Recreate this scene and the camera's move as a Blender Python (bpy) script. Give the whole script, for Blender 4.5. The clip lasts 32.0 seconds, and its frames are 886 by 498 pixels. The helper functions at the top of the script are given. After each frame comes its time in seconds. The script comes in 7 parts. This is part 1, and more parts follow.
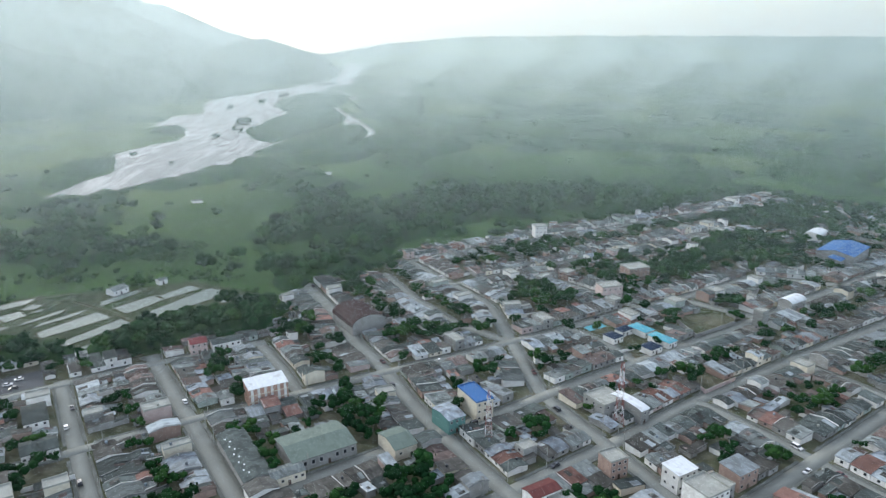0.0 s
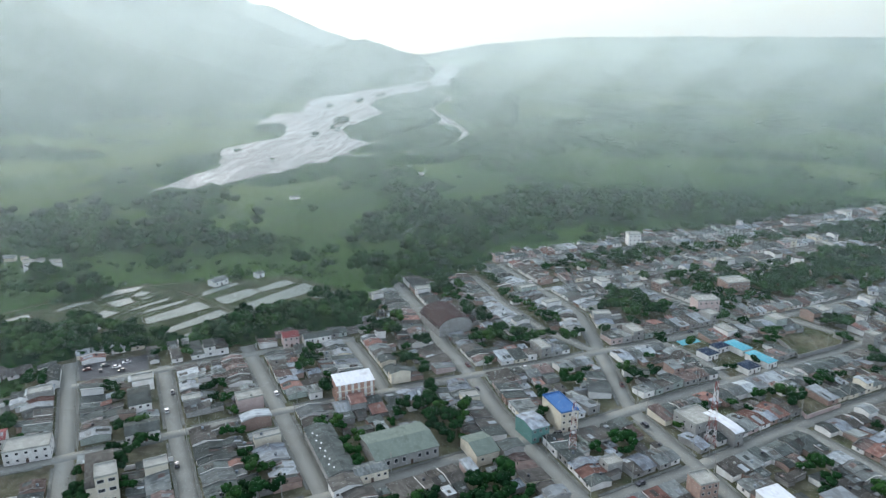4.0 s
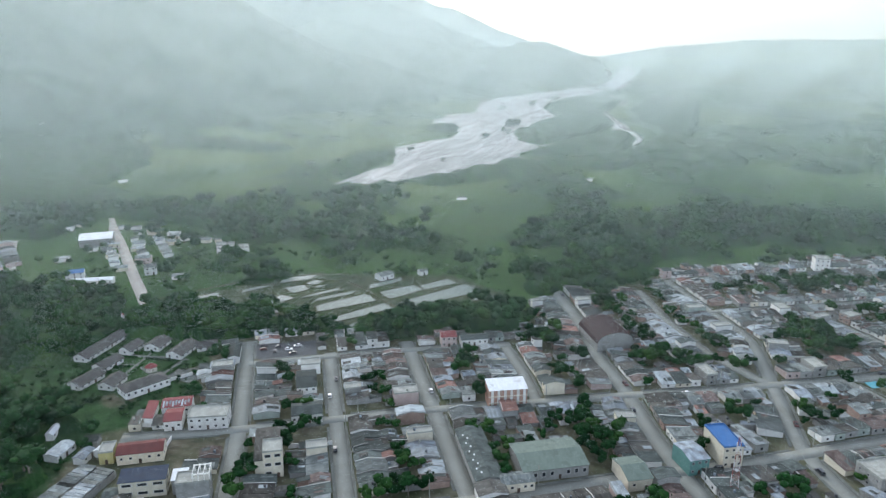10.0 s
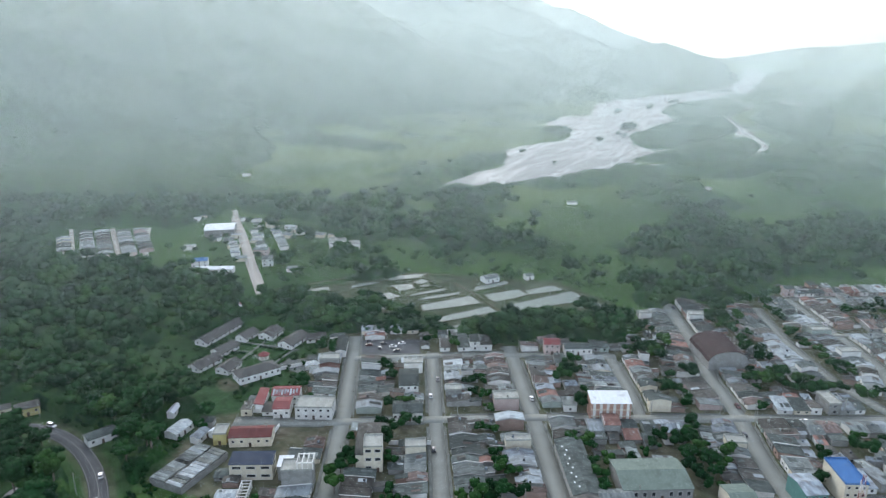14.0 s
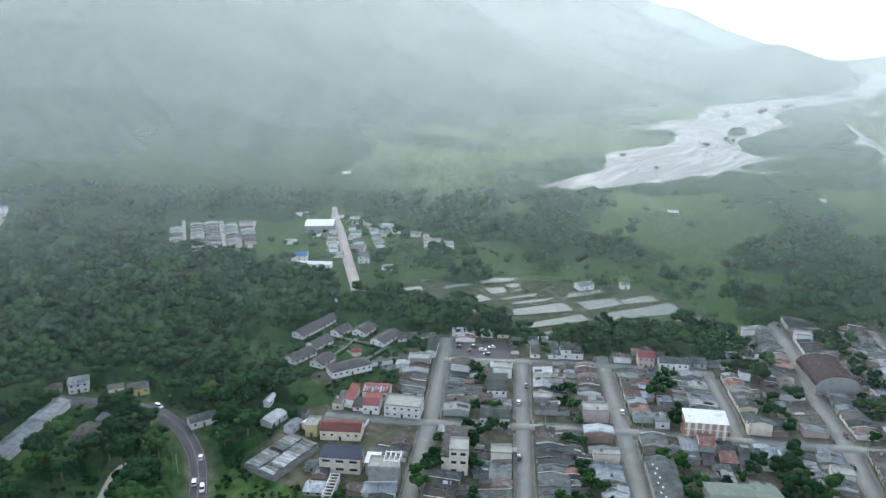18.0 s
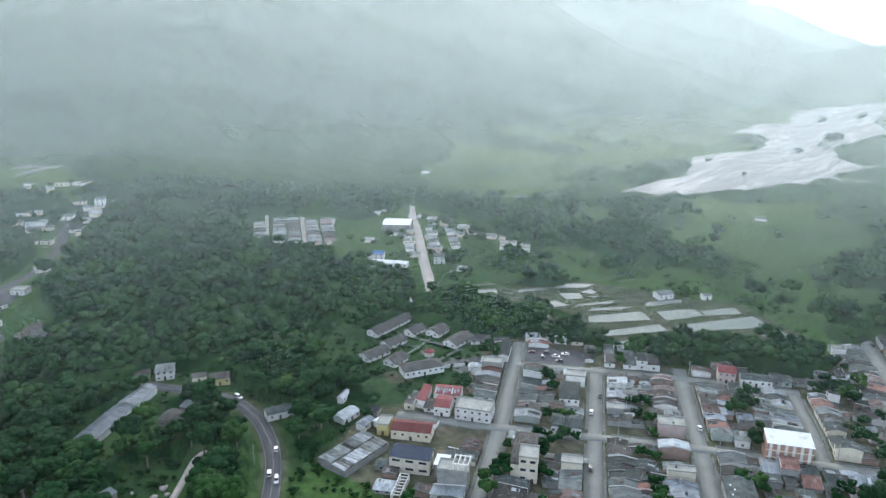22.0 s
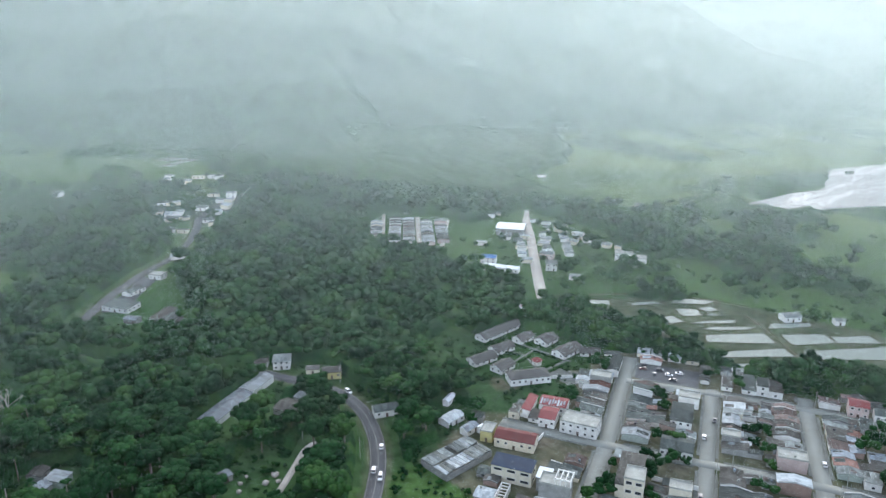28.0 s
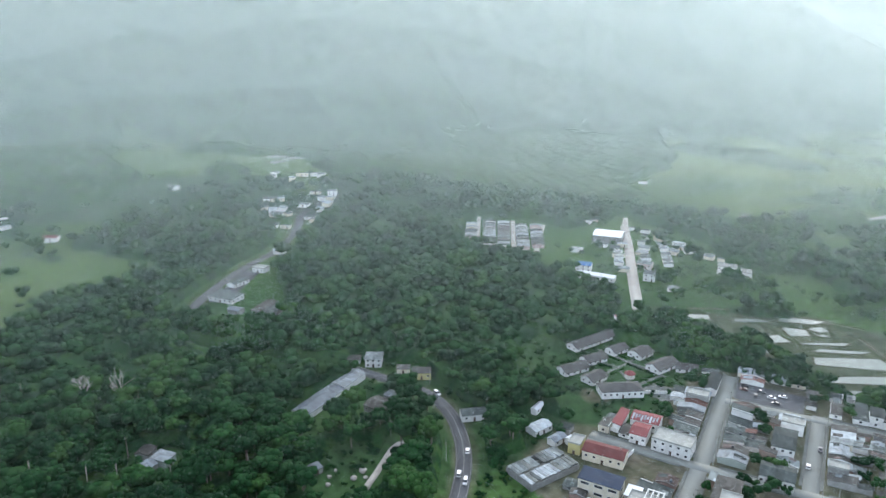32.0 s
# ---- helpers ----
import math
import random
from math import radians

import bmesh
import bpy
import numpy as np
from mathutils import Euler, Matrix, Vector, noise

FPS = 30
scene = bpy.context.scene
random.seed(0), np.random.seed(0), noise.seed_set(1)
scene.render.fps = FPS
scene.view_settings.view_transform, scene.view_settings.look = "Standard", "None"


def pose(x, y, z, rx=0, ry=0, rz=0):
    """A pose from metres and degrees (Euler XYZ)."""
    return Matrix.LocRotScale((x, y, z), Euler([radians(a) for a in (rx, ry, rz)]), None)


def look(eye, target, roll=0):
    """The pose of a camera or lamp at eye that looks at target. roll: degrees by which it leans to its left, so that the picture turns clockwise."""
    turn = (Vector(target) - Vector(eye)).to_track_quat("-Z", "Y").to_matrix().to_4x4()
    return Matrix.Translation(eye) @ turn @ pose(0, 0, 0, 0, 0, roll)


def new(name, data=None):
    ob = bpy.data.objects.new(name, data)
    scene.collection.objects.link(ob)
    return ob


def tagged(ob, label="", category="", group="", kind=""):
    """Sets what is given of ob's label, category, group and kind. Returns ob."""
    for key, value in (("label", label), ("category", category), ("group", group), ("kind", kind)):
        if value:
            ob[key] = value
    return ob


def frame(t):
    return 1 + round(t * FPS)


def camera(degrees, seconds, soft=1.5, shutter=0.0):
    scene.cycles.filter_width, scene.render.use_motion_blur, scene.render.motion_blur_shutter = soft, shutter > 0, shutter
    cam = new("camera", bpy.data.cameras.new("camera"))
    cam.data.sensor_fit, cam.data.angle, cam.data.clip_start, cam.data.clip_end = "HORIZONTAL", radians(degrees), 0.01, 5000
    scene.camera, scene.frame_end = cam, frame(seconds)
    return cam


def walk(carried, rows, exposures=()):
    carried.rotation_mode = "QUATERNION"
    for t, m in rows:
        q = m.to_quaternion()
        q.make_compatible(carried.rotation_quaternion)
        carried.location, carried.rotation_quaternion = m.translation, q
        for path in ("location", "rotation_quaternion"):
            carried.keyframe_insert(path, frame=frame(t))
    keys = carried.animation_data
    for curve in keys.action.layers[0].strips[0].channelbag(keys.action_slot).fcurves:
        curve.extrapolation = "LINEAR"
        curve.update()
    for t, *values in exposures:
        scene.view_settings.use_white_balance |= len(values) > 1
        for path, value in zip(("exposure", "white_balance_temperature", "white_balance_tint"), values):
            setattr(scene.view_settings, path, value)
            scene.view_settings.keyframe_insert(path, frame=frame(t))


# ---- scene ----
cam = camera(63.15, 32.0, 1.3)
PATH = [
    (0, pose(0.00, 0.00, 165.00, 72.907, 0.124, -0.000)),
    (1, pose(-0.10, 0.31, 165.45, 72.887, 0.184, 1.896)),
    (2, pose(-0.19, 0.61, 165.91, 72.905, 0.163, 3.818)),
    (3, pose(-0.29, 0.92, 166.36, 72.915, 0.107, 5.736)),
    (3.5, pose(-0.34, 1.07, 166.59, 72.930, 0.113, 6.583)),
    (5.5, pose(-0.54, 1.67, 167.50, 72.953, 0.066, 10.396)),
    (6, pose(-0.60, 1.81, 167.73, 72.967, 0.116, 11.727)),
    (7, pose(-0.70, 2.09, 168.18, 72.991, 0.103, 14.192)),
    (8, pose(-0.82, 2.36, 168.64, 72.998, 0.043, 16.400)),
    (9, pose(-0.93, 2.62, 169.11, 73.008, 0.017, 18.640)),
    (10, pose(-1.06, 2.86, 169.57, 73.026, 0.012, 20.842)),
    (11, pose(-1.18, 3.09, 170.04, 73.015, -0.002, 23.084)),
    (12, pose(-1.32, 3.31, 170.51, 73.037, 0.004, 25.323)),
    (13, pose(-1.46, 3.52, 170.99, 73.031, -0.013, 27.429)),
    (14, pose(-1.61, 3.72, 171.47, 73.034, -0.022, 29.694)),
    (14.5, pose(-1.68, 3.81, 171.71, 73.030, -0.037, 30.721)),
    (16.5, pose(-1.99, 4.16, 172.67, 73.007, -0.080, 34.685)),
    (17, pose(-2.07, 4.24, 172.92, 73.012, -0.073, 35.612)),
    (18, pose(-2.23, 4.39, 173.41, 73.012, -0.087, 37.479)),
    (19, pose(-2.39, 4.53, 173.90, 72.998, -0.084, 39.348)),
    (20, pose(-2.55, 4.66, 174.40, 72.987, -0.084, 41.072)),
    (21, pose(-2.72, 4.79, 174.89, 72.960, -0.093, 42.398)),
    (22, pose(-2.89, 4.91, 175.39, 72.942, -0.063, 43.736)),
    (23, pose(-3.06, 5.03, 175.89, 72.932, -0.054, 44.989)),
    (24, pose(-3.23, 5.15, 176.40, 72.913, -0.068, 46.391)),
    (25, pose(-3.40, 5.27, 176.90, 72.899, -0.092, 47.693)),
    (25.5, pose(-3.49, 5.33, 177.15, 72.909, -0.111, 48.505)),
    (27.5, pose(-3.84, 5.58, 178.16, 72.921, -0.123, 52.125)),
    (28, pose(-3.93, 5.64, 178.41, 72.935, -0.132, 53.057)),
    (29, pose(-4.10, 5.77, 178.91, 72.933, -0.110, 55.062)),
    (30, pose(-4.28, 5.89, 179.42, 72.946, -0.105, 57.064)),
    (31, pose(-4.45, 6.02, 179.92, 72.971, -0.075, 58.980)),
    (32, pose(-4.63, 6.15, 180.42, 72.969, -0.121, 60.873)),
]
EXPOSURES = [(0.0, 1.2, 6250, 10), (9.0, 1.22, 6220, 10), (19.0, 1.36, 6150, 11), (32.0, 1.62, 6150, 11)]
walk(cam, PATH, EXPOSURES)

# ---- world and light ----
SUN_AZ, SUN_EL = 48.0, 18.0        # degrees to the left of +y, and above the horizon
world = bpy.data.worlds.new("sky")
scene.world = world
world.use_nodes = True
wn = world.node_tree.nodes
sky = wn.new("ShaderNodeTexSky")
sky.sky_type = 'NISHITA'
sky.sun_disc = False
sky.sun_elevation = radians(SUN_EL)
sky.sun_rotation = radians(-SUN_AZ)
sky.air_density, sky.dust_density, sky.ozone_density = 0.9, 1.8, 1.25
wn["Background"].inputs[1].default_value = 0.1
# a thin even overcast lies under the blue
veil = wn.new("ShaderNodeMix")
veil.data_type, veil.blend_type = 'RGBA', 'ADD'
veil.inputs["Factor"].default_value = 1.0
veil.inputs["B"].default_value = (2.9, 2.84, 2.80, 1)
world.node_tree.links.new(sky.outputs[0], veil.inputs["A"])
world.node_tree.links.new(veil.outputs["Result"], wn["Background"].inputs[0])

sun_data = bpy.data.lights.new("sun", 'SUN')
sun_data.energy, sun_data.angle, sun_data.color = 1.9, radians(40), (1.0, 0.97, 0.94)
sun = new("sun", sun_data)
toward = Vector((-math.sin(radians(SUN_AZ)) * math.cos(radians(SUN_EL)), math.cos(radians(SUN_AZ)) * math.cos(radians(SUN_EL)), math.sin(radians(SUN_EL))))
sun.matrix_world = look(toward * 900, (0, 0, 0))


# ---- materials ----
def mat(name, col, rough=0.8, var=0.25, scale=0.3, fine=6.0, tint=None, metal=0.0, bump=0.3, obj_random=0.0, spec=0.1):
    """Two scales of noise over a base colour; obj_random: tone differs from object to object."""
    m = bpy.data.materials.new(name)
    m.use_nodes = True
    nt = m.node_tree
    n, l = nt.nodes, nt.links
    b = n["Principled BSDF"]
    b.inputs["Roughness"].default_value = rough
    b.inputs["Metallic"].default_value = metal
    b.inputs["Specular IOR Level"].default_value = spec
    co = n.new("ShaderNodeTexCoord")
    n1 = n.new("ShaderNodeTexNoise")
    n1.inputs["Scale"].default_value, n1.inputs["Detail"].default_value = scale, 5
    n2 = n.new("ShaderNodeTexNoise")
    n2.inputs["Scale"].default_value, n2.inputs["Detail"].default_value = fine, 3
    for x in (n1, n2):
        l.new(co.outputs["Object"], x.inputs["Vector"])
    ramp = n.new("ShaderNodeValToRGB")
    t = tint or tuple(c * 0.55 for c in col)
    ramp.color_ramp.elements[0].position, ramp.color_ramp.elements[1].position = 0.35, 0.65
    ramp.color_ramp.elements[0].color = (*[c + (d - c) * min(1, var * 2.5) for c, d in zip(col, t)], 1)
    ramp.color_ramp.elements[1].color = (*col, 1)
    l.new(n1.outputs["Fac"], ramp.inputs[0])
    mix = n.new("ShaderNodeMix")
    mix.data_type, mix.blend_type = 'RGBA', 'MULTIPLY'
    mix.inputs["Factor"].default_value = 1.0
    r2 = n.new("ShaderNodeMapRange")
    r2.inputs["From Min"].default_value, r2.inputs["From Max"].default_value = 0.3, 0.7
    r2.inputs["To Min"].default_value, r2.inputs["To Max"].default_value = 1 - var, 1 + var * 0.6
    l.new(n2.outputs["Fac"], r2.inputs["Value"])
    l.new(ramp.outputs[0], mix.inputs["A"])
    l.new(r2.outputs[0], mix.inputs["B"])
    out = mix.outputs["Result"]
    if obj_random:
        oi = n.new("ShaderNodeObjectInfo")
        r3 = n.new("ShaderNodeMapRange")
        r3.inputs["To Min"].default_value, r3.inputs["To Max"].default_value = 1 - obj_random, 1 + obj_random
        ge = n.new("ShaderNodeNewGeometry")
        sm = n.new("ShaderNodeMath")
        l.new(oi.outputs["Random"], sm.inputs[0])
        l.new(ge.outputs["Random Per Island"], sm.inputs[1])
        fr = n.new("ShaderNodeMath")
        fr.operation = 'FRACT'
        l.new(sm.outputs[0], fr.inputs[0])
        l.new(fr.outputs[0], r3.inputs["Value"])
        m3 = n.new("ShaderNodeMix")
        m3.data_type, m3.blend_type = 'RGBA', 'MULTIPLY'
        m3.inputs["Factor"].default_value = 1.0
        l.new(out, m3.inputs["A"])
        l.new(r3.outputs[0], m3.inputs["B"])
        out = m3.outputs["Result"]
    l.new(out, b.inputs["Base Color"])
    if bump:
        bp = n.new("ShaderNodeBump")
        bp.inputs["Strength"].default_value, bp.inputs["Distance"].default_value = bump, 0.1
        l.new(n2.outputs["Fac"], bp.inputs["Height"])
        l.new(bp.outputs[0], b.inputs["Normal"])
    return m


def sheet_mat(name, col, stain, rough=0.6, metal=0.0, spread=0.24, stain_amount=0.6, obj_random=0.4):
    """Roofing in sheets 0.9 by 2.4 m: each sheet its own tone, corrugations, streaks and stains."""
    m = bpy.data.materials.new(name)
    m.use_nodes = True
    nt = m.node_tree
    n, l = nt.nodes, nt.links
    b = n["Principled BSDF"]
    b.inputs["Roughness"].default_value, b.inputs["Metallic"].default_value = rough, metal
    b.inputs["Specular IOR Level"].default_value = 0.06
    co = n.new("ShaderNodeTexCoord")
    sc = n.new("ShaderNodeVectorMath")
    sc.operation = 'MULTIPLY'
    sc.inputs[1].default_value = (1 / 0.9, 1 / 2.4, 0)
    fl = n.new("ShaderNodeVectorMath")
    fl.operation = 'FLOOR'
    wn_ = n.new("ShaderNodeTexWhiteNoise")
    wn_.noise_dimensions = '3D'
    oi = n.new("ShaderNodeObjectInfo")
    ge = n.new("ShaderNodeNewGeometry")
    sm = n.new("ShaderNodeMath")
    l.new(oi.outputs["Random"], sm.inputs[0])
    l.new(ge.outputs["Random Per Island"], sm.inputs[1])
    fr = n.new("ShaderNodeMath")
    fr.operation = 'FRACT'
    l.new(sm.outputs[0], fr.inputs[0])
    own = fr.outputs[0]
    add = n.new("ShaderNodeVectorMath")
    l.new(co.outputs["Object"], sc.inputs[0])
    l.new(sc.outputs[0], fl.inputs[0])
    l.new(fl.outputs[0], add.inputs[0])
    l.new(own, add.inputs[1])
    l.new(add.outputs[0], wn_.inputs["Vector"])
    st = n.new("ShaderNodeTexNoise")
    st.inputs["Scale"].default_value, st.inputs["Detail"].default_value = 0.3, 8
    off = n.new("ShaderNodeVectorMath")
    off.operation = 'MULTIPLY_ADD'
    off.inputs[1].default_value = (40, 40, 40)
    l.new(own, off.inputs[0])
    l.new(co.outputs["Object"], off.inputs[2])
    l.new(off.outputs[0], st.inputs["Vector"])
    ramp = n.new("ShaderNodeValToRGB")
    ramp.color_ramp.elements[0].position, ramp.color_ramp.elements[1].position = 0.62 - 0.3 * stain_amount, 0.68
    ramp.color_ramp.elements[0].color, ramp.color_ramp.elements[1].color = (*col, 1), (*stain, 1)
    l.new(st.outputs["Fac"], ramp.inputs[0])
    r1 = n.new("ShaderNodeMapRange")
    r1.inputs["To Min"].default_value, r1.inputs["To Max"].default_value = 1 - spread, 1 + spread
    l.new(wn_.outputs["Value"], r1.inputs["Value"])
    r3 = n.new("ShaderNodeMapRange")
    r3.inputs["To Min"].default_value, r3.inputs["To Max"].default_value = 1 - obj_random, 1 + obj_random
    l.new(own, r3.inputs["Value"])
    mu = n.new("ShaderNodeMath")
    mu.operation = 'MULTIPLY'
    l.new(r1.outputs[0], mu.inputs[0])
    l.new(r3.outputs[0], mu.inputs[1])
    mix = n.new("ShaderNodeMix")
    mix.data_type, mix.blend_type = 'RGBA', 'MULTIPLY'
    mix.inputs["Factor"].default_value = 1.0
    l.new(ramp.outputs[0], mix.inputs["A"])
    l.new(mu.outputs[0], mix.inputs["B"])
    l.new(mix.outputs["Result"], b.inputs["Base Color"])
    wv = n.new("ShaderNodeTexWave")
    wv.inputs["Scale"].default_value = 1.8
    l.new(co.outputs["Object"], wv.inputs["Vector"])
    bp = n.new("ShaderNodeBump")
    bp.inputs["Strength"].default_value, bp.inputs["Distance"].default_value = 0.5, 0.05
    l.new(wv.outputs["Fac"], bp.inputs["Height"])
    l.new(bp.outputs[0], b.inputs["Normal"])
    return m


def leaf_mat(name, dark, middle, light):
    """Foliage: tone differs from tree to tree (tone) and from clump to clump (island)."""
    m = bpy.data.materials.new(name)
    m.use_nodes = True
    nt = m.node_tree
    n, l = nt.nodes, nt.links
    b = n["Principled BSDF"]
    b.inputs["Roughness"].default_value = 0.8
    b.inputs["Specular IOR Level"].default_value = 0.04
    at_ = n.new("ShaderNodeAttribute")
    at_.attribute_name = "tone"
    oi = n.new("ShaderNodeObjectInfo")
    ge = n.new("ShaderNodeNewGeometry")
    s1 = n.new("ShaderNodeMath")
    s1.operation = 'ADD'
    l.new(at_.outputs["Fac"], s1.inputs[0])
    l.new(oi.outputs["Random"], s1.inputs[1])
    s2 = n.new("ShaderNodeMath")
    s2.operation = 'FRACT'
    l.new(s1.outputs[0], s2.inputs[0])
    s3 = n.new("ShaderNodeMath")
    s3.operation = 'MULTIPLY_ADD'
    s3.inputs[1].default_value = 0.14
    l.new(ge.outputs["Random Per Island"], s3.inputs[0])
    s4 = n.new("ShaderNodeMath")
    s4.operation = 'MULTIPLY'
    s4.inputs[1].default_value = 0.75
    l.new(s2.outputs[0], s4.inputs[0])
    l.new(s4.outputs[0], s3.inputs[2])
    ramp = n.new("ShaderNodeValToRGB")
    ramp.color_ramp.elements[0].position, ramp.color_ramp.elements[1].position = 0.05, 0.92
    ramp.color_ramp.elements[0].color, ramp.color_ramp.elements[1].color = (*dark, 1), (*light, 1)
    e = ramp.color_ramp.elements.new(0.6)
    e.color = (*middle, 1)
    l.new(s3.outputs[0], ramp.inputs[0])
    # sprays of leaves: light and dark at the size of a twig and of a branch
    tone = ramp.outputs[0]
    for size, lo, hi in ((2.6, 0.45, 1.5), (0.7, 0.7, 1.3)):
        nz = n.new("ShaderNodeTexNoise")
        nz.inputs["Scale"].default_value, nz.inputs["Detail"].default_value = size, 3
        l.new(ge.outputs["Position"], nz.inputs["Vector"])
        r = n.new("ShaderNodeMapRange")
        r.inputs["From Min"].default_value, r.inputs["From Max"].default_value = 0.32, 0.68
        r.inputs["To Min"].default_value, r.inputs["To Max"].default_value = lo, hi
        l.new(nz.outputs["Fac"], r.inputs["Value"])
        mx = n.new("ShaderNodeMix")
        mx.data_type, mx.blend_type = 'RGBA', 'MULTIPLY'
        mx.inputs["Factor"].default_value = 1.0
        l.new(tone, mx.inputs["A"])
        l.new(r.outputs[0], mx.inputs["B"])
        tone = mx.outputs["Result"]
        if size > 1:
            bp = n.new("ShaderNodeBump")
            bp.inputs["Strength"].default_value, bp.inputs["Distance"].default_value = 0.8, 0.5
            l.new(nz.outputs["Fac"], bp.inputs["Height"])
            l.new(bp.outputs[0], b.inputs["Normal"])
    l.new(tone, b.inputs["Base Color"])
    return m


M = {}
M["leaf"] = leaf_mat("foliage", (0.005, 0.023, 0.009), (0.013, 0.050, 0.014), (0.036, 0.084, 0.020))
M["bark"] = mat("bark", (0.22, 0.19, 0.16), 0.9, 0.4, 1.0, 9)
M["deadwood"] = mat("bare_wood", (0.42, 0.38, 0.35), 0.9, 0.3, 1.0, 9)
M["road"] = mat("worn_concrete_road", (0.235, 0.252, 0.232), 0.9, 0.2, 0.12, 1.8, (0.165, 0.172, 0.153))
M["asphalt"] = mat("asphalt", (0.10, 0.105, 0.11), 0.85, 0.2, 0.1, 3.0)
M["dirt_road"] = mat("pale_gravel_road", (0.42, 0.40, 0.36), 0.95, 0.25, 0.1, 2.0)
M["paint"] = mat("road_paint", (0.42, 0.42, 0.39), 0.8, 0.3, 0.5, 6)
M["pavement"] = mat("pavement_concrete", (0.17, 0.185, 0.17), 0.9, 0.3, 0.2, 2.5)
M["yard"] = mat("packed_earth", (0.105, 0.10, 0.078), 0.95, 0.4, 0.07, 1.5, (0.05, 0.07, 0.035))
M["glass"] = mat("dark_window_glass", (0.03, 0.035, 0.04), 0.12, 0.1, 1, 3, bump=0, spec=0.5)
M["frame"] = mat("window_frame", (0.55, 0.55, 0.53), 0.6, 0.1, 1, 5, bump=0)
M["door"] = mat("painted_metal_door", (0.10, 0.075, 0.06), 0.5, 0.2, 1, 5, obj_random=0.5, bump=0)
WALLS = [
    mat("white_plaster", (0.76, 0.77, 0.74), 0.85, 0.18, 0.35, 3, (0.42, 0.40, 0.36), obj_random=0.12),
    mat("cream_plaster", (0.68, 0.64, 0.52), 0.85, 0.18, 0.35, 3, (0.42, 0.37, 0.28), obj_random=0.12),
    mat("grey_render", (0.30, 0.305, 0.29), 0.9, 0.22, 0.35, 3, obj_random=0.2),
    mat("pink_brick", (0.33, 0.245, 0.205), 0.9, 0.2, 0.5, 4, obj_random=0.12),
    mat("pale_pink_plaster", (0.50, 0.41, 0.38), 0.85, 0.18, 0.35, 3, obj_random=0.12),
    mat("pale_green_plaster", (0.36, 0.42, 0.38), 0.85, 0.18, 0.35, 3, obj_random=0.12),
]
ROOFS = [
    sheet_mat("weathered_fibre_cement", (0.080, 0.096, 0.091), (0.050, 0.058, 0.055), 0.85),
    sheet_mat("pale_fibre_cement", (0.175, 0.20, 0.195), (0.115, 0.128, 0.124), 0.85),
    sheet_mat("brown_fibre_cement", (0.088, 0.088, 0.080), (0.058, 0.057, 0.052), 0.85),
    sheet_mat("zinc_sheets", (0.27, 0.31, 0.325), (0.20, 0.22, 0.225), 0.55, 0.0, 0.2),
    sheet_mat("rusty_zinc", (0.145, 0.118, 0.108), (0.10, 0.075, 0.066), 0.8, 0.0, 0.4),
    sheet_mat("clay_red_roof", (0.20, 0.12, 0.10), (0.12, 0.07, 0.06), 0.8, 0.0, 0.2),
    sheet_mat("slate_blue_roof", (0.22, 0.26, 0.29), (0.13, 0.14, 0.15), 0.6, 0.0, 0.2),
]
M["white_roof"] = sheet_mat("white_metal_roof", (0.64, 0.68, 0.70), (0.50, 0.52, 0.53), 0.5, 0.0, 0.06, 0.3, 0.0)
M["maroon_roof"] = sheet_mat("maroon_roof", (0.13, 0.05, 0.047), (0.095, 0.045, 0.042), 0.7, 0.0, 0.12, 0.3, 0.0)
M["red_roof"] = sheet_mat("red_roof", (0.20, 0.068, 0.068), (0.15, 0.06, 0.06), 0.7, 0.0, 0.12, 0.3, 0.0)
M["dark_maroon_roof"] = sheet_mat("dark_maroon_roof", (0.050, 0.034, 0.034), (0.038, 0.03, 0.03), 0.7, 0.0, 0.15, 0.3, 0.0)
M["navy_roof"] = sheet_mat("navy_roof", (0.024, 0.040, 0.07), (0.03, 0.04, 0.06), 0.5, 0.0, 0.1, 0.3, 0.0)
M["blue_roof"] = sheet_mat("bright_blue_roof", (0.06, 0.15, 0.34), (0.09, 0.16, 0.28), 0.7, 0.0, 0.1, 0.3, 0.0)
M["cyan_roof"] = sheet_mat("cyan_roof", (0.11, 0.36, 0.44), (0.13, 0.32, 0.38), 0.5, 0.0, 0.08, 0.3, 0.0)
M["teal"] = mat("teal_paint", (0.12, 0.25, 0.23), 0.7, 0.15, 0.4, 3)
M["green_roof"] = sheet_mat("faded_green_roof", (0.14, 0.18, 0.155), (0.11, 0.14, 0.12), 0.6, 0.0, 0.08, 0.3, 0.0)
M["grey_tile_roof"] = sheet_mat("grey_brown_roof", (0.098, 0.098, 0.093), (0.066, 0.064, 0.06), 0.85, 0.0, 0.15, 0.4, 0.0)
M["mast_red"] = mat("red_mast_paint", (0.24, 0.07, 0.06), 0.6, 0.1)
M["mast_white"] = mat("white_mast_paint", (0.7, 0.7, 0.7), 0.6, 0.1)
M["car_white"] = mat("white_car_paint", (0.75, 0.75, 0.75), 0.3, 0.05, bump=0, spec=0.5)
M["car_dark"] = mat("dark_car_paint", (0.05, 0.055, 0.065), 0.3, 0.05, bump=0, spec=0.5)
M["car_red"] = mat("red_car_paint", (0.11, 0.04, 0.038), 0.3, 0.05, bump=0, spec=0.5)
M["tyre"] = mat("tyre_rubber", (0.025, 0.025, 0.025), 0.9, 0.1, bump=0)
M["rock"] = mat("pale_boulder", (0.45, 0.42, 0.38), 0.9, 0.3, 0.5, 4)
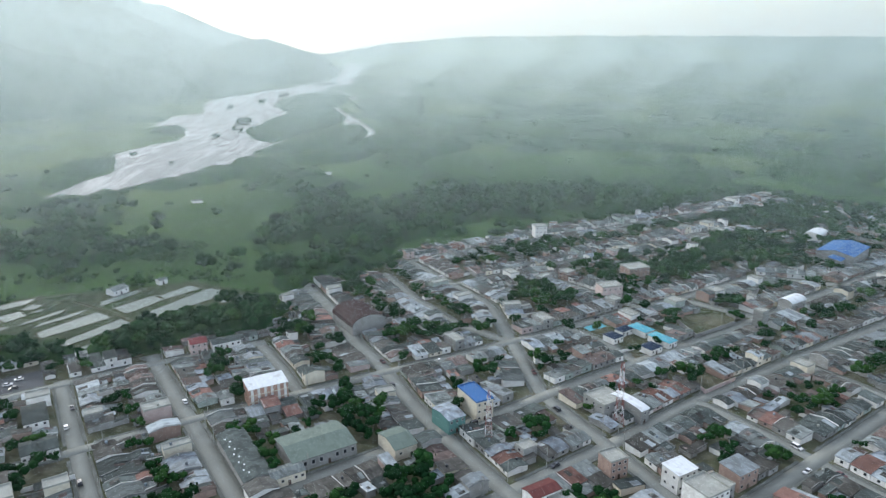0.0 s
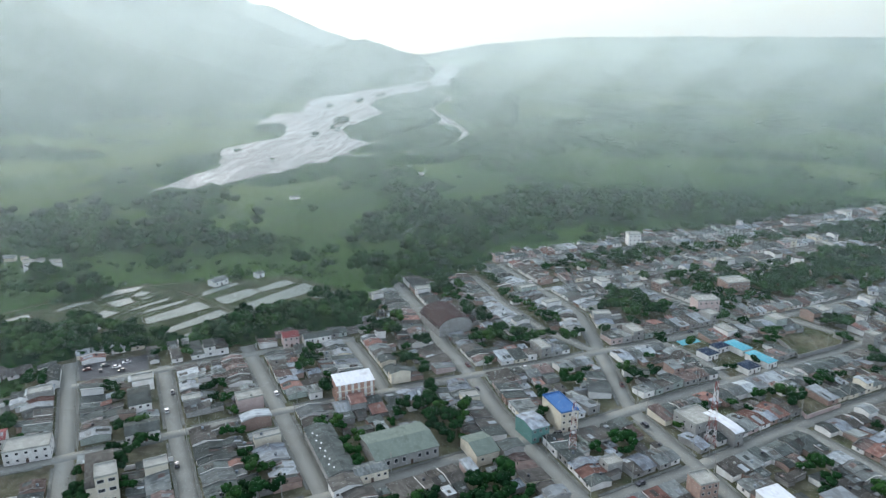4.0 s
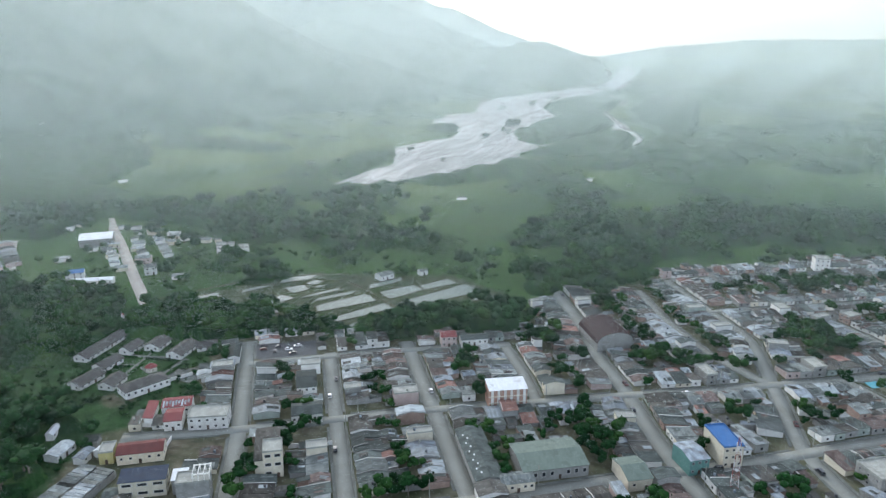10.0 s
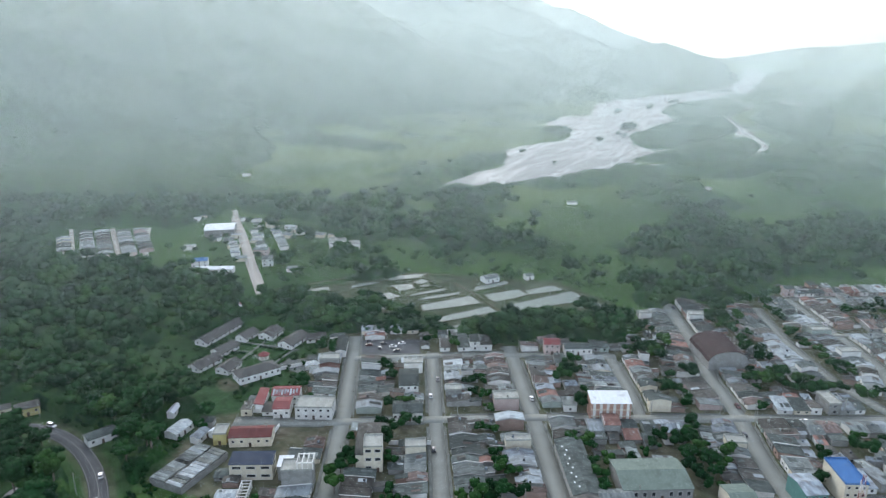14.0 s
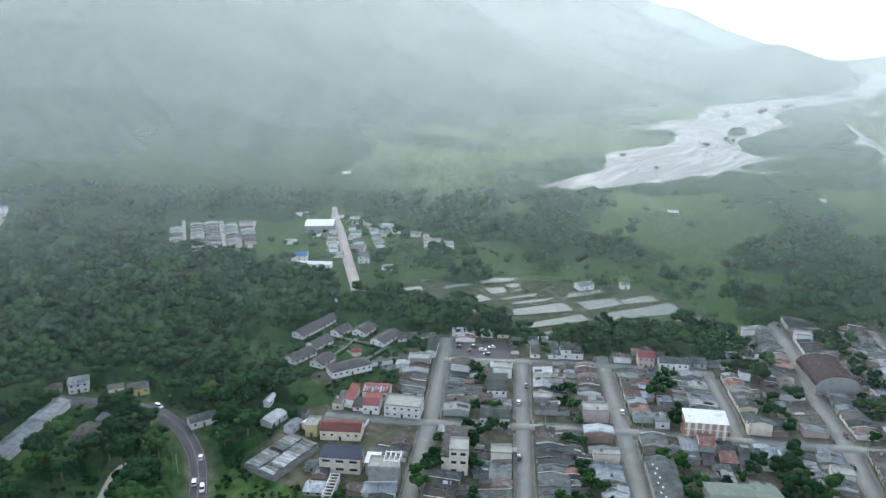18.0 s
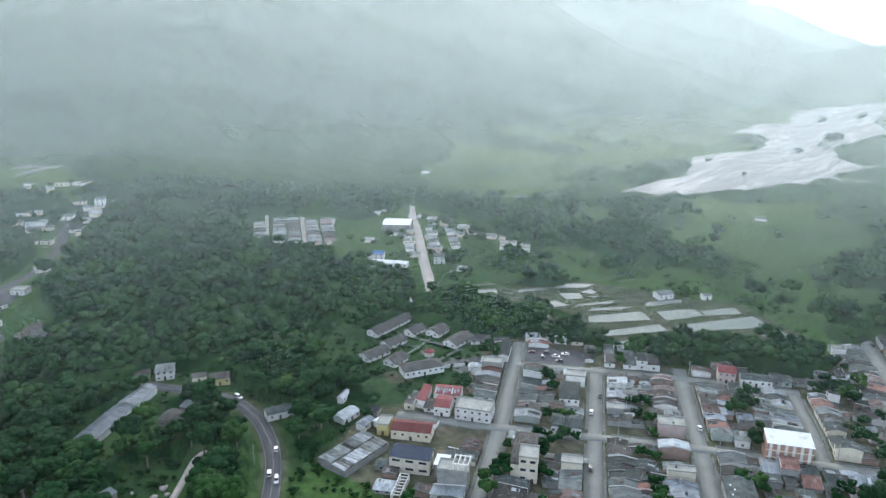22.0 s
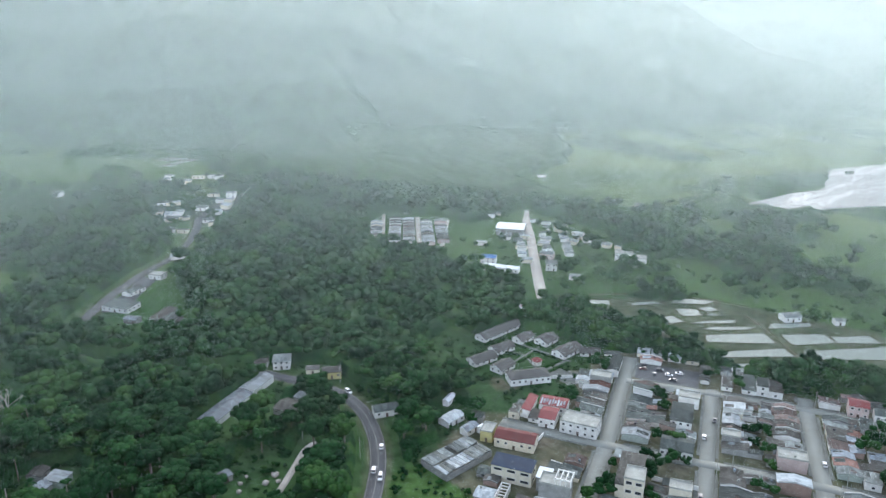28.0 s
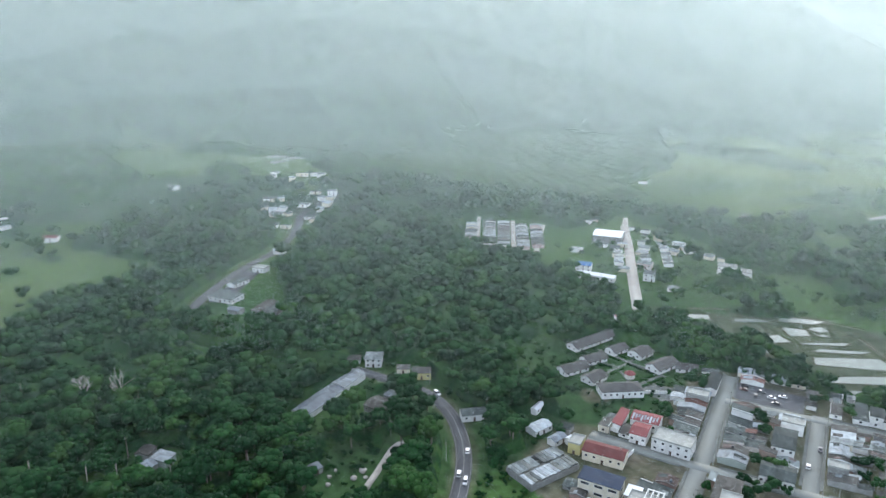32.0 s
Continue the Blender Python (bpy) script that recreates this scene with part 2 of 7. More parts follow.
M["concrete"] = mat("raw_concrete", (0.37, 0.385, 0.35), 0.9, 0.25, 0.3, 3)


def water_mat(name, deep, rough, silt, s=0.02, stretch=(1, 1, 1), rot=0.0, lo=0.45, hi=0.6, braid=False):
    """Water with banks of silt or gravel showing through."""
    m = bpy.data.materials.new(name)
    m.use_nodes = True
    nt = m.node_tree
    n, l = nt.nodes, nt.links
    b = n["Principled BSDF"]
    b.inputs["Specular IOR Level"].default_value = 0.12
    co = n.new("ShaderNodeTexCoord")
    mp = n.new("ShaderNodeMapping")
    mp.inputs["Scale"].default_value = stretch
    mp.inputs["Rotation"].default_value = (0, 0, rot)
    l.new(co.outputs["Object"], mp.inputs[0])
    n1 = n.new("ShaderNodeTexNoise")
    n1.inputs["Scale"].default_value, n1.inputs["Detail"].default_value, n1.inputs["Distortion"].default_value = s, 6, 0.6
    l.new(mp.outputs[0], n1.inputs["Vector"])
    fac = n1.outputs["Fac"]
    if braid:                            # streams follow the crests of the noise
        sub, ab = n.new("ShaderNodeMath"), n.new("ShaderNodeMath")
        sub.operation, ab.operation = 'SUBTRACT', 'ABSOLUTE'
        sub.inputs[1].default_value = 0.5
        l.new(fac, sub.inputs[0])
        l.new(sub.outputs[0], ab.inputs[0])
        fac = ab.outputs[0]
    ramp = n.new("ShaderNodeValToRGB")
    ramp.color_ramp.elements[0].position, ramp.color_ramp.elements[1].position = lo, hi
    ramp.color_ramp.elements[0].color, ramp.color_ramp.elements[1].color = (*deep, 1), (*silt, 1)
    l.new(fac, ramp.inputs[0])
    l.new(ramp.outputs[0], b.inputs["Base Color"])
    r = n.new("ShaderNodeMapRange")
    r.inputs["From Min"].default_value, r.inputs["From Max"].default_value = lo, hi
    r.inputs["To Min"].default_value, r.inputs["To Max"].default_value = rough, 0.8
    l.new(fac, r.inputs["Value"])
    l.new(r.outputs[0], b.inputs["Roughness"])
    n2 = n.new("ShaderNodeTexNoise")
    n2.inputs["Scale"].default_value = 0.8
    l.new(co.outputs["Object"], n2.inputs["Vector"])
    bp = n.new("ShaderNodeBump")
    bp.inputs["Strength"].default_value, bp.inputs["Distance"].default_value = 0.12, 0.1
    l.new(n2.outputs["Fac"], bp.inputs["Height"])
    l.new(bp.outputs[0], b.inputs["Normal"])
    return m


M["pond"] = water_mat("silty_pond_water", (0.13, 0.165, 0.15), 0.4, (0.16, 0.19, 0.17), 0.05, lo=0.3, hi=0.9)
M["river"] = water_mat("braided_river_water", (0.33, 0.335, 0.325), 0.35, (0.245, 0.243, 0.232), 0.016, (1.8, 0.42, 1), radians(12), 0.004, 0.05, True)


def ground_material():
    m = bpy.data.materials.new("pasture_soil_and_scrub")
    m.use_nodes = True
    nt = m.node_tree
    n, l = nt.nodes, nt.links
    b = n["Principled BSDF"]
    b.inputs["Roughness"].default_value = 0.95
    b.inputs["Specular IOR Level"].default_value = 0.02
    co = n.new("ShaderNodeTexCoord")

    def nz(s, d=6, dist=0.0):
        x = n.new("ShaderNodeTexNoise")
        x.inputs["Scale"].default_value, x.inputs["Detail"].default_value, x.inputs["Distortion"].default_value = s, d, dist
        l.new(co.outputs["Object"], x.inputs["Vector"])
        return x.outputs["Fac"]

    def rampn(src, p0, c0, p1, c1):
        r = n.new("ShaderNodeValToRGB")
        e = r.color_ramp.elements
        e[0].position, e[1].position = p0, p1
        e[0].color, e[1].color = (*c0, 1), (*c1, 1)
        l.new(src, r.inputs[0])
        return r.outputs[0]

    def mixn(f, a, c, kind='MIX'):
        x = n.new("ShaderNodeMix")
        x.data_type, x.blend_type = 'RGBA', kind
        if isinstance(f, float):
            x.inputs["Factor"].default_value = f
        else:
            l.new(f, x.inputs["Factor"])
        l.new(a, x.inputs["A"])
        l.new(c, x.inputs["B"])
        return x.outputs["Result"]

    pasture = rampn(nz(0.006, 6, 0.3), 0.38, (0.025, 0.064, 0.020), 0.62, (0.054, 0.104, 0.032))
    rough = rampn(nz(0.05, 6), 0.35, (0.012, 0.034, 0.018), 0.65, (0.030, 0.062, 0.030))
    soil = rampn(nz(0.08, 6), 0.35, (0.06, 0.068, 0.042), 0.7, (0.15, 0.135, 0.105))
    fine = n.new("ShaderNodeMapRange")
    fine.inputs["From Min"].default_value, fine.inputs["From Max"].default_value = 0.3, 0.7
    fine.inputs["To Min"].default_value, fine.inputs["To Max"].default_value = 0.62, 1.38
    l.new(nz(0.22, 9), fine.inputs["Value"])
    a = n.new("ShaderNodeAttribute")
    a.attribute_name = "cover"           # red: rough scrub, green: bare soil, blue: pale dry grass
    s = n.new("ShaderNodeSeparateColor")
    l.new(a.outputs["Color"], s.inputs[0])
    dry = rampn(nz(0.02, 5), 0.3, (0.075, 0.118, 0.042), 0.7, (0.118, 0.155, 0.06))
    c = mixn(s.outputs["Blue"], pasture, dry)
    c = mixn(s.outputs["Red"], c, rough)
    c = mixn(s.outputs["Green"], c, soil)
    c = mixn(1.0, c, fine.outputs[0], 'MULTIPLY')
    l.new(c, b.inputs["Base Color"])
    bp = n.new("ShaderNodeBump")
    bp.inputs["Strength"].default_value, bp.inputs["Distance"].default_value = 0.3, 0.5
    l.new(nz(0.5, 4), bp.inputs["Height"])
    l.new(bp.outputs[0], b.inputs["Normal"])
    return m


M["ground"] = ground_material()

# pale surface of the added strips that stand in for distance haze
haze = bpy.data.materials.new("haze_stand_in")
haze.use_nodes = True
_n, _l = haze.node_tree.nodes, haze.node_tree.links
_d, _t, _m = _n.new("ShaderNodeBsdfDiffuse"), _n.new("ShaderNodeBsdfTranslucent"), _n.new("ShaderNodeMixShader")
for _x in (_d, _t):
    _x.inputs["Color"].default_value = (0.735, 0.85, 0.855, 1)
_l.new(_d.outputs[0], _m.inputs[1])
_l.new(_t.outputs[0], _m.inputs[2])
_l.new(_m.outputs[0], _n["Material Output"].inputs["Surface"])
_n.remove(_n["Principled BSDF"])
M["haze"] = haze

# haze strips: distance, share of the view they cover, height of their top
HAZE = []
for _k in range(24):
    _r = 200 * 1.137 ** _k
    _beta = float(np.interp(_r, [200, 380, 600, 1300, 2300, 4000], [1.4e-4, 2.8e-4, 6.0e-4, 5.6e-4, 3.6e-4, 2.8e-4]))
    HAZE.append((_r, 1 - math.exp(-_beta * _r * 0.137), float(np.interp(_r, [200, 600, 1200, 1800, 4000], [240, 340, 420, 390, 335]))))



# ---- building helpers ----
rng = np.random.RandomState(7)
rnd = random.Random(11)


def mesh_np(name, verts, tris, material, tone=None):
    """A mesh of triangles from arrays; tone: one value a vertex."""
    me = bpy.data.meshes.new(name)
    verts = np.ascontiguousarray(verts, np.float32)
    tris = np.ascontiguousarray(tris, np.int32)
    me.vertices.add(len(verts))
    me.vertices.foreach_set("co", verts.ravel())
    me.loops.add(tris.size)
    me.loops.foreach_set("vertex_index", tris.ravel())
    me.polygons.add(len(tris))
    me.polygons.foreach_set("loop_start", np.arange(0, tris.size, 3, dtype=np.int32))
    me.update(calc_edges=True)
    me.materials.append(material)
    if tone is not None:
        at = me.attributes.new("tone", 'FLOAT', 'POINT')
        at.data.foreach_set("value", np.ascontiguousarray(tone, np.float32))
    return me


def mesh_py(name, verts, faces, mats, idx=None):
    me = bpy.data.meshes.new(name)
    me.from_pydata(verts, [], faces)
    for m in (mats if isinstance(mats, (list, tuple)) else [mats]):
        me.materials.append(m)
    if idx is not None:
        me.polygons.foreach_set("material_index", idx)
    me.update()
    return me


def part(name, data, parent, m=None, label=""):
    ob = new(name, data)
    ob.parent = parent
    if m is not None:
        ob.matrix_basis = m
    if label:
        ob["label"] = label
    return ob


def box_geo(x0, x1, y0, y1, z0, z1):
    v = [(x0, y0, z0), (x1, y0, z0), (x1, y1, z0), (x0, y1, z0), (x0, y0, z1), (x1, y0, z1), (x1, y1, z1), (x0, y1, z1)]
    f = [(0, 3, 2, 1), (4, 5, 6, 7), (0, 1, 5, 4), (1, 2, 6, 5), (2, 3, 7, 6), (3, 0, 4, 7)]
    return v, f


def join_geo(*geos):
    V, F = [], []
    for v, f in geos:
        o = len(V)
        V += v
        F += [tuple(i + o for i in q) for q in f]
    return V, F


def extrude_profile(profile, x0, x1):
    """A closed profile in y, z swept along x."""
    n = len(profile)
    v = [(x0, y, z) for y, z in profile] + [(x1, y, z) for y, z in profile]
    f = [tuple(range(n))[::-1], tuple(range(n, 2 * n))]
    for i in range(n):
        j = (i + 1) % n
        f.append((i, j, n + j, n + i))
    return v, f


def seg_dist(px, py, line):
    """Least distance from points to a polyline."""
    px, py = np.asarray(px, float), np.asarray(py, float)
    best = np.full(px.shape, 1e9)
    for (ax, ay), (bx, by) in zip(line[:-1], line[1:]):
        dx, dy = bx - ax, by - ay
        t = np.clip(((px - ax) * dx + (py - ay) * dy) / (dx * dx + dy * dy + 1e-9), 0, 1)
        best = np.minimum(best, np.hypot(px - ax - t * dx, py - ay - t * dy))
    return best


def inside(px, py, poly):
    px, py = np.asarray(px, float), np.asarray(py, float)
    r = np.zeros(px.shape, bool)
    for (ax, ay), (bx, by) in zip(poly, poly[1:] + poly[:1]):
        c = ((ay > py) != (by > py)) & (px < (bx - ax) * (py - ay) / (by - ay + 1e-12) + ax)
        r ^= c
    return r


def lattice(ix, iy, seed):
    h = (ix * 374761393 + iy * 668265263 + seed * 1442695041) & 0xffffffff
    h = ((h ^ (h >> 13)) * 1274126177) & 0xffffffff
    return ((h ^ (h >> 16)) & 0xffff) / 65535.0


def value_noise(x, y, scale, seed=0, octaves=4):
    """Smooth noise from 0 to 1 over arrays."""
    x, y = np.asarray(x, float) / scale, np.asarray(y, float) / scale
    tot, amp, s = 0.0, 1.0, 0.0
    for o in range(octaves):
        fx, fy = np.floor(x), np.floor(y)
        ix, iy = fx.astype(np.int64), fy.astype(np.int64)
        u, v = x - fx, y - fy
        u, v = u * u * (3 - 2 * u), v * v * (3 - 2 * v)
        a, b = lattice(ix, iy, seed + o), lattice(ix + 1, iy, seed + o)
        c, d = lattice(ix, iy + 1, seed + o), lattice(ix + 1, iy + 1, seed + o)
        tot = tot + amp * ((a * (1 - u) + b * u) * (1 - v) + (c * (1 - u) + d * u) * v)
        s += amp
        amp *= 0.5
        x, y = x * 2.03, y * 2.03
    return tot / s


# ---- plan ----
STREETS = {
    "S1": (7.0, [(-237.8, 314.8), (-222.7, 291.7), (-197.2, 252.7), (-174.6, 215.7), (-150, 174), (-118, 120)]),
    "S2": (6.4, [(-187.5, 318.2), (-149.3, 256.2), (-121.9, 213.2), (-70, 130)]),
    "S3": (7.0, [(-154.4, 347.0), (-127.6, 305.5), (-103.5, 268.3), (-77.6, 228.2), (-30, 154)]),
    "S4": (5.6, [(-100.7, 362.0), (-78.9, 326.2), (-68.8, 306)]),
    "S5": (7.4, [(-95, 462), (-83.2, 438.2), (-64.3, 402.8), (-46.4, 358.7), (-28.6, 328.2), (-14.9, 295.6), (0.2, 268.0), (52, 180)]),
    "C1": (6.0, [(-220.5, 290.7), (-200.6, 304.3), (-174.6, 321.0), (-150.8, 336.3), (-124.1, 349.5), (-97.9, 363.9)]),
    "C2": (6.0, [(-229.0, 209.7), (-188.5, 232.3), (-148.0, 258.4), (-111.4, 281.4), (-70.5, 303.8), (-28.7, 327.5), (7.7, 345.6), (34.1, 362.0), (65.2, 378.1), (119.8, 412.8), (148.6, 427.1), (215, 470)]),
    "C3": (6.6, [(-120, 193), (-56.6, 233.4), (-29.6, 252.4), (-5.1, 268.2), (26.5, 287.4), (45.8, 301.4), (77.3, 323.4), (127.8, 355.7), (187.1, 395.4), (266.8, 451.5), (340, 500), (420, 552)]),
    "C4": (6.6, [(10, 219), (70.1, 261.8), (116.3, 297.3), (180.6, 339.4), (256.0, 385.7), (360, 452)]),
    "S6": (6.6, [(-25.4, 505.5), (5.3, 455.3), (29.1, 417.1), (36.2, 370.0), (40.6, 342.0), (45.8, 303.4), (66.4, 262.8), (81.2, 230.6), (112, 176)]),
    "S7": (5.6, [(71.0, 381), (86.3, 366.3), (94.2, 348.6), (99, 337)]),
    "S8": (5.6, [(116.3, 297.3), (134.8, 270.9), (147.6, 249.4), (178, 200)]),
    "C5": (6.6, [(104, 217), (147.0, 248.3), (196.3, 284.2), (280, 340)]),
    "S9": (5.0, [(-41.6, 478.8), (-16.8, 427.1), (8, 388), (34, 364)]),
    "S10": (5.6, [(149, 427), (187, 395)]),
    "S11": (5.6, [(215, 470), (267, 451)]),
    "C6": (5.0, [(-25, 505), (40, 545), (130, 590), (220, 640), (330, 700)]),
    "S12": (5.0, [(70, 470), (120, 413)]),
    "C7": (5.0, [(5, 455), (70, 490), (150, 540), (250, 600)]),
    "S13": (5.2, [(181, 339), (215, 288)]),
}
TOWN = [(-250, 312), (-236, 330), (-177, 349), (-150, 348), (-141, 366), (-100, 378), (-95, 414), (-92, 458), (-56, 476), (-28, 522), (7, 540),
        (81, 604), (134, 625), (226, 678), (330, 735), (430, 640), (470, 560), (330, 380), (180, 170), (40, 100), (-120, 100), (-170, 165), (-225, 160),
        (-242, 205), (-222, 235), (-225, 252), (-240, 280)]
HIGHWAY = [(-175, 85), (-200, 116), (-218.8, 133.4), (-238.2, 147.8), (-252.6, 155.2), (-273.3, 162.4), (-295.4, 164.1), (-314.5, 157.0), (-329.9, 147.3), (-344.6, 140.0), (-368, 112), (-392, 82), (-430, 62), (-482.1, 79.2), (-514.2, 101.1), (-554.3, 136.2), (-576, 162), (-608, 186), (-632, 204), (-653, 211), (-670, 229), (-677, 247), (-678, 278)]
FAR_ROAD = [(-520, 498), (-494.7, 475.7), (-447.5, 437.2), (-384.0, 382.1), (-339.3, 344.5), (-319.2, 328.1)]
LANE = [(-262, 138), (-270.4, 130.6), (-253.7, 115.6), (-240.9, 101.5), (-226, 86)]
POND_LANE = [(-337, 343), (-312, 384), (-285, 420), (-240, 440)]
RIVER_NEAR = [(-409, 702), (-386, 707), (-362, 720), (-349, 752), (-328, 785), (-296, 789), (-283, 829), (-272, 878), (-254, 932), (-248, 950)]
RIVER_RIGHT = RIVER_NEAR + [(-262, 980), (-237, 1062), (-266, 1087), (-298, 1128), (-325, 1209), (-319, 1365), (-323, 1385), (-303, 1464), (-366, 1601), (-382, 1768), (-322, 1972), (-321, 2121), (-267, 2160), (-297, 2584), (-352, 3235), (-440, 3640)]
RIVER_LEFT = [(-409, 702), (-409, 782), (-394, 847), (-445, 973), (-442, 1027), (-408, 1099), (-416, 1168), (-456, 1268), (-487, 1293), (-509, 1278), (-531, 1423), (-491, 1475), (-543, 1684), (-550, 1810), (-506, 1950), (-475, 2051), (-446, 2114), (-380, 2392), (-377, 2673), (-395, 2938), (-471, 3636)]
RIVER_POLY = RIVER_RIGHT + RIVER_LEFT[::-1][:-1]
SIDE_CHANNEL = [(-246, 942), (-214, 969), (-138, 1027), (-125, 1051), (-118, 1118), (-118, 1204), (-142, 1287), (-168, 1328), (-205, 1480), (-233, 1578), (-222, 1700), (-223, 1840), (-290, 2010)]
CROSS_CHANNELS = [[(-250, 1075), (-212, 1163), (-172, 1302)], [(-321, 1381), (-285, 1427), (-215, 1500)]]
ISLANDS = [[(-262, 980), (-237, 1062), (-215, 1136), (-164, 1250), (-130, 1227), (-132, 1081), (-140, 1040), (-218, 985)],
           [(-325, 1209), (-319, 1365), (-278, 1442), (-221, 1532), (-183, 1374), (-207, 1220), (-231, 1137), (-266, 1087), (-298, 1128)],
           [(-366, 1601), (-382, 1768), (-322, 1972), (-277, 2004), (-223, 1837), (-233, 1578), (-303, 1464)]]
POND_FIELD = [(-300, 345), (-322, 360), (-290, 400), (-262, 432), (-205, 450), (-165, 462), (-112, 434), (-120, 418), (-165, 385), (-190, 348), (-243, 350), (-262, 365), (-275, 350)]
SCHOOL = [(-318, 258), (-312, 292), (-288, 300), (-246, 306), (-230, 300), (-238, 268), (-246, 240), (-262, 234), (-292, 234)]
FOOT_WOOD = [(-846, 366), (-706, 447), (-618, 544), (-655, 618), (-684, 693), (-750, 810), (-897, 911), (-1117, 951), (-1331, 799), (-1306, 580), (-1050, 400)]
GRASS_HILL = [[(-800, 90), (-946, 49), (-1173, 109), (-1030, 248), (-860, 320), (-700, 340), (-693, 293), (-715, 252), (-770, 180)],
              [(-649, -36), (-688, -12), (-677, 44), (-585, 52), (-550, 11), (-500, -40)]]
# pale or bright meadows
MEADOWS = [[(-335, 265), (-322, 300), (-318, 262), (-298, 232), (-272, 214), (-262, 206), (-275, 196), (-300, 214), (-330, 240)],
           [(-275, 120), (-250, 118), (-228, 92), (-232, 78), (-262, 84), (-282, 104)]]
# mountain crests: points x, y, z and the half-width of the range at each
CRESTS = [
    [(-2300, -700, 380, 900), (-1950, -150, 400, 850), (-1850, 300, 430, 850), (-1700, 800, 420, 880), (-1480, 1250, 340, 760), (-1225, 1560, 246, 600), (-1080, 1720, 150, 480), (-900, 1850, 60, 320)],
    [(-2300, 2000, 480, 900), (-1760, 2420, 380, 900), (-1352, 2682, 298, 760), (-1196, 2751, 228, 640), (-1026, 2819, 140, 520), (-937, 2850, 86, 430), (-780, 2930, 32, 300)],
    [(-1250, 2150, 200, 560), (-900, 2330, 120, 420), (-722, 2393, 102, 340), (-580, 2435, 124, 260), (-440, 2465, 80, 170), (-385, 2475, 44, 80), (-362, 2480, 0, 40)],
    [(-3200, 3200, 430, 1000), (-1580, 3891, 322, 700), (-1423, 3952, 250, 600), (-1298, 3994, 182, 520), (-1165, 4035, 139, 450), (-1087, 4057, 88, 380), (-1000, 4080, 40, 300)],
    [(-300, 4750, 70, 500), (150, 4700, 112, 420), (900, 4520, 118, 420), (2000, 4130, 116, 420), (3000, 3450, 116, 420), (3900, 2300, 116, 420)],
    [(-980, -120, 45, 260), (-860, 180, 48, 260), (-760, 330, 34, 220), (-640, 460, 10, 150)],
]


def height(x, y):
    x, y = np.asarray(x, float), np.asarray(y, float)
    h = np.zeros(x.shape)
    for ci, crest in enumerate(CRESTS):
        best = np.zeros(x.shape)
        for (ax, ay, az, aw), (bx, by, bz, bw) in zip(crest[:-1], crest[1:]):
            dx, dy = bx - ax, by - ay
            t = np.clip(((x - ax) * dx + (y - ay) * dy) / (dx * dx + dy * dy), 0, 1)
            d = np.hypot(x - ax - t * dx, y - ay - t * dy)
            w = aw + t * (bw - aw)
            s = np.clip(1 - d / w, 0, 1)
            best = np.maximum(best, (az + t * (bz - az)) * (0.55 * s + 0.45 * s * s * (3 - 2 * s)) * np.minimum(1, s * 6))
        if ci != 4:
            g = 1 - np.abs(2 * value_noise(x, y, 260, 31 + ci, 4) - 1)
            best = best * (0.80 + 0.26 * g) if ci < 4 else best * (0.7 + 0.5 * value_noise(x, y, 120, 9, 3))
        h = np.maximum(h, best)
    r = np.hypot(x, y)
    roll = np.clip((r - 420) / 400, 0, 1) * 5.0 * (value_noise(x, y, 170, 5, 3) - 0.42)
    flat = np.clip(seg_dist(x, y, RIVER_RIGHT) / 160, 0, 1) * np.clip((y * 0.35 - x - 120) / 250, 0, 1)
    return np.maximum(h, 0) + roll * flat


def ground_z(x, y):
    if math.hypot(x, y) < 420:
        return 0.0
    return float(height(np.array([x]), np.array([y]))[0])


# ---- ground: one sheet out to the horizon ----
az = np.concatenate([np.arange(-50, 105, 0.4), np.arange(105, 310, 4.0)])
rr = np.concatenate([[0.0], np.geomspace(40, 700, 210), np.geomspace(707, 4960, 190)])
A, R = np.meshgrid(np.radians(az), rr)
GX, GY = -R * np.sin(A), R * np.cos(A)
GZ = height(GX, GY)
in_river = inside(GX, GY, RIVER_POLY)
GZ = np.where(in_river, np.minimum(GZ, 0) - 1.2, GZ)
GZ = np.where(seg_dist(GX, GY, SIDE_CHANNEL) < 5, GZ - 0.8, GZ)
nr, na = GX.shape
ii, jj = np.meshgrid(np.arange(nr - 1), np.arange(na), indexing="ij")
j2 = (jj + 1) % na
q0, q1, q2, q3 = ii * na + jj, ii * na + j2, (ii + 1) * na + j2, (ii + 1) * na + jj
tris = np.concatenate([np.stack([q0, q2, q1], -1).reshape(-1, 3), np.stack([q0, q3, q2], -1).reshape(-1, 3)])
gv = np.stack([GX, GY, GZ], -1).reshape(-1, 3)


def on_grass_hill(x, y):
    """Grassy slopes with a frayed edge."""
    u, v = x + 90 * (value_noise(x, y, 60, 13, 4) - 0.5), y + 90 * (value_noise(x, y, 60, 29, 4) - 0.5)
    return inside(u, v, GRASS_HILL[0]) | inside(u, v, GRASS_HILL[1])


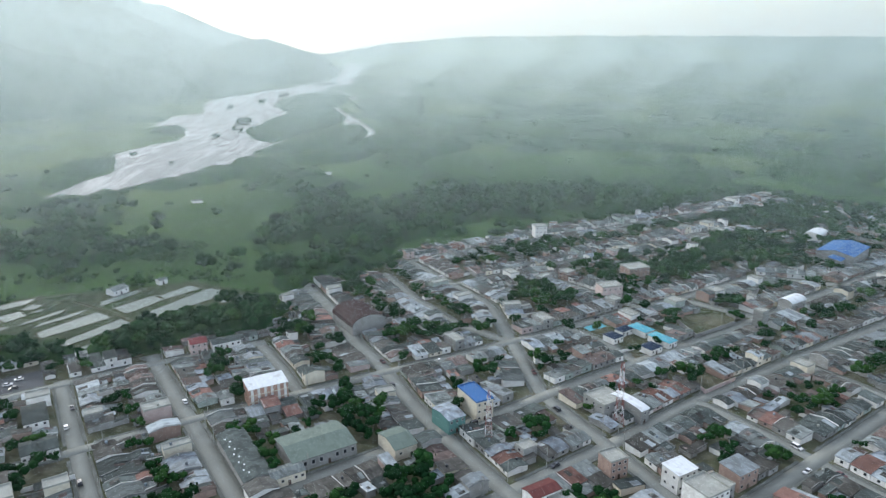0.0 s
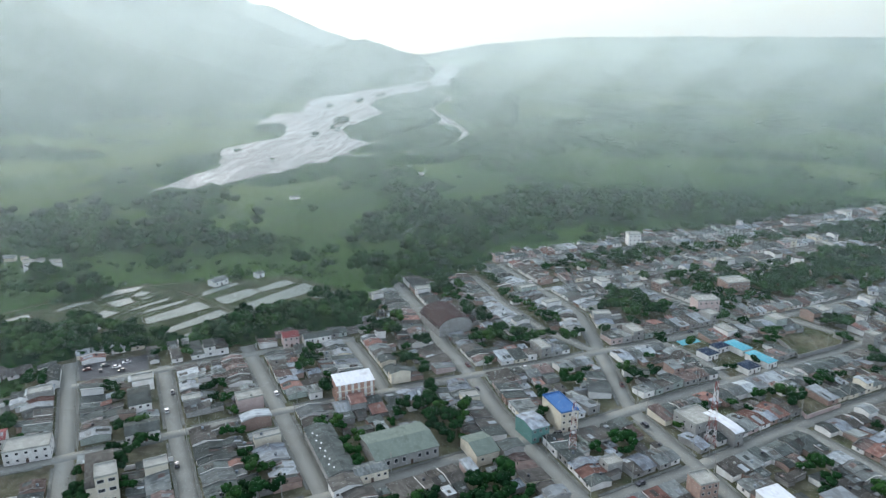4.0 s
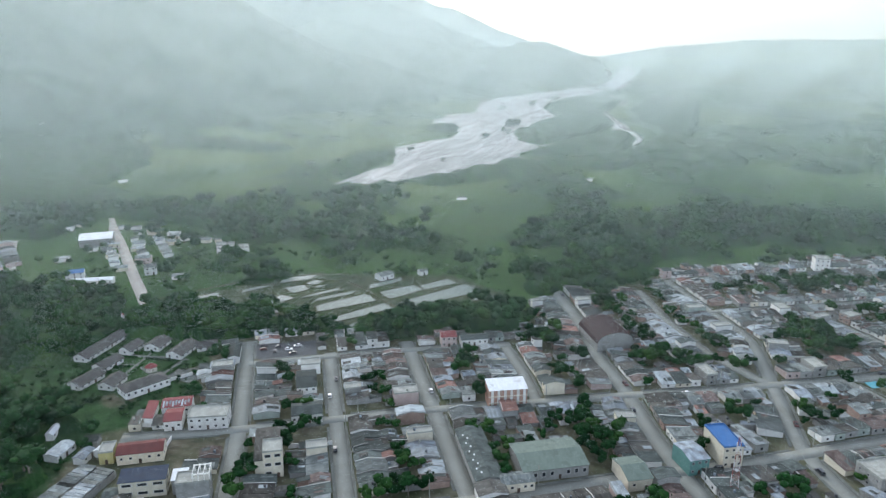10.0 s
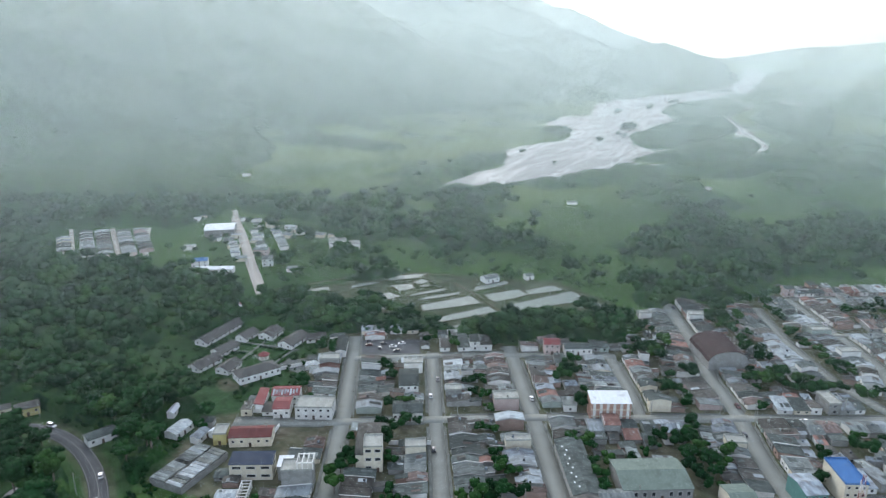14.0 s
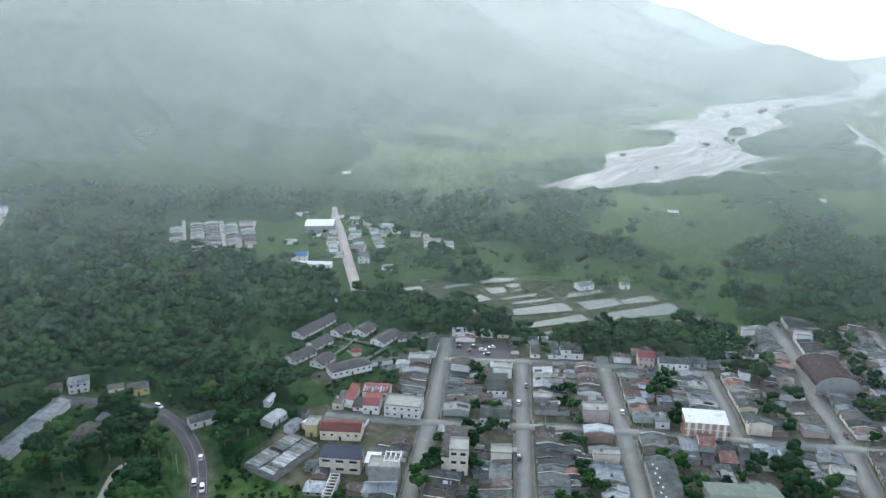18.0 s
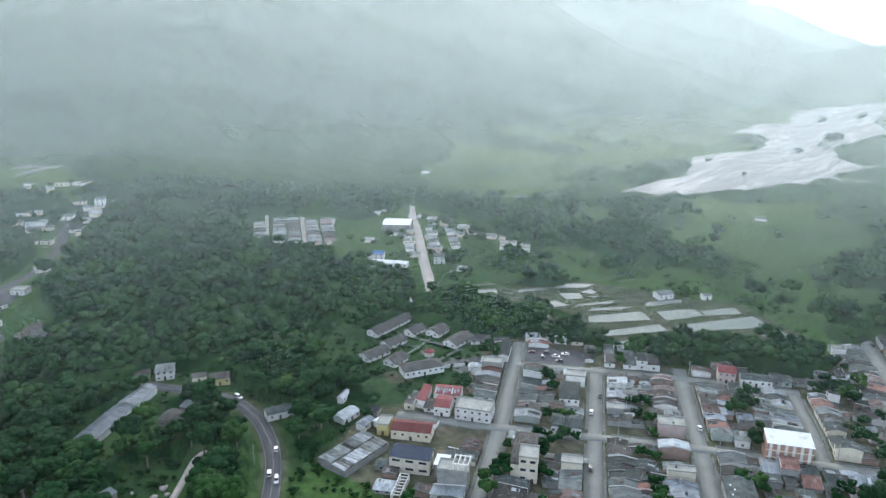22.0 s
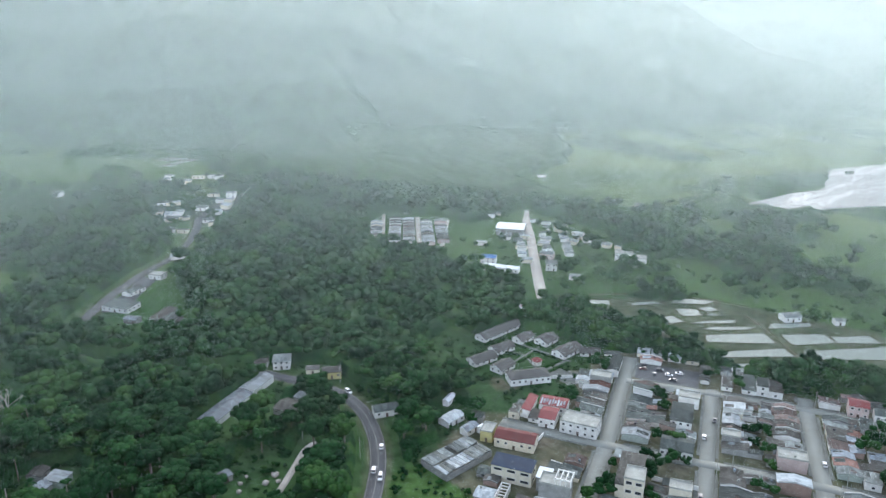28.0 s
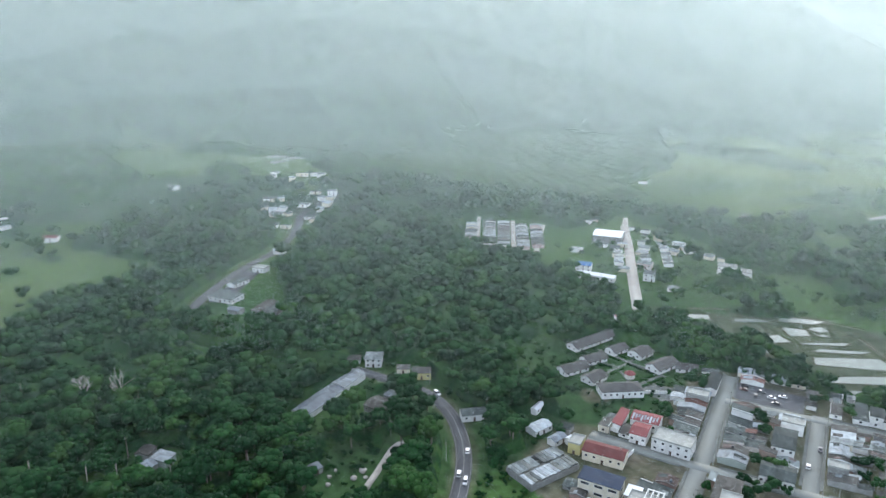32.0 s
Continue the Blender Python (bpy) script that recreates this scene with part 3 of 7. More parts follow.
def wood_density(x, y):
    """How densely trees stand: 0 open, 1 closed wood."""
    x, y = np.asarray(x, float), np.asarray(y, float)
    r = np.hypot(x, y)
    n1 = value_noise(x, y, 60, 3, 4)
    n2 = value_noise(x, y, 220, 17, 4)
    d = np.zeros(x.shape)
    # the wooded hillside west of the town
    west = inside(x, y, [(-160, 20), (-175, 80), (-235, 165), (-235, 205), (-262, 214), (-300, 226), (-345, 262), (-330, 320), (-325, 330), (-355, 340), (-400, 335), (-450, 340), (-520, 400), (-640, 470), (-900, 420), (-1400, 100), (-1100, -400), (-160, -300)])
    d = np.where(west, np.clip(0.95 + 2.0 * (n1 - 0.40), 0, 1), d)
    thin = inside(x, y, [(-470, -80), (-640, 60), (-760, 140), (-900, 60), (-800, -200), (-480, -200)])
    d = np.where(thin, np.clip((n1 - 0.42) * 3.2, 0, 1), d)
    hill = inside(x, y, [(-1120, 40), (-1000, 260), (-820, 350), (-700, 350), (-690, 300), (-770, 185), (-830, 90), (-900, 30)])
    d = np.where(hill, np.clip((n1 - 0.52) * 3.0, 0, 1), d)
    grassy = on_grass_hill(x, y)
    # belt of wood beyond the far edge of the town
    belt = inside(x, y, [(-110, 385), (-105, 440), (-170, 560), (-120, 690), (20, 740), (120, 720), (240, 790), (420, 900), (800, 1150), (900, 1000), (520, 720), (400, 720), (226, 682), (81, 608), (-28, 526), (-92, 462)])
    d = np.where(belt, np.clip(0.22 + 3.2 * (n1 - 0.42), 0, 1), d)
    # trees round the ponds and behind the last street
    edge = inside(x, y, [(-250, 318), (-235, 350), (-196, 350), (-165, 385), (-122, 418), (-98, 412), (-100, 382), (-142, 368), (-178, 350), (-236, 332)])
    d = np.where(edge, np.clip(0.75 + (n1 - 0.4) * 2, 0, 1), d)
    edge2 = inside(x, y, [(-318, 300), (-325, 335), (-300, 345), (-275, 348), (-262, 362), (-243, 348), (-236, 330), (-250, 312), (-290, 303)])
    d = np.where(edge2, np.clip(0.8 + (n1 - 0.4) * 2, 0, 1), d)
    # river bank and the woods on the plain
    bank = seg_dist(x, y, RIVER_RIGHT)
    d = np.where((bank < 120) & ~inside(x, y, RIVER_POLY) & (y > 560), np.maximum(d, np.clip((n1 - 0.40) * 3.5 * (1 - bank / 150), 0, 1)), d)
    isl = inside(x, y, ISLANDS[0]) | inside(x, y, ISLANDS[1]) | inside(x, y, ISLANDS[2]) | inside(x, y, [(-230, 900), (-205, 960), (-130, 1010), (-100, 1120), (-90, 1260), (-140, 1400), (-190, 1600), (-180, 1900), (-60, 1900), (-40, 1500), (-50, 1100), (-120, 920)])
    d = np.where(isl, np.clip(0.6 + (n1 - 0.4) * 2, 0, 1), d)
    foot = (y > 300) & (x < -300) & (r > 560) & (r < 840) & (np.abs(r - 700 + 140 * (n2 - 0.5)) < 75)
    d = np.where(foot & ~inside(x, y, RIVER_POLY), np.maximum(d, np.clip((n1 - 0.36) * 3, 0, 1)), d)
    # forest at the mountain's foot
    foot2 = inside(x, y, FOOT_WOOD)
    d = np.where(foot2, np.maximum(d, np.clip(0.85 + (n1 - 0.4) * 2, 0, 1)), d)
    # scattered groves and hedge lines over the pastures
    open_ = (d == 0) & (r > 380) & (height(x, y) < 12) & ~inside(x, y, TOWN)
    grove = np.clip((value_noise(x, y, 130, 41, 3) * 0.6 + 0.4 * n1 - 0.535) * 6, 0, 0.8) + np.where(n1 > 0.62, 0.06, 0.0)
    stripe = np.abs(np.sin((x * 0.35 + y * 0.94) / 95.0 + 2.5 * value_noise(x, y, 400, 77, 2)))
    grove = np.maximum(grove, np.where((stripe < 0.14) & (r > 750), np.clip((n1 - 0.38) * 3, 0, 0.8), 0))
    d = np.where(open_, np.maximum(d, grove), d)
    # mountain slopes: forest with clearings
    hh = height(x, y)
    clear = value_noise(x, y, 330, 55, 4)
    slope = (hh >= 12) & (x < -150)
    d = np.where(slope, np.clip((0.64 - clear) * 7 + 0.2, 0.08, 1) * np.clip(0.75 + (n1 - 0.40) * 2, 0, 1), d)
    d = np.where(grassy, np.clip((n1 - 0.50) * 3.0, 0, 0.8), d)
    # kept clear
    for line, w in ((HIGHWAY[:9], 11), (HIGHWAY[8:13], 4.5), (HIGHWAY[13:], 15), (FAR_ROAD, 14), (LANE, 6.0)):
        d = np.where(seg_dist(x, y, line) < w, 0, d)
    for p in [TOWN, POND_FIELD, SCHOOL] + CLEARINGS:
        d = np.where(inside(x, y, p), 0, d)
    for p in (CLEARINGS[0], CLEARINGS[1], CLEARINGS[10]):
        d = np.where(inside(x, y, p) & ~inside(x, y, POND_FIELD), np.clip((n1 - 0.45) * 0.8, 0, 0.11), d)
    for p in MEADOWS:
        d = np.where(inside(x, y, p), np.clip((n1 - 0.50) * 2.2, 0, 0.5), d)
    d = np.where(inside(x, y, RIVER_POLY) | (seg_dist(x, y, SIDE_CHANNEL) < 8) | (seg_dist(x, y, CROSS_CHANNELS[0]) < 7) | (seg_dist(x, y, CROSS_CHANNELS[1]) < 7), 0, d)
    return d


CLEARINGS = [
    [(-520, 505), (-520, 430), (-470, 340), (-380, 330), (-330, 345), (-320, 372), (-370, 470), (-420, 510)],
    [(-600, 372), (-530, 305), (-490, 322), (-455, 362), (-500, 428), (-560, 420)],
    [(-560, 165), (-470, 70), (-425, 118), (-450, 140), (-520, 150)],
    [(-775, 195), (-770, 268), (-722, 288), (-718, 222)],
    [(-712, 182), (-692, 282), (-628, 228), (-626, 170)],
    [(-356, 148), (-335, 174), (-300, 176), (-262, 178), (-254, 162), (-300, 152), (-335, 136), (-350, 136)],
    [(-306, 126), (-308, 146), (-288, 144), (-282, 128), (-290, 116)],
    [(-318, 18), (-318, 42), (-296, 46), (-280, 36), (-284, 12), (-300, 10)],
    [(-292, 84), (-284, 96), (-318, 146), (-338, 142), (-312, 84)],
    [(-262, 186), (-258, 206), (-235, 210), (-222, 190), (-236, 178)],
    [(-330, 345), (-350, 420), (-300, 470), (-180, 560), (-120, 520), (-110, 440), (-200, 455), (-290, 440)],
]

# what covers the soil, from place to place
dens = wood_density(GX, GY).ravel()
tx, ty = GX.ravel(), GY.ravel()
scrub = np.clip(dens * 1.6 + 0.35 * (value_noise(tx, ty, 45, 8, 4) > 0.58), 0, 1)
slope_z = GZ.ravel()
scrub = np.where((slope_z > 10) & (tx < -150), np.maximum(scrub, np.clip(1.15 - 2.2 * np.clip(value_noise(tx, ty, 330, 55, 4) - 0.52, 0, 1), 0, 1)), scrub)
scrub = np.where((np.hypot(tx, ty) < 420) & (tx < -225), np.maximum(scrub, 0.25 + 0.6 * value_noise(tx, ty, 22, 23, 3)), scrub)
grass_hill = on_grass_hill(tx, ty)
scrub = np.where(grass_hill, np.clip(dens * 1.4, 0, 0.8), scrub)
bare = np.where(inside(tx, ty, TOWN), 0.85, 0.0)
bare = np.where(inside(tx, ty, POND_FIELD), 0.4, bare)
for p in ([(-210, 215), (-187, 229), (-178, 213), (-193, 201), (-203, 204)], [(-266, 234), (-255, 243), (-245, 236), (-253, 227)], [(-246, 262), (-232, 263), (-235, 282), (-246, 276)]):
    bare = np.where(inside(tx, ty, p), 1.0, bare)
scrub = np.where(inside(tx, ty, POND_FIELD), 0.9, scrub)
bare = np.maximum(bare, np.where(seg_dist(tx, ty, HIGHWAY) < 6, 0.5, 0))
dry = np.clip((value_noise(tx, ty, 300, 91, 4) - 0.42) * 4, 0, 1) * np.clip((np.hypot(tx, ty) - 500) / 500, 0, 1)
dry = np.where(grass_hill, 0.15 + 0.5 * value_noise(tx, ty, 70, 37, 3), dry)
col = np.stack([scrub, bare, dry, np.ones_like(dry)], 1).astype(np.float32)
gme = mesh_np("ground", gv, tris, M["ground"])
ca = gme.color_attributes.new("cover", 'FLOAT_COLOR', 'POINT')
ca.data.foreach_set("color", col.ravel())
gme.polygons.foreach_set("use_smooth", np.ones(len(gme.polygons), bool))
tagged(new("ground", gme), "green pasture, scrub and wooded mountain slopes round a valley town", "ground", kind="structure")


# ---- haze stand-in: thin pale strips added at growing distances ----
def haze_strips(radius, cover, top, grain, lean, start):
    """Slanting solid strips that imitate haze, a few centimetres to decimetres thick, side by side, thinning out near
    the ground and at the top.
    """
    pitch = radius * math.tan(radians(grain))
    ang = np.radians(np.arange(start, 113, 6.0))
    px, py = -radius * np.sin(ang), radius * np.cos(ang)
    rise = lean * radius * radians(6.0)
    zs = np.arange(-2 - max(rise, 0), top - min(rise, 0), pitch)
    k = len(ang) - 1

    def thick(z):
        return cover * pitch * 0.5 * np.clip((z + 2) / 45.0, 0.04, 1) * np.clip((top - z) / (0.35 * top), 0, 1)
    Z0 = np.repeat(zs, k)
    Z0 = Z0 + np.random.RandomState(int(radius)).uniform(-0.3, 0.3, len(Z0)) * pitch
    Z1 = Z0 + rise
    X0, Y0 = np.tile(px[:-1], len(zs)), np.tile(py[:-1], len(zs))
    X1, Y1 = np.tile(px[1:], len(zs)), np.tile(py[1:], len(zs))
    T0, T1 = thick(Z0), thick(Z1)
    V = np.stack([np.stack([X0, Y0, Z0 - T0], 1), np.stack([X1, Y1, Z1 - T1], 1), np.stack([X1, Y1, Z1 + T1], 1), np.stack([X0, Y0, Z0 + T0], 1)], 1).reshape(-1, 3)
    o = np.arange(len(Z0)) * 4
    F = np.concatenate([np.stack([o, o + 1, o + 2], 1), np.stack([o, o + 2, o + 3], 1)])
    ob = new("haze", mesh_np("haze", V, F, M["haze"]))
    return tagged(ob, "thin pale blue-white strips added to imitate haze over the valley", "haze", group="banks of haze", kind="stuff")


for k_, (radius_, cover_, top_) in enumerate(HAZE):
    haze_strips(radius_, cover_, top_, 0.048 - 0.0004 * k_, (0.30 + 0.031 * k_) * (1 if k_ % 2 else -1), -46 - 6 * (k_ * 0.618 % 1))



# ---- water ----
def wander(poly, seed, amount, closed=True):
    """A line with many small bends, wider the farther it lies."""
    p = np.array(poly + poly[:1] if closed else poly, float)
    s = np.concatenate([[0], np.cumsum(np.hypot(*np.diff(p, axis=0).T))])
    t = np.arange(0, s[-1], 9.0)
    q = np.stack([np.interp(t, s, p[:, 0]), np.interp(t, s, p[:, 1])], 1)
    k = amount * np.clip(np.hypot(q[:, 0], q[:, 1]) / 900, 0.7, 2.2)
    return np.stack([q[:, 0] + k * (value_noise(q[:, 0], q[:, 1], 34, seed, 3) - 0.5) * 2, q[:, 1] + 1.6 * k * (value_noise(q[:, 0], q[:, 1], 40, seed + 5, 3) - 0.5) * 2], 1)


def bed(poly, z, seed, amount, material, label):
    """A flat sheet of gravel and water with an uneven shore."""
    q = wander(poly, seed, amount)
    n = len(q)
    V = [(x, y, z) for x, y in q] + [(x, y, z - 1.2) for x, y in q]
    me = mesh_py("water", V, [tuple(range(n))] + [(i, n + i, n + (i + 1) % n, (i + 1) % n) for i in range(n)], material)
    return tagged(new("water", me), label, "river", kind="structure")


bed(RIVER_POLY, 0.12, 3, 7, M["river"], "wide pale braided river over grey gravel flats")


def strip(name, line, width, z, material, label, category="road", follow=False):
    """A road along a polyline, smoothed at the corners, as a slab with edges."""
    p = np.array(line, float)
    s = np.concatenate([[0], np.cumsum(np.hypot(*np.diff(p, axis=0).T))])
    n = max(8, int(s[-1] / 6))
    t = np.linspace(0, s[-1], n)
    q = np.stack([np.interp(t, s, p[:, 0]), np.interp(t, s, p[:, 1])], 1)
    for _ in range(3):
        q[1:-1] = (q[:-2] + 2 * q[1:-1] + q[2:]) / 4
    d = np.gradient(q, axis=0)
    d /= np.linalg.norm(d, axis=1)[:, None]
    nn = np.stack([-d[:, 1], d[:, 0]], 1) * (width / 2)
    hz = height(q[:, 0], q[:, 1]) if follow else np.zeros(n)
    V = np.concatenate([np.c_[q + nn, hz + z], np.c_[q - nn, hz + z], np.c_[q + nn * 1.02, hz - 0.6], np.c_[q - nn * 1.02, hz - 0.6]])
    F = []
    for i in range(n - 1):
        for a, b in ((n, 0), (0, 2 * n), (3 * n, n)):
            F += [(a + i, a + i + 1, b + i + 1), (a + i, b + i + 1, b + i)]
    ob = new(name, mesh_np(name, V, np.array(F), material))
    return tagged(ob, label, category, kind="structure")


bed([(-265, 1807), (-223, 1881), (-197, 1721), (-240, 1756)], 0.10, 8, 5, M["river"], "pale gravel flat beside the river")
bed([(-200, 1350), (-160, 1300), (-150, 1330), (-185, 1450), (-215, 1480)], 0.15, 9, 5, M["river"], "pale gravel flat at the bend of the side channel")
bed([(-170, 2030), (-121, 1984), (-115, 1780), (-144, 1823)], 0.10, 10, 8, M["river"], "pale gravel flat beside the river")
bed([(-690, 4790), (-600, 4868), (-580, 4700), (-660, 4680)], 0.10, 11, 8, M["river"], "far bright reach of the river")
for line in CROSS_CHANNELS:
    strip("water", line, 8, 0.18, M["river"], "thin channel between wooded islands of the river", "river")
strip("water", SIDE_CHANNEL, 10, 0.2, M["river"], "narrow bright side channel of the river", "river")

# fish ponds: sheets of pale water between earth banks
def pond(*corners):
    """An earth bank as a low ring, with its water inside; corners in order round it."""
    cx, cy = sum(p[0] for p in corners) / 4, sum(p[1] for p in corners) / 4
    base = []
    for i in range(4):
        (ax, ay), (bx, by) = corners[i], corners[(i + 1) % 4]
        for f in (0.03, 0.35, 0.65, 0.97):
            base.append((ax + (bx - ax) * f - cx + rnd.uniform(-0.3, 0.3), ay + (by - ay) * f - cy + rnd.uniform(-0.3, 0.3)))
    n = len(base)

    def grow(k, z):
        return [(x * (1 + k / (math.hypot(x, y) + 0.1)), y * (1 + k / (math.hypot(x, y) + 0.1)), z) for x, y in base]
    V = grow(1.5, 0.02) + grow(0.8, 0.35) + grow(0.3, 0.35) + grow(-0.2, 0.1)
    F = [(k * n + i, k * n + (i + 1) % n, (k + 1) * n + (i + 1) % n, (k + 1) * n + i) for k in range(3) for i in range(n)]
    bank = new("fish_pond", mesh_py("pond_bank", V, F, M["bank"]))
    bank.matrix_world = pose(cx, cy, 0)
    tagged(bank, "shallow fish pond of silty grey-green water between grassy earth banks", "pond", "fish ponds")
    part("water", mesh_py("pond_water", [(x, y, 0.22) for x, y in base], [tuple(range(n))], M["pond"]), bank)


M["bank"] = mat("grassy_bank", (0.045, 0.06, 0.03), 0.95, 0.35, 0.3, 2.0, (0.075, 0.07, 0.05))
pond((-276.0, 404.4), (-278.9, 415.0), (-260.2, 430.9), (-260.6, 420.4))
pond((-258.4, 410.2), (-256.9, 420.3), (-249.5, 418.8), (-251.0, 411.7))
pond((-256.7, 391.6), (-267.6, 398.0), (-258.0, 407.7), (-250.4, 401.2))
pond((-249.3, 405.8), (-248.5, 410.4), (-244.2, 412.1), (-245.5, 407.3))
pond((-246.0, 384.9), (-245.8, 390.7), (-232.4, 412.7), (-231.6, 405.3))
pond((-236.1, 382.5), (-235.3, 390.4), (-218.6, 411.4), (-220.2, 402.8))
pond((-224.1, 368.3), (-230.2, 376.4), (-210.4, 407.2), (-197.9, 398.3))
pond((-207.5, 355.0), (-211.6, 360.6), (-191.4, 396.2), (-182.2, 390.0))
pond((-192.4, 350.5), (-196.8, 355.0), (-179.1, 386.2), (-170.9, 380.1))
pond((-212.8, 416.0), (-215.9, 424.2), (-201.6, 445.5), (-198.2, 440.5))
pond((-191.0, 404.7), (-203.5, 413.6), (-187.7, 434.3), (-177.5, 428.5))
pond((-176.4, 429.1), (-183.0, 434.4), (-170.3, 454.4), (-160.8, 449.1))
pond((-174.8, 394.2), (-183.0, 401.0), (-154.6, 449.3), (-139.0, 439.3))
pond((-137.9, 422.1), (-142.5, 424.1), (-132.3, 437.0), (-119.7, 430.2))
pond((-256.5, 370.9), (-264.7, 375.5), (-261.2, 385.8), (-250.4, 383.6))
pond((-249.8, 352.4), (-256.2, 356.8), (-252.8, 368.2), (-242.6, 369.8))
pond((-237.6, 345.7), (-243.5, 350.5), (-237.1, 361.4), (-229.0, 360.5))
pond((-289.3, 378.9), (-291.6, 384.3), (-285.5, 394.8), (-277.3, 399.4))
pond((-311.1, 355.3), (-315.3, 358.1), (-305.0, 374.0), (-298.2, 368.5))
pond((-300.4, 347.0), (-304.3, 351.0), (-294.0, 363.2), (-290.7, 363.8))
pond((-288.1, 343.8), (-292.3, 347.4), (-287.5, 351.9), (-283.3, 349.6))
pond((-281.6, 353.5), (-284.7, 356.0), (-281.4, 361.0), (-278.6, 358.3))

# ---- roads ----
for key, (w, line) in STREETS.items():
    strip("road", line, w, 0.05 + 0.004 * (list(STREETS).index(key) % 8), M["road"], "worn pale concrete street between low houses")
def kerb_run(line, off, width, skip):
    """Raised pavement beside a street, left out where other streets cross."""
    p = np.array(line, float)
    s = np.concatenate([[0], np.cumsum(np.hypot(*np.diff(p, axis=0).T))])
    t = np.arange(0, s[-1], 3.0)
    q = np.stack([np.interp(t, s, p[:, 0]), np.interp(t, s, p[:, 1])], 1)
    d = np.gradient(q, axis=0)
    d /= np.linalg.norm(d, axis=1)[:, None]
    nn = np.stack([-d[:, 1], d[:, 0]], 1)
    mid = q + nn * (off + math.copysign(width / 2, off))
    clear = np.ones(len(q), bool)
    for k2, (w2, l2) in STREETS.items():
        if k2 != skip:
            clear &= seg_dist(mid[:, 0], mid[:, 1], l2) > w2 / 2 + 1.2
    V, F = [], []
    for i in range(len(q) - 1):
        if clear[i] and clear[i + 1] and pt_in(mid[i, 0], mid[i, 1], TOWN):
            o = len(V)
            for k in (i, i + 1):
                a, b = q[k] + nn[k] * off, q[k] + nn[k] * (off + math.copysign(width, off))
                V += [(a[0], a[1], 0.02), (a[0], a[1], 0.2), (b[0], b[1], 0.2), (b[0], b[1], 0.02)]
            F += [(o, o + 4, o + 5, o + 1), (o + 1, o + 5, o + 6, o + 2), (o + 2, o + 6, o + 7, o + 3), (o, o + 1, o + 2, o + 3), (o + 7, o + 6, o + 5, o + 4)]
    if V:
        tagged(new("pavement", mesh_py("pavement", V, F, M["pavement"])), "raised concrete pavement with a kerb beside the street", "pavement", kind="structure")


def pt_in(x, y, poly):
    r = False
    for (ax, ay), (bx, by) in zip(poly, poly[1:] + poly[:1]):
        if (ay > y) != (by > y) and x < (bx - ax) * (y - ay) / (by - ay) + ax:
            r = not r
    return r


for key, (w, line) in STREETS.items():
    kerb_run(line, w / 2 + 0.05, 1.3, key)
    kerb_run(line, -w / 2 - 0.05, 1.3, key)
strip("road", HIGHWAY, 7.2, 0.12, M["asphalt"], "dark asphalt road curving through the trees", follow=True)
def offset_line(line, off):
    """The line moved sideways, to the left of its course."""
    p = np.array(line, float)
    d = np.gradient(p, axis=0)
    d /= np.linalg.norm(d, axis=1)[:, None]
    return [tuple(q) for q in p + np.stack([-d[:, 1], d[:, 0]], 1) * off]


for off in (-3.2, 0.0, 3.2):
    strip("road_line", offset_line(HIGHWAY[:10], off), 0.13, 0.135, M["paint"], "worn pale painted line on the asphalt", "road marking", follow=True)
strip("road", FAR_ROAD, 8.0, 0.10, M["dirt_road"], "straight pale gravel road out to the hamlet", follow=True)
strip("road", LANE, 3.0, 0.06, M["dirt_road"], "narrow pale concrete lane across a clearing")
strip("road", [(-233.3, 424.6), (-214, 414.1), (-196.1, 402.4), (-182.2, 392.8), (-169.1, 383.8)], 2.5, 0.06, M["yard"], "dark earth track between the ponds", follow=True)
strip("road", POND_LANE, 2.5, 0.05, M["yard"], "thin earth track beside the ponds", follow=True)
PLAZA = [(-220, 297), (-193, 314), (-203, 330), (-232, 312)]
tagged(new("pavement", mesh_py("plaza", [(x, y, 0.035) for x, y in PLAZA] + [(x, y, -0.3) for x, y in PLAZA], [(0, 1, 2, 3), (0, 4, 5, 1), (1, 5, 6, 2), (2, 6, 7, 3), (3, 7, 4, 0)], M["asphalt"])), "dark open paved yard with parked cars", "pavement", kind="structure")

# ---- shared small meshes ----
def window_mesh():
    """One ring of frame with a sill nose, and the pane as a mesh of its own."""
    o = [(-0.5, -0.5), (0.5, -0.5), (0.5, 0.5), (-0.5, 0.5)]
    i = [(x * 0.84, z * 0.84) for x, z in o]
    v = [(x, 0.02, z) for x, z in o] + [(x, -0.06, z) for x, z in o] + [(x, -0.06, z) for x, z in i] + [(x, 0.0, z) for x, z in i]
    f = [(k * 4 + a, k * 4 + (a + 1) % 4, (k + 1) * 4 + (a + 1) % 4, (k + 1) * 4 + a) for k in range(3) for a in range(4)]
    pv, pf = box_geo(-0.43, 0.43, -0.02, 0.0, -0.43, 0.43)
    return mesh_py("window", v, f, M["frame"]), mesh_py("pane", pv, pf, M["glass"])


def door_mesh():
    o = [(-0.5, 0), (0.5, 0), (0.5, 1), (-0.5, 1)]
    i = [(-0.42, 0.0), (0.42, 0.0), (0.42, 0.95), (-0.42, 0.95)]
    v = [(x, 0.02, z) for x, z in o] + [(x, -0.08, z) for x, z in o] + [(x, -0.08, z) for x, z in i] + [(x, -0.03, z) for x, z in i]
    f = [(k * 4 + a, k * 4 + (a + 1) % 4, (k + 1) * 4 + (a + 1) % 4, (k + 1) * 4 + a) for k in range(3) for a in range(4)] + [(12, 13, 14, 15)]
    return mesh_py("door", v, f, M["door"])


(WINDOW, PANE), DOOR = window_mesh(), door_mesh()
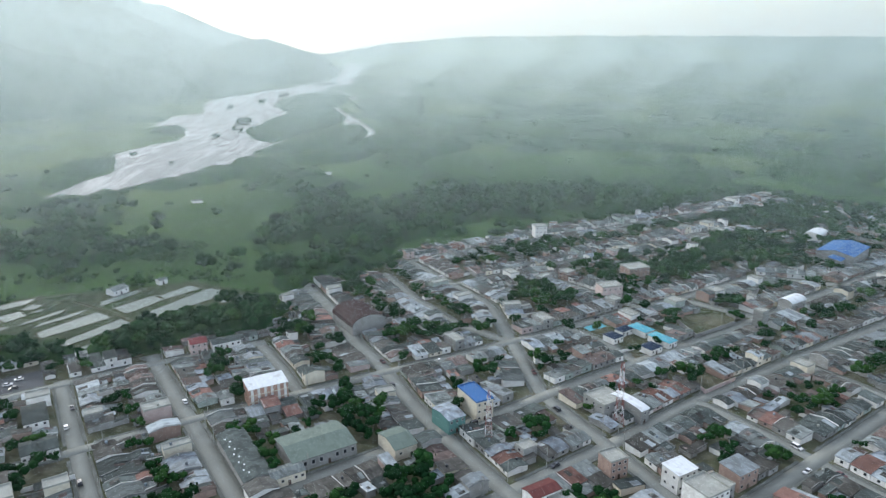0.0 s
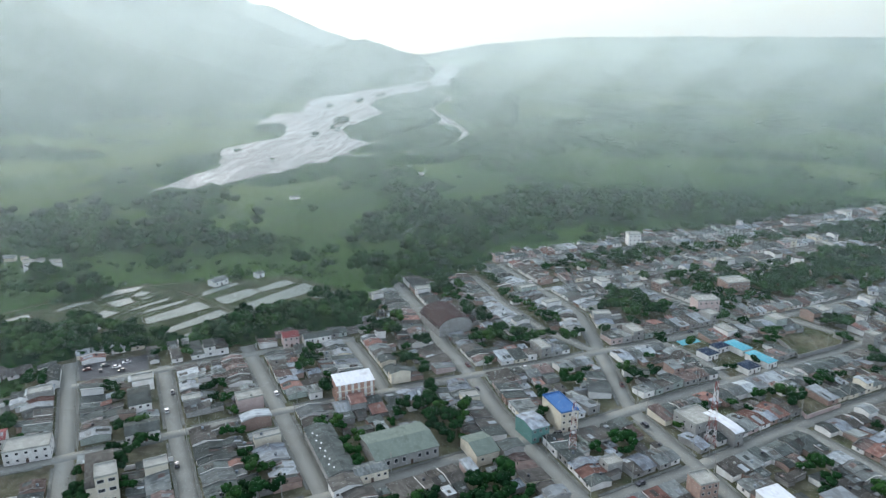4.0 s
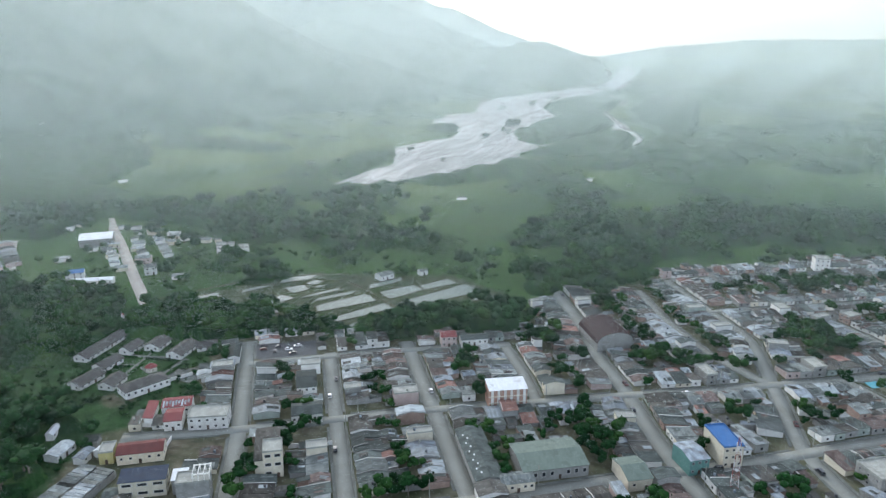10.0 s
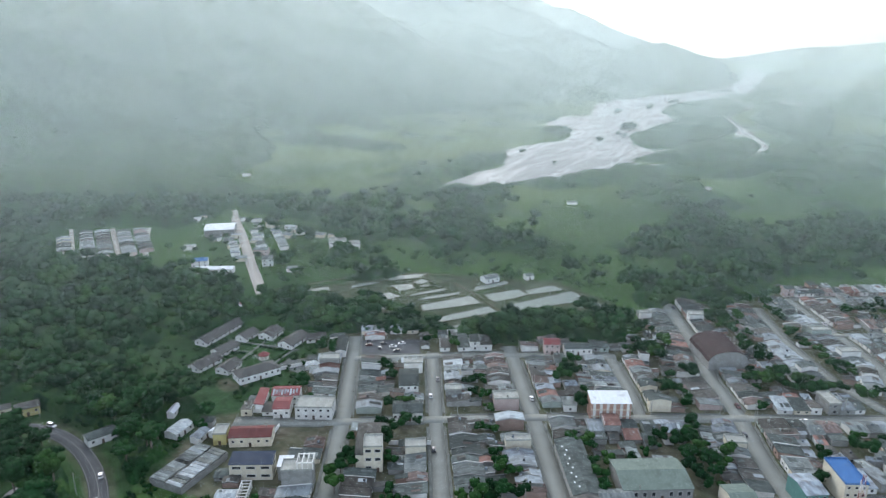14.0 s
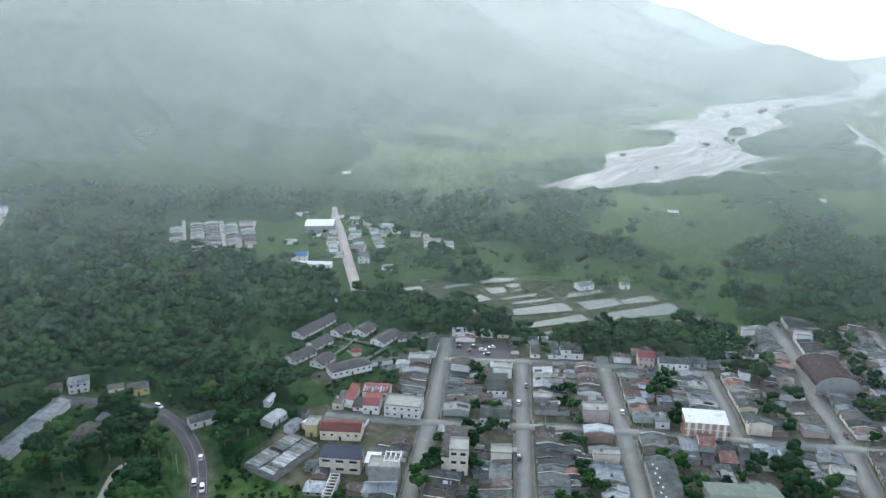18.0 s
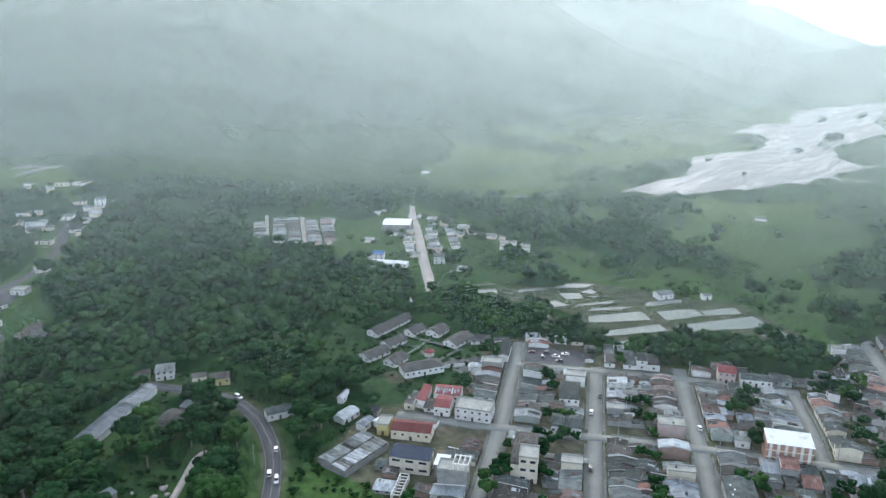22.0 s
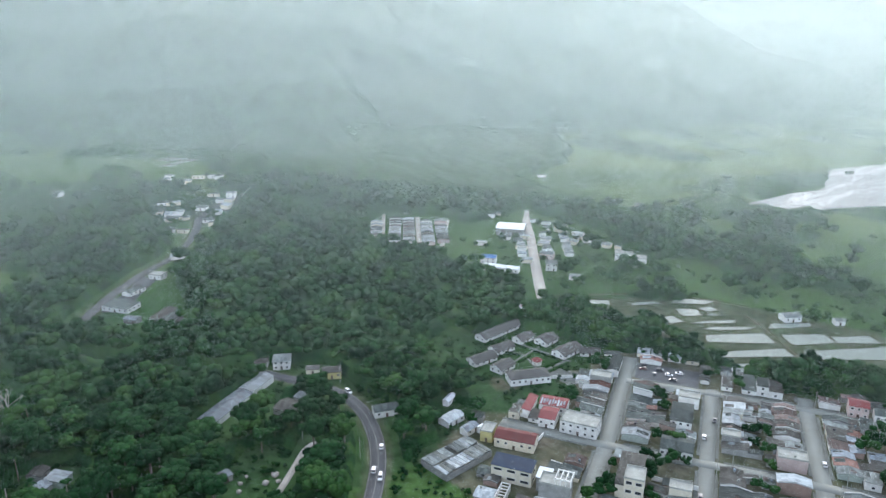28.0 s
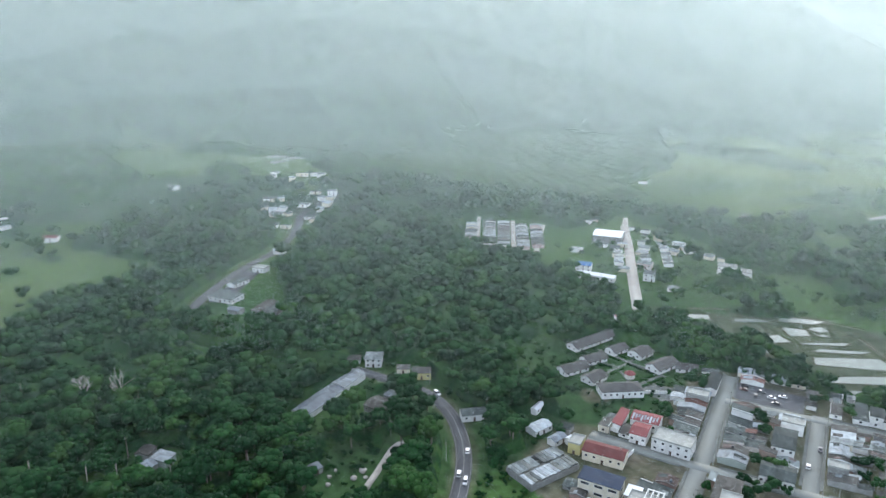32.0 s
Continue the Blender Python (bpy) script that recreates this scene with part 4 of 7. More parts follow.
BATCH = {}          # joined houses: verts, faces, material numbers


def roof_geo(kind, w, d, h, rise, over=0.45, th=0.14):
    """The roof over a body w wide, d deep and h high; returns the roof and the wall's profile in y, z (None: flat)."""
    x0, x1 = -w / 2 - over * 0.6, w / 2 + over * 0.6
    y0, y1 = -d / 2 - over, d / 2 + over
    k = rise / (d / 2)
    if kind == 'gable':
        e = h - over * k
        prof = [(y0, e), (0, h + rise), (y1, e), (y1, e + th), (0, h + rise + th), (y0, e + th)]
        return extrude_profile(prof, x0, x1), [(-d / 2, 0), (d / 2, 0), (d / 2, h), (0, h + rise), (-d / 2, h)]
    if kind in ('shed', 'shed_back'):
        sg = 1 if kind == 'shed' else -1
        k = rise / d
        za, zb = (h - over * k, h + rise + over * k)
        if sg < 0:
            za, zb = zb, za
        prof = [(y0, za), (y1, zb), (y1, zb + th), (y0, za + th)]
        wall = [(-d / 2, 0), (d / 2, 0), (d / 2, h + (rise if sg > 0 else 0)), (-d / 2, h + (0 if sg > 0 else rise))]
        return extrude_profile(prof, x0, x1), wall
    if kind == 'barrel':
        n = 10
        a = [math.pi * i / n for i in range(n + 1)]
        lo = [(-(d / 2 + 0.3) * math.cos(t), h + rise * math.sin(t)) for t in a]
        prof = lo + [(y, z + th) for y, z in lo[::-1]]
        return extrude_profile(prof, x0, x1), [(-d / 2, 0), (d / 2, 0)] + [(-(d / 2) * math.cos(t), h + rise * math.sin(t)) for t in a[::-1]]
    if kind == 'hip':
        e = h - over * k
        r = max(w / 2 - d / 2, 0.3)
        v = [(x0, y0, e), (x1, y0, e), (x1, y1, e), (x0, y1, e), (-r, 0, h + rise), (r, 0, h + rise)]
        v += [(a, b, c + th) for a, b, c in v]
        f = [(6, 7, 11, 10), (7, 8, 11), (8, 9, 10, 11), (9, 6, 10), (0, 4, 5, 1), (1, 5, 2), (2, 5, 4, 3), (3, 4, 0), (0, 1, 7, 6), (1, 2, 8, 7), (2, 3, 9, 8), (3, 0, 6, 9)]
        return (v, f), None
    # flat slab behind a parapet
    return join_geo(box_geo(-w / 2 - 0.1, w / 2 + 0.1, -d / 2 - 0.1, d / 2 + 0.1, h, h + 0.18), box_geo(-w / 2 - 0.1, w / 2 + 0.1, -d / 2 - 0.1, -d / 2 + 0.1, h + 0.18, h + 0.75),
                    box_geo(-w / 2 - 0.1, w / 2 + 0.1, d / 2 - 0.1, d / 2 + 0.1, h + 0.18, h + 0.75), box_geo(-w / 2 - 0.1, -w / 2 + 0.1, -d / 2 + 0.1, d / 2 - 0.1, h + 0.18, h + 0.75),
                    box_geo(w / 2 - 0.1, w / 2 + 0.1, -d / 2 + 0.1, d / 2 - 0.1, h + 0.18, h + 0.75)), None


TAKEN = []          # footprints: centre, half sizes, angle, radius


def footprint_free(cx, cy, w, d, ang, margin=0.0):
    c, s = math.cos(radians(ang)), math.sin(radians(ang))
    hx, hy = w / 2 + margin, d / 2 + margin
    r = math.hypot(hx, hy)
    for ox, oy, ohx, ohy, oc, os_, orr in TAKEN:
        dx, dy = ox - cx, oy - cy
        if dx * dx + dy * dy > (r + orr) ** 2:
            continue
        sep = False
        for ax, ay in ((c, s), (-s, c), (oc, os_), (-os_, oc)):
            ra = hx * abs(c * ax + s * ay) + hy * abs(-s * ax + c * ay)
            rb = ohx * abs(oc * ax + os_ * ay) + ohy * abs(-os_ * ax + oc * ay)
            if abs(dx * ax + dy * ay) > ra + rb:
                sep = True
                break
        if not sep:
            return False
    return True


def take(cx, cy, w, d, ang):
    c, s = math.cos(radians(ang)), math.sin(radians(ang))
    TAKEN.append((cx, cy, w / 2, d / 2, c, s, math.hypot(w, d) / 2))


clut = random.Random(5)


def roof_clutter(kind, w, d, h, rise, roof):
    """Odd replaced sheets, raised party walls, lean-tos and water tanks of a lived-in roof: name, geometry, material."""
    out = []

    def top(y):
        if kind == 'gable':
            return h + rise * (1 - abs(y) / (d / 2))
        if kind == 'shed':
            return h + rise * (y / d + 0.5)
        if kind == 'shed_back':
            return h + rise * (0.5 - y / d)
        return h + 0.04

    def sheet(x0, x1, y0, y1, lift, m, nm):
        v = [(x, y, top(y) + 0.14 + dz) for dz in (0.02, lift) for x, y in ((x0, y0), (x1, y0), (x1, y1), (x0, y1))]
        out.append((nm, (v, box_geo(0, 1, 0, 1, 0, 1)[1]), m))
    if w < 3 or d < 3 or kind not in ('gable', 'shed', 'shed_back', 'flat'):
        return out
    if kind != 'flat':
        for _ in range(clut.choice([0, 1, 1, 2])):
            side = clut.choice([-1, 1])
            a, b = sorted((side * 0.2, side * clut.uniform(0.25, 0.48) * d))
            x0 = clut.uniform(-w / 2, w / 2 - 1.2)
            sheet(x0, min(w / 2, x0 + clut.uniform(0.9, 3.2)), a, b, 0.05, clut.choice(ROOFS[:5] + [ROOFS[0], ROOFS[2]]), "roof_sheet")
        if clut.random() < 0.45:
            e = clut.choice([-1, 1]) * (w / 2 - 0.08)
            lift = clut.uniform(0.25, 0.6)
            ys = (-d / 2, 0.0, d / 2) if kind == 'gable' else (-d / 2, d / 2)
            v = [(e + dx, y, zz) for dx in (-0.09, 0.09) for y, zz in [(y, top(y) - 0.2) for y in ys] + [(y, top(y) + lift) for y in ys[::-1]]]
            n = len(ys) * 2
            f = [tuple(range(n)), tuple(range(2 * n - 1, n - 1, -1))] + [(i, n + i, n + (i + 1) % n, (i + 1) % n) for i in range(n)]
            out.append(("party_wall", (v, f), clut.choice([WALLS[0], WALLS[2], WALLS[2]])))
    if clut.random() < 0.22:
        x, y = clut.uniform(-0.35, 0.35) * w, clut.uniform(-0.3, 0.3) * d
        z = top(y) + 0.1
        a = [2 * math.pi * i / 8 for i in range(8)]
        v = [(x + r * math.cos(t), y + r * math.sin(t), z + q) for r, q in ((0.5, -0.3), (0.58, 0.9), (0.3, 1.1)) for t in a]
        f = [(k * 8 + i, k * 8 + (i + 1) % 8, k * 8 + 8 + (i + 1) % 8, k * 8 + 8 + i) for k in range(2) for i in range(8)] + [tuple(range(16, 24))]
        out.append(("water_tank", (v, f), clut.choice([M["car_dark"], M["concrete"], ROOFS[6]])))
    return out


def house(cx, cy, ang, w, d, h, kind, roof, wall, storeys=1, rise=None, label="", name="house", category="house", group="", wins=None, sides=(0,), door=True, win_w=1.2, win_h=1.15, over=0.45, z=None, joined=False):
    """A building whose front looks along its local -y. sides: 0 front, 1 right, 2 back, 3 left get windows."""
    rise = (min(d, 10) * 0.11 if kind != 'barrel' else d * 0.22) if rise is None else rise
    z = ground_z(cx, cy) if z is None else z
    (rv, rf), prof = roof_geo(kind, w, d, h, rise, over)
    wv, wf = extrude_profile(prof, -w / 2, w / 2) if prof else box_geo(-w / 2, w / 2, -d / 2, d / 2, 0, h)
    wv = [(a, b, c if c > 0 else -0.8) for a, b, c in wv]
    take(cx, cy, w, d, ang)
    clutter = roof_clutter(kind, w, d, h, rise, roof) if label and (group == "houses of the town" or joined == "town") else []
    if joined:
        c, sn = math.cos(radians(ang - 32)), math.sin(radians(ang - 32))
        ox, oy = cx * math.cos(radians(32)) + cy * math.sin(radians(32)), -cx * math.sin(radians(32)) + cy * math.cos(radians(32))
        pieces = [(wv, wf, wall), (rv, rf, roof)] + [(*geo, m) for nm, geo, m in clutter]
        n = max(1, int(w / 3.6))
        st = h / storeys
        for k in range(storeys):
            for i in range(n):
                u = (i + 0.5) / n * w - w / 2
                pieces.append((*box_geo(u - 0.55, u + 0.55, -d / 2 - 0.03, -d / 2 + 0.1, k * st + st * 0.35, k * st + st * 0.75), M["glass"]))
        for v, f, m in pieces:
            V, F, I, mats = BATCH.setdefault(joined, ([], [], [], []))
            if m not in mats:
                mats.append(m)
            o = len(V)
            V += [(x * c - y * sn + ox, x * sn + y * c + oy, zz + z) for x, y, zz in v]
            F += [tuple(i + o for i in q) for q in f]
            I += [mats.index(m)] * len(f)
        return None
    body = new(name, mesh_py("wall", wv, wf, wall))
    body.matrix_world = pose(cx, cy, z, 0, 0, ang)
    tagged(body, label, category, group)
    part("roof", mesh_py("roof", rv, rf, roof), body)
    for nm, geo, m in clutter:
        part(nm, mesh_py(nm, *geo, m), body)
    st = h / storeys
    for side in sides:
        run = w if side in (0, 2) else d
        n = wins if wins else max(1, int(run / 3.6))
        n = max(1, int(n * (run / w if side in (1, 3) else 1)))
        for k in range(storeys):
            for i in range(n):
                u = (i + 0.5) / n * run - run / 2
                zz = k * st + st * 0.56
                if side == 0 and k == 0 and door and i == n // 2:
                    part("door", DOOR, body, Matrix.LocRotScale((u, -d / 2, 0), None, (1.1, 1, 2.1)))
                    continue
                loc, turn = [((u, -d / 2, zz), 0), ((w / 2, u, zz), 90), ((-u, d / 2, zz), 180), ((-w / 2, -u, zz), -90)][side]
                wo = part("window", WINDOW, body, Matrix.LocRotScale(loc, Euler((0, 0, radians(turn))), (min(win_w, run / n * 0.7), 1, min(win_h, st * 0.5))))
                part("pane", PANE, wo)
    return body


# ---- landmarks of the town ----
W_WHITE, W_CREAM, W_GREY, W_BRICK, W_PINK, W_GREEN = WALLS
R_FIBRE, R_PALE, R_BROWN, R_ZINC, R_RUST, R_CLAY, R_SLATE = ROOFS
M["yellow_wall"] = mat("yellow_plaster", (0.52, 0.47, 0.22), 0.85, 0.15, 0.4, 3)
M["orange_wall"] = mat("orange_brick", (0.42, 0.27, 0.21), 0.9, 0.15, 0.5, 4)

house(-160, 219, 32, 9.5, 24, 7.5, 'barrel', R_BROWN, W_CREAM, 1, 2.2, "cream hall with a long rounded brown roof on the street corner", "hall", "hall", sides=(3,), wins=4, door=False)
house(-153.5, 213, 32, 7.5, 9, 11.5, 'flat', M["concrete"], W_CREAM, 3, label="cream three-storey apartment block with bands of windows", name="apartment_block", category="building", sides=(0, 1), wins=2, win_w=2.6, win_h=1.5)
house(-210, 202, 33, 18, 9, 4.8, 'gable', M["maroon_roof"], W_CREAM, 1, 1.5, "long cream building with a maroon gabled roof", "hall", "hall", sides=(0, 1), wins=5)
house(-222, 196, 33, 5.5, 8, 5.2, 'flat', M["concrete"], M["yellow_wall"], 1, label="small yellow flat-roofed annexe beside the maroon-roofed hall", sides=(0,))
house(-192, 184, 31, 17, 7.5, 7.2, 'shed', M["navy_roof"], W_CREAM, 2, 0.9, "cream two-storey building with a dark blue roof and window bands", "school_building", "building", sides=(0, 1), wins=3, win_w=4.2, win_h=1.3, door=False)
house(-171, 187, 32, 12, 7.5, 9.5, 'flat', M["concrete"], W_GREY, 3, label="unfinished grey concrete building with an open top floor", name="unfinished_building", category="building", sides=(1,), wins=2, door=False)
house(-180, 190, 32, 5.5, 6.5, 6.5, 'shed', M["white_roof"], W_GREY, 2, 0.4, "narrow grey house with a white sheet roof", sides=(0,))
house(-229, 228.5, 122, 16, 3.6, 4.0, 'shed', M["red_roof"], W_WHITE, 1, 0.6, "low wing with a bright red roof", "shed", "shed", sides=())
house(-215, 227.5, 32, 7.5, 11, 5.0, 'gable', M["red_roof"], W_WHITE, 1, 1.0, "white house with a red gabled roof", sides=(0,), wins=3)
striped = house(-222, 238, 32, 13, 9, 4.6, 'gable', M["red_roof"], W_WHITE, 1, 1.2, "white building whose red roof is patched with pale sheets", sides=(0,))
for i in range(9):
    y0, y1 = -4.6 + 0.9 * (i % 3), -0.4 - 0.5 * (i % 2)
    u = -5.6 + 1.35 * i
    part("roof_sheet", mesh_py("roof_sheet", [(x, y, 5.8 - 1.2 * abs(y) / 4.5 + 0.16 + z) for z in (0, 0.04) for x, y in ((u - 0.45, y0), (u + 0.45, y0), (u + 0.45, y1), (u - 0.45, y1))], box_geo(0, 1, 0, 1, 0, 1)[1], R_ZINC), striped, label="pale replacement roof sheet")
house(-201, 234, 28, 17, 10.5, 6.0, 'flat', M["concrete"], W_WHITE, 2, label="white two-storey house with a flat concrete roof and balcony", sides=(0, 1), wins=5)
house(-163, 254, 32, 13.5, 11, 4.6, 'gable', R_FIBRE, W_WHITE, 1, 1.4, "white house with a wide grey roof and a verandah", sides=(0,), wins=6)
house(-177, 277, 32, 9.5, 18, 6.0, 'gable', R_FIBRE, W_WHITE, 2, 1.2, "tall white house with a long grey roof and a green eave", sides=(0,), wins=3)
house(-233, 296, 122, 19, 5.5, 4.0, 'gable', R_FIBRE, W_WHITE, 1, 0.9, "narrow white house with a grey gabled roof beside the street", sides=(3,))
brick_block = house(-82, 299, 29, 18, 10, 9.6, 'shed', M["white_roof"], M["orange_wall"], 3, 0.9, "three-storey orange brick block with white window panels and a white roof", "apartment_block", "building", sides=(0, 1), wins=6, win_w=1.1, win_h=1.9, door=False)
for u in (-7.6, -4.6, -1.5, 1.5, 4.6, 7.6):
    part("panel", mesh_py("panel", *box_geo(u - 0.62, u + 0.62, -5.05, -4.99, 0.4, 9.3), W_WHITE), brick_block, label="white rendered panel behind the windows")
for k in (1, 2):
    part("ledge", mesh_py("ledge", *box_geo(-9.1, 9.1, -5.35, -4.98, 3.2 * k - 0.12, 3.2 * k + 0.12), W_CREAM), brick_block, label="pale floor ledge")
house(-52, 256, 32, 27, 20, 5.2, 'gable', M["green_roof"], W_GREY, 1, 1.7, "large market hall with a faded green roof", "market_hall", "hall", sides=(0,), wins=8, win_h=2.2, win_w=1.6)
house(-60, 237, 32, 13, 7, 4.4, 'gable', R_PALE, W_CREAM, 1, 0.9, "cream shed with a pale grey roof", "shed", "shed", sides=(0,), wins=5)
long_store = house(-79, 248, 122, 38, 11, 4.5, 'gable', R_FIBRE, W_GREY, 1, 1.4, "long warehouse with a dark roof and pale skylights", "warehouse", "warehouse", sides=(3,), wins=4, door=False)
for i in range(10):
    part("skylight", mesh_py("skylight", *box_geo(-0.5, 0.5, -0.3, 0.3, 0, 0.05), M["white_roof"]), long_store, Matrix.LocRotScale((-15 + 3.1 * i, (2.4, 3.6)[i % 2], 4.5 + 1.4 * (1 - (2.4, 3.6)[i % 2] / 5.5) + 0.17), Euler((-math.atan(1.4 / 5.5), 0, 0)), None), "pale skylight panel")
house(-67, 227, 122, 8, 11, 4.4, 'gable', R_BROWN, W_WHITE, 1, 1.2, "white house with a dark brown roof at the corner", sides=(3, 0), wins=3)
house(-49, 388, 122, 27, 21, 5.0, 'barrel', M["dark_maroon_roof"], W_GREY, 1, 5.5, "sports hall with a dark maroon barrel roof", "sports_hall", "hall", sides=(), door=False)
house(-131, 352, 29, 8.5, 8, 6.2, 'gable', M["red_roof"], W_PINK, 2, 1.4, "pink two-storey house with a rosy red roof", sides=(0,), wins=3)
house(-118, 358, 30, 15, 7, 4.0, 'gable', R_FIBRE, W_WHITE, 1, 1.1, "white row house with a grey roof", sides=(0,), wins=5)
house(2, 276, 34, 8.5, 13, 7.0, 'gable', R_SLATE, M["teal"], 2, 1.1, "teal two-storey house with a pale blue-grey roof", sides=(0, 1), wins=3)
house(14, 288, 28, 8.5, 17, 9.5, 'flat', M["blue_roof"], W_CREAM, 3, label="tall cream building with a bright blue roof terrace", name="apartment_block", category="building", sides=(0, 1), wins=3)
house(-19, 252 + 6, 32, 10, 15, 5.2, 'gable', M["green_roof"], W_CREAM, 1, 1.8, "house with a faded green gabled roof", sides=(0,))
for cx, cy, w, d, roof in ((111, 374, 7.5, 12, "cyan_roof"), (119, 360.5, 7, 14, "cyan_roof"), (93, 364, 7.5, 8, "navy_roof"), (110, 350, 9, 7.5, "navy_roof"), (101, 373, 9, 5.5, "navy_roof")):
    house(cx, cy, 36, w, d, 3.6, 'hip', M[roof], W_WHITE, 1, 1.4, "school pavilion with a %s roof round a yard" % ("bright cyan" if roof == "cyan_roof" else "dark blue"), "school_pavilion", "school", "pavilions of the school", sides=(0,), wins=3)
house(82, 285.5, 33, 5, 19, 6.5, 'barrel', M["white_roof"], W_GREY, 2, 1.2, "narrow workshop with a curved white roof", "workshop", "building", sides=(0,))
house(72, 289, 33, 13, 13, 7.0, 'flat', M["concrete"], W_GREY, 2, label="grey concrete building with a flat roof", name="building", category="building", sides=(0, 3), wins=3)
house(35, 221, 31, 12, 7, 7.5, 'gable', M["maroon_roof"], W_WHITE, 2, 0.8, "grey-white house with a maroon roof", sides=(0, 1), wins=3)
house(88, 233, 30, 10, 8, 8.4, 'shed', M["white_roof"], W_WHITE, 2, 0.5, "white building with a pale metal roof", sides=(0, 3), wins=3)
house(94, 222, 30, 11, 12, 8.0, 'flat', M["concrete"], W_WHITE, 3, label="white three-storey house with a flat grey roof", sides=(0, 1), wins=4)
house(111, 235, 32, 11, 9, 7.4, 'shed', R_ZINC, W_BRICK, 2, 0.6, "brick house with a pale zinc roof", sides=(0,))
house(65, 241, 25, 8, 8, 8.0, 'flat', M["concrete"], W_BRICK, 3, label="three-storey red brick house with open balconies", sides=(0, 1), wins=3)
house(296, 510, 45, 36, 25, 8.0, 'gable', M["blue_roof"], W_GREY, 1, 2.5, "big sports hall with a bright blue roof", "sports_hall", "hall", sides=(0,), wins=5, door=False)
house(284, 494, 45, 16, 8, 6.0, 'shed', M["blue_roof"], W_GREY, 1, 1.2, "blue-roofed annexe of the sports hall", "annexe", "hall", sides=())
house(302, 562, 45, 18, 11, 5.5, 'barrel', M["white_roof"], W_WHITE, 1, 2.0, "hall with a white rounded roof", "hall", "hall", sides=(0,))
house(330, 545, -50, 50, 9, 4.5, 'gable', R_BROWN, W_BRICK, 1, 1.2, "long low classroom block with a brown roof", "classroom_block", "building", sides=(2,), wins=9, door=False)
house(350, 560, -50, 46, 9, 4.5, 'gable', R_BROWN, W_BRICK, 1, 1.2, "long low classroom block with a brown roof", "classroom_block", "building", sides=(2,), wins=9, door=False)
house(79, 571, 10, 10, 9, 9.5, 'flat', M["concrete"], W_WHITE, 3, label="white three-storey house at the edge of the town", sides=(0, 1), wins=3)
house(131, 468, 20, 16, 12, 8.5, 'flat', M["concrete"], W_BRICK, 3, label="red brick building with a flat roof", name="building", category="building", sides=(0, 1), wins=5)
house(106, 434, 15, 14, 10, 7.5, 'flat', M["concrete"], W_PINK, 2, label="pink two-storey building with a flat roof", name="building", category="building", sides=(0, 1), wins=4)
house(212, 410, 34, 15, 9, 6.0, 'barrel', M["white_roof"], W_GREY, 1, 2.2, "workshop with a curved white roof", "workshop", "building", sides=(0,))
house(182, 384, 34, 6, 6, 10.0, 'flat', M["concrete"], W_GREY, 3, label="plain grey concrete tower house", sides=(0,), wins=2)
# school on the west side
for cx, cy, ang, w, d in ((-308, 279, 97, 37, 8), (-284, 244, 90, 16, 8), (-288, 262, 90, 14, 7.5), (-270, 247, 100, 12, 8), (-263, 290, 96, 17, 9), (-254, 299, 46, 11, 6), (-291, 282, 97, 12, 7), (-281, 291, 100, 12, 9)):
    house(cx, cy, ang, w, d, 2.8, 'gable', M["grey_tile_roof"], W_WHITE, 1, 1.9, over=0.9, label="long low white classroom block with a grey gabled roof", name="classroom_block", category="school", group="classroom blocks of the school", sides=(0, 1, 3), wins=max(3, int(w / 3.5)))
house(-252, 249, 66, 22, 10, 4.0, 'hip', M["grey_tile_roof"], W_WHITE, 1, 2.0, "large white school building with a brown-grey hipped roof", "school_building", "school", sides=(0, 1, 3), wins=7)


def gazebo(cx, cy):
    n = 8
    pts = [(2.8 * math.cos(2 * math.pi * i / n), 2.8 * math.sin(2 * math.pi * i / n)) for i in range(n)]
    base = new("gazebo", mesh_py("base", [(x, y, 0) for x, y in pts] + [(x, y, 0.3) for x, y in pts], [tuple(range(n, 2 * n))] + [(i, (i + 1) % n, n + (i + 1) % n, n + i) for i in range(n)], M["concrete"]))
    base.matrix_world = pose(cx, cy, 0)
    tagged(base, "small octagonal pavilion with a red pointed roof", "gazebo")
    pm = mesh_py("post", *box_geo(-0.1, 0.1, -0.1, 0.1, 0.3, 2.8), W_WHITE)
    for x, y in pts:
        part("post", pm, base, Matrix.Translation((x * 0.86, y * 0.86, 0)))
    part("roof", mesh_py("roof", [(x * 1.15, y * 1.15, 2.7) for x, y in pts] + [(0, 0, 4.6)] + [(x * 1.15, y * 1.15, 2.6) for x, y in pts], [(i, (i + 1) % n, n) for i in range(n)] + [tuple(range(2 * n, n, -1))], M["red_roof"]), base)
    take(cx, cy, 5, 5, 0)


gazebo(-263, 266)
# walkways of the school garden
for k_, (line, w) in enumerate((([(-299, 274.5), (-254, 283.7)], 2.0), ([(-273, 258), (-279.5, 287.6)], 1.6), ([(-254.3, 260.2), (-256.7, 283.4)], 2.0), ([(-279.6, 277.8), (-266, 282.9)], 1.6), ([(-276, 269), (-254.3, 260.2)], 1.6), ([(-292, 262), (-276, 269)], 1.4))):
    strip("pavement", line, w, 0.04 + 0.006 * k_, M["pavement"], "grey concrete walkway through the school garden", "path")
tagged(new("pavement", mesh_py("court", [(-249.8, 262.8, 0.03), (-233, 262, 0.03), (-236, 281, 0.03), (-255.3, 270.9, 0.03)], [(0, 1, 2, 3)], M["pavement"])), "plain grey concrete sports court", "court", kind="structure")


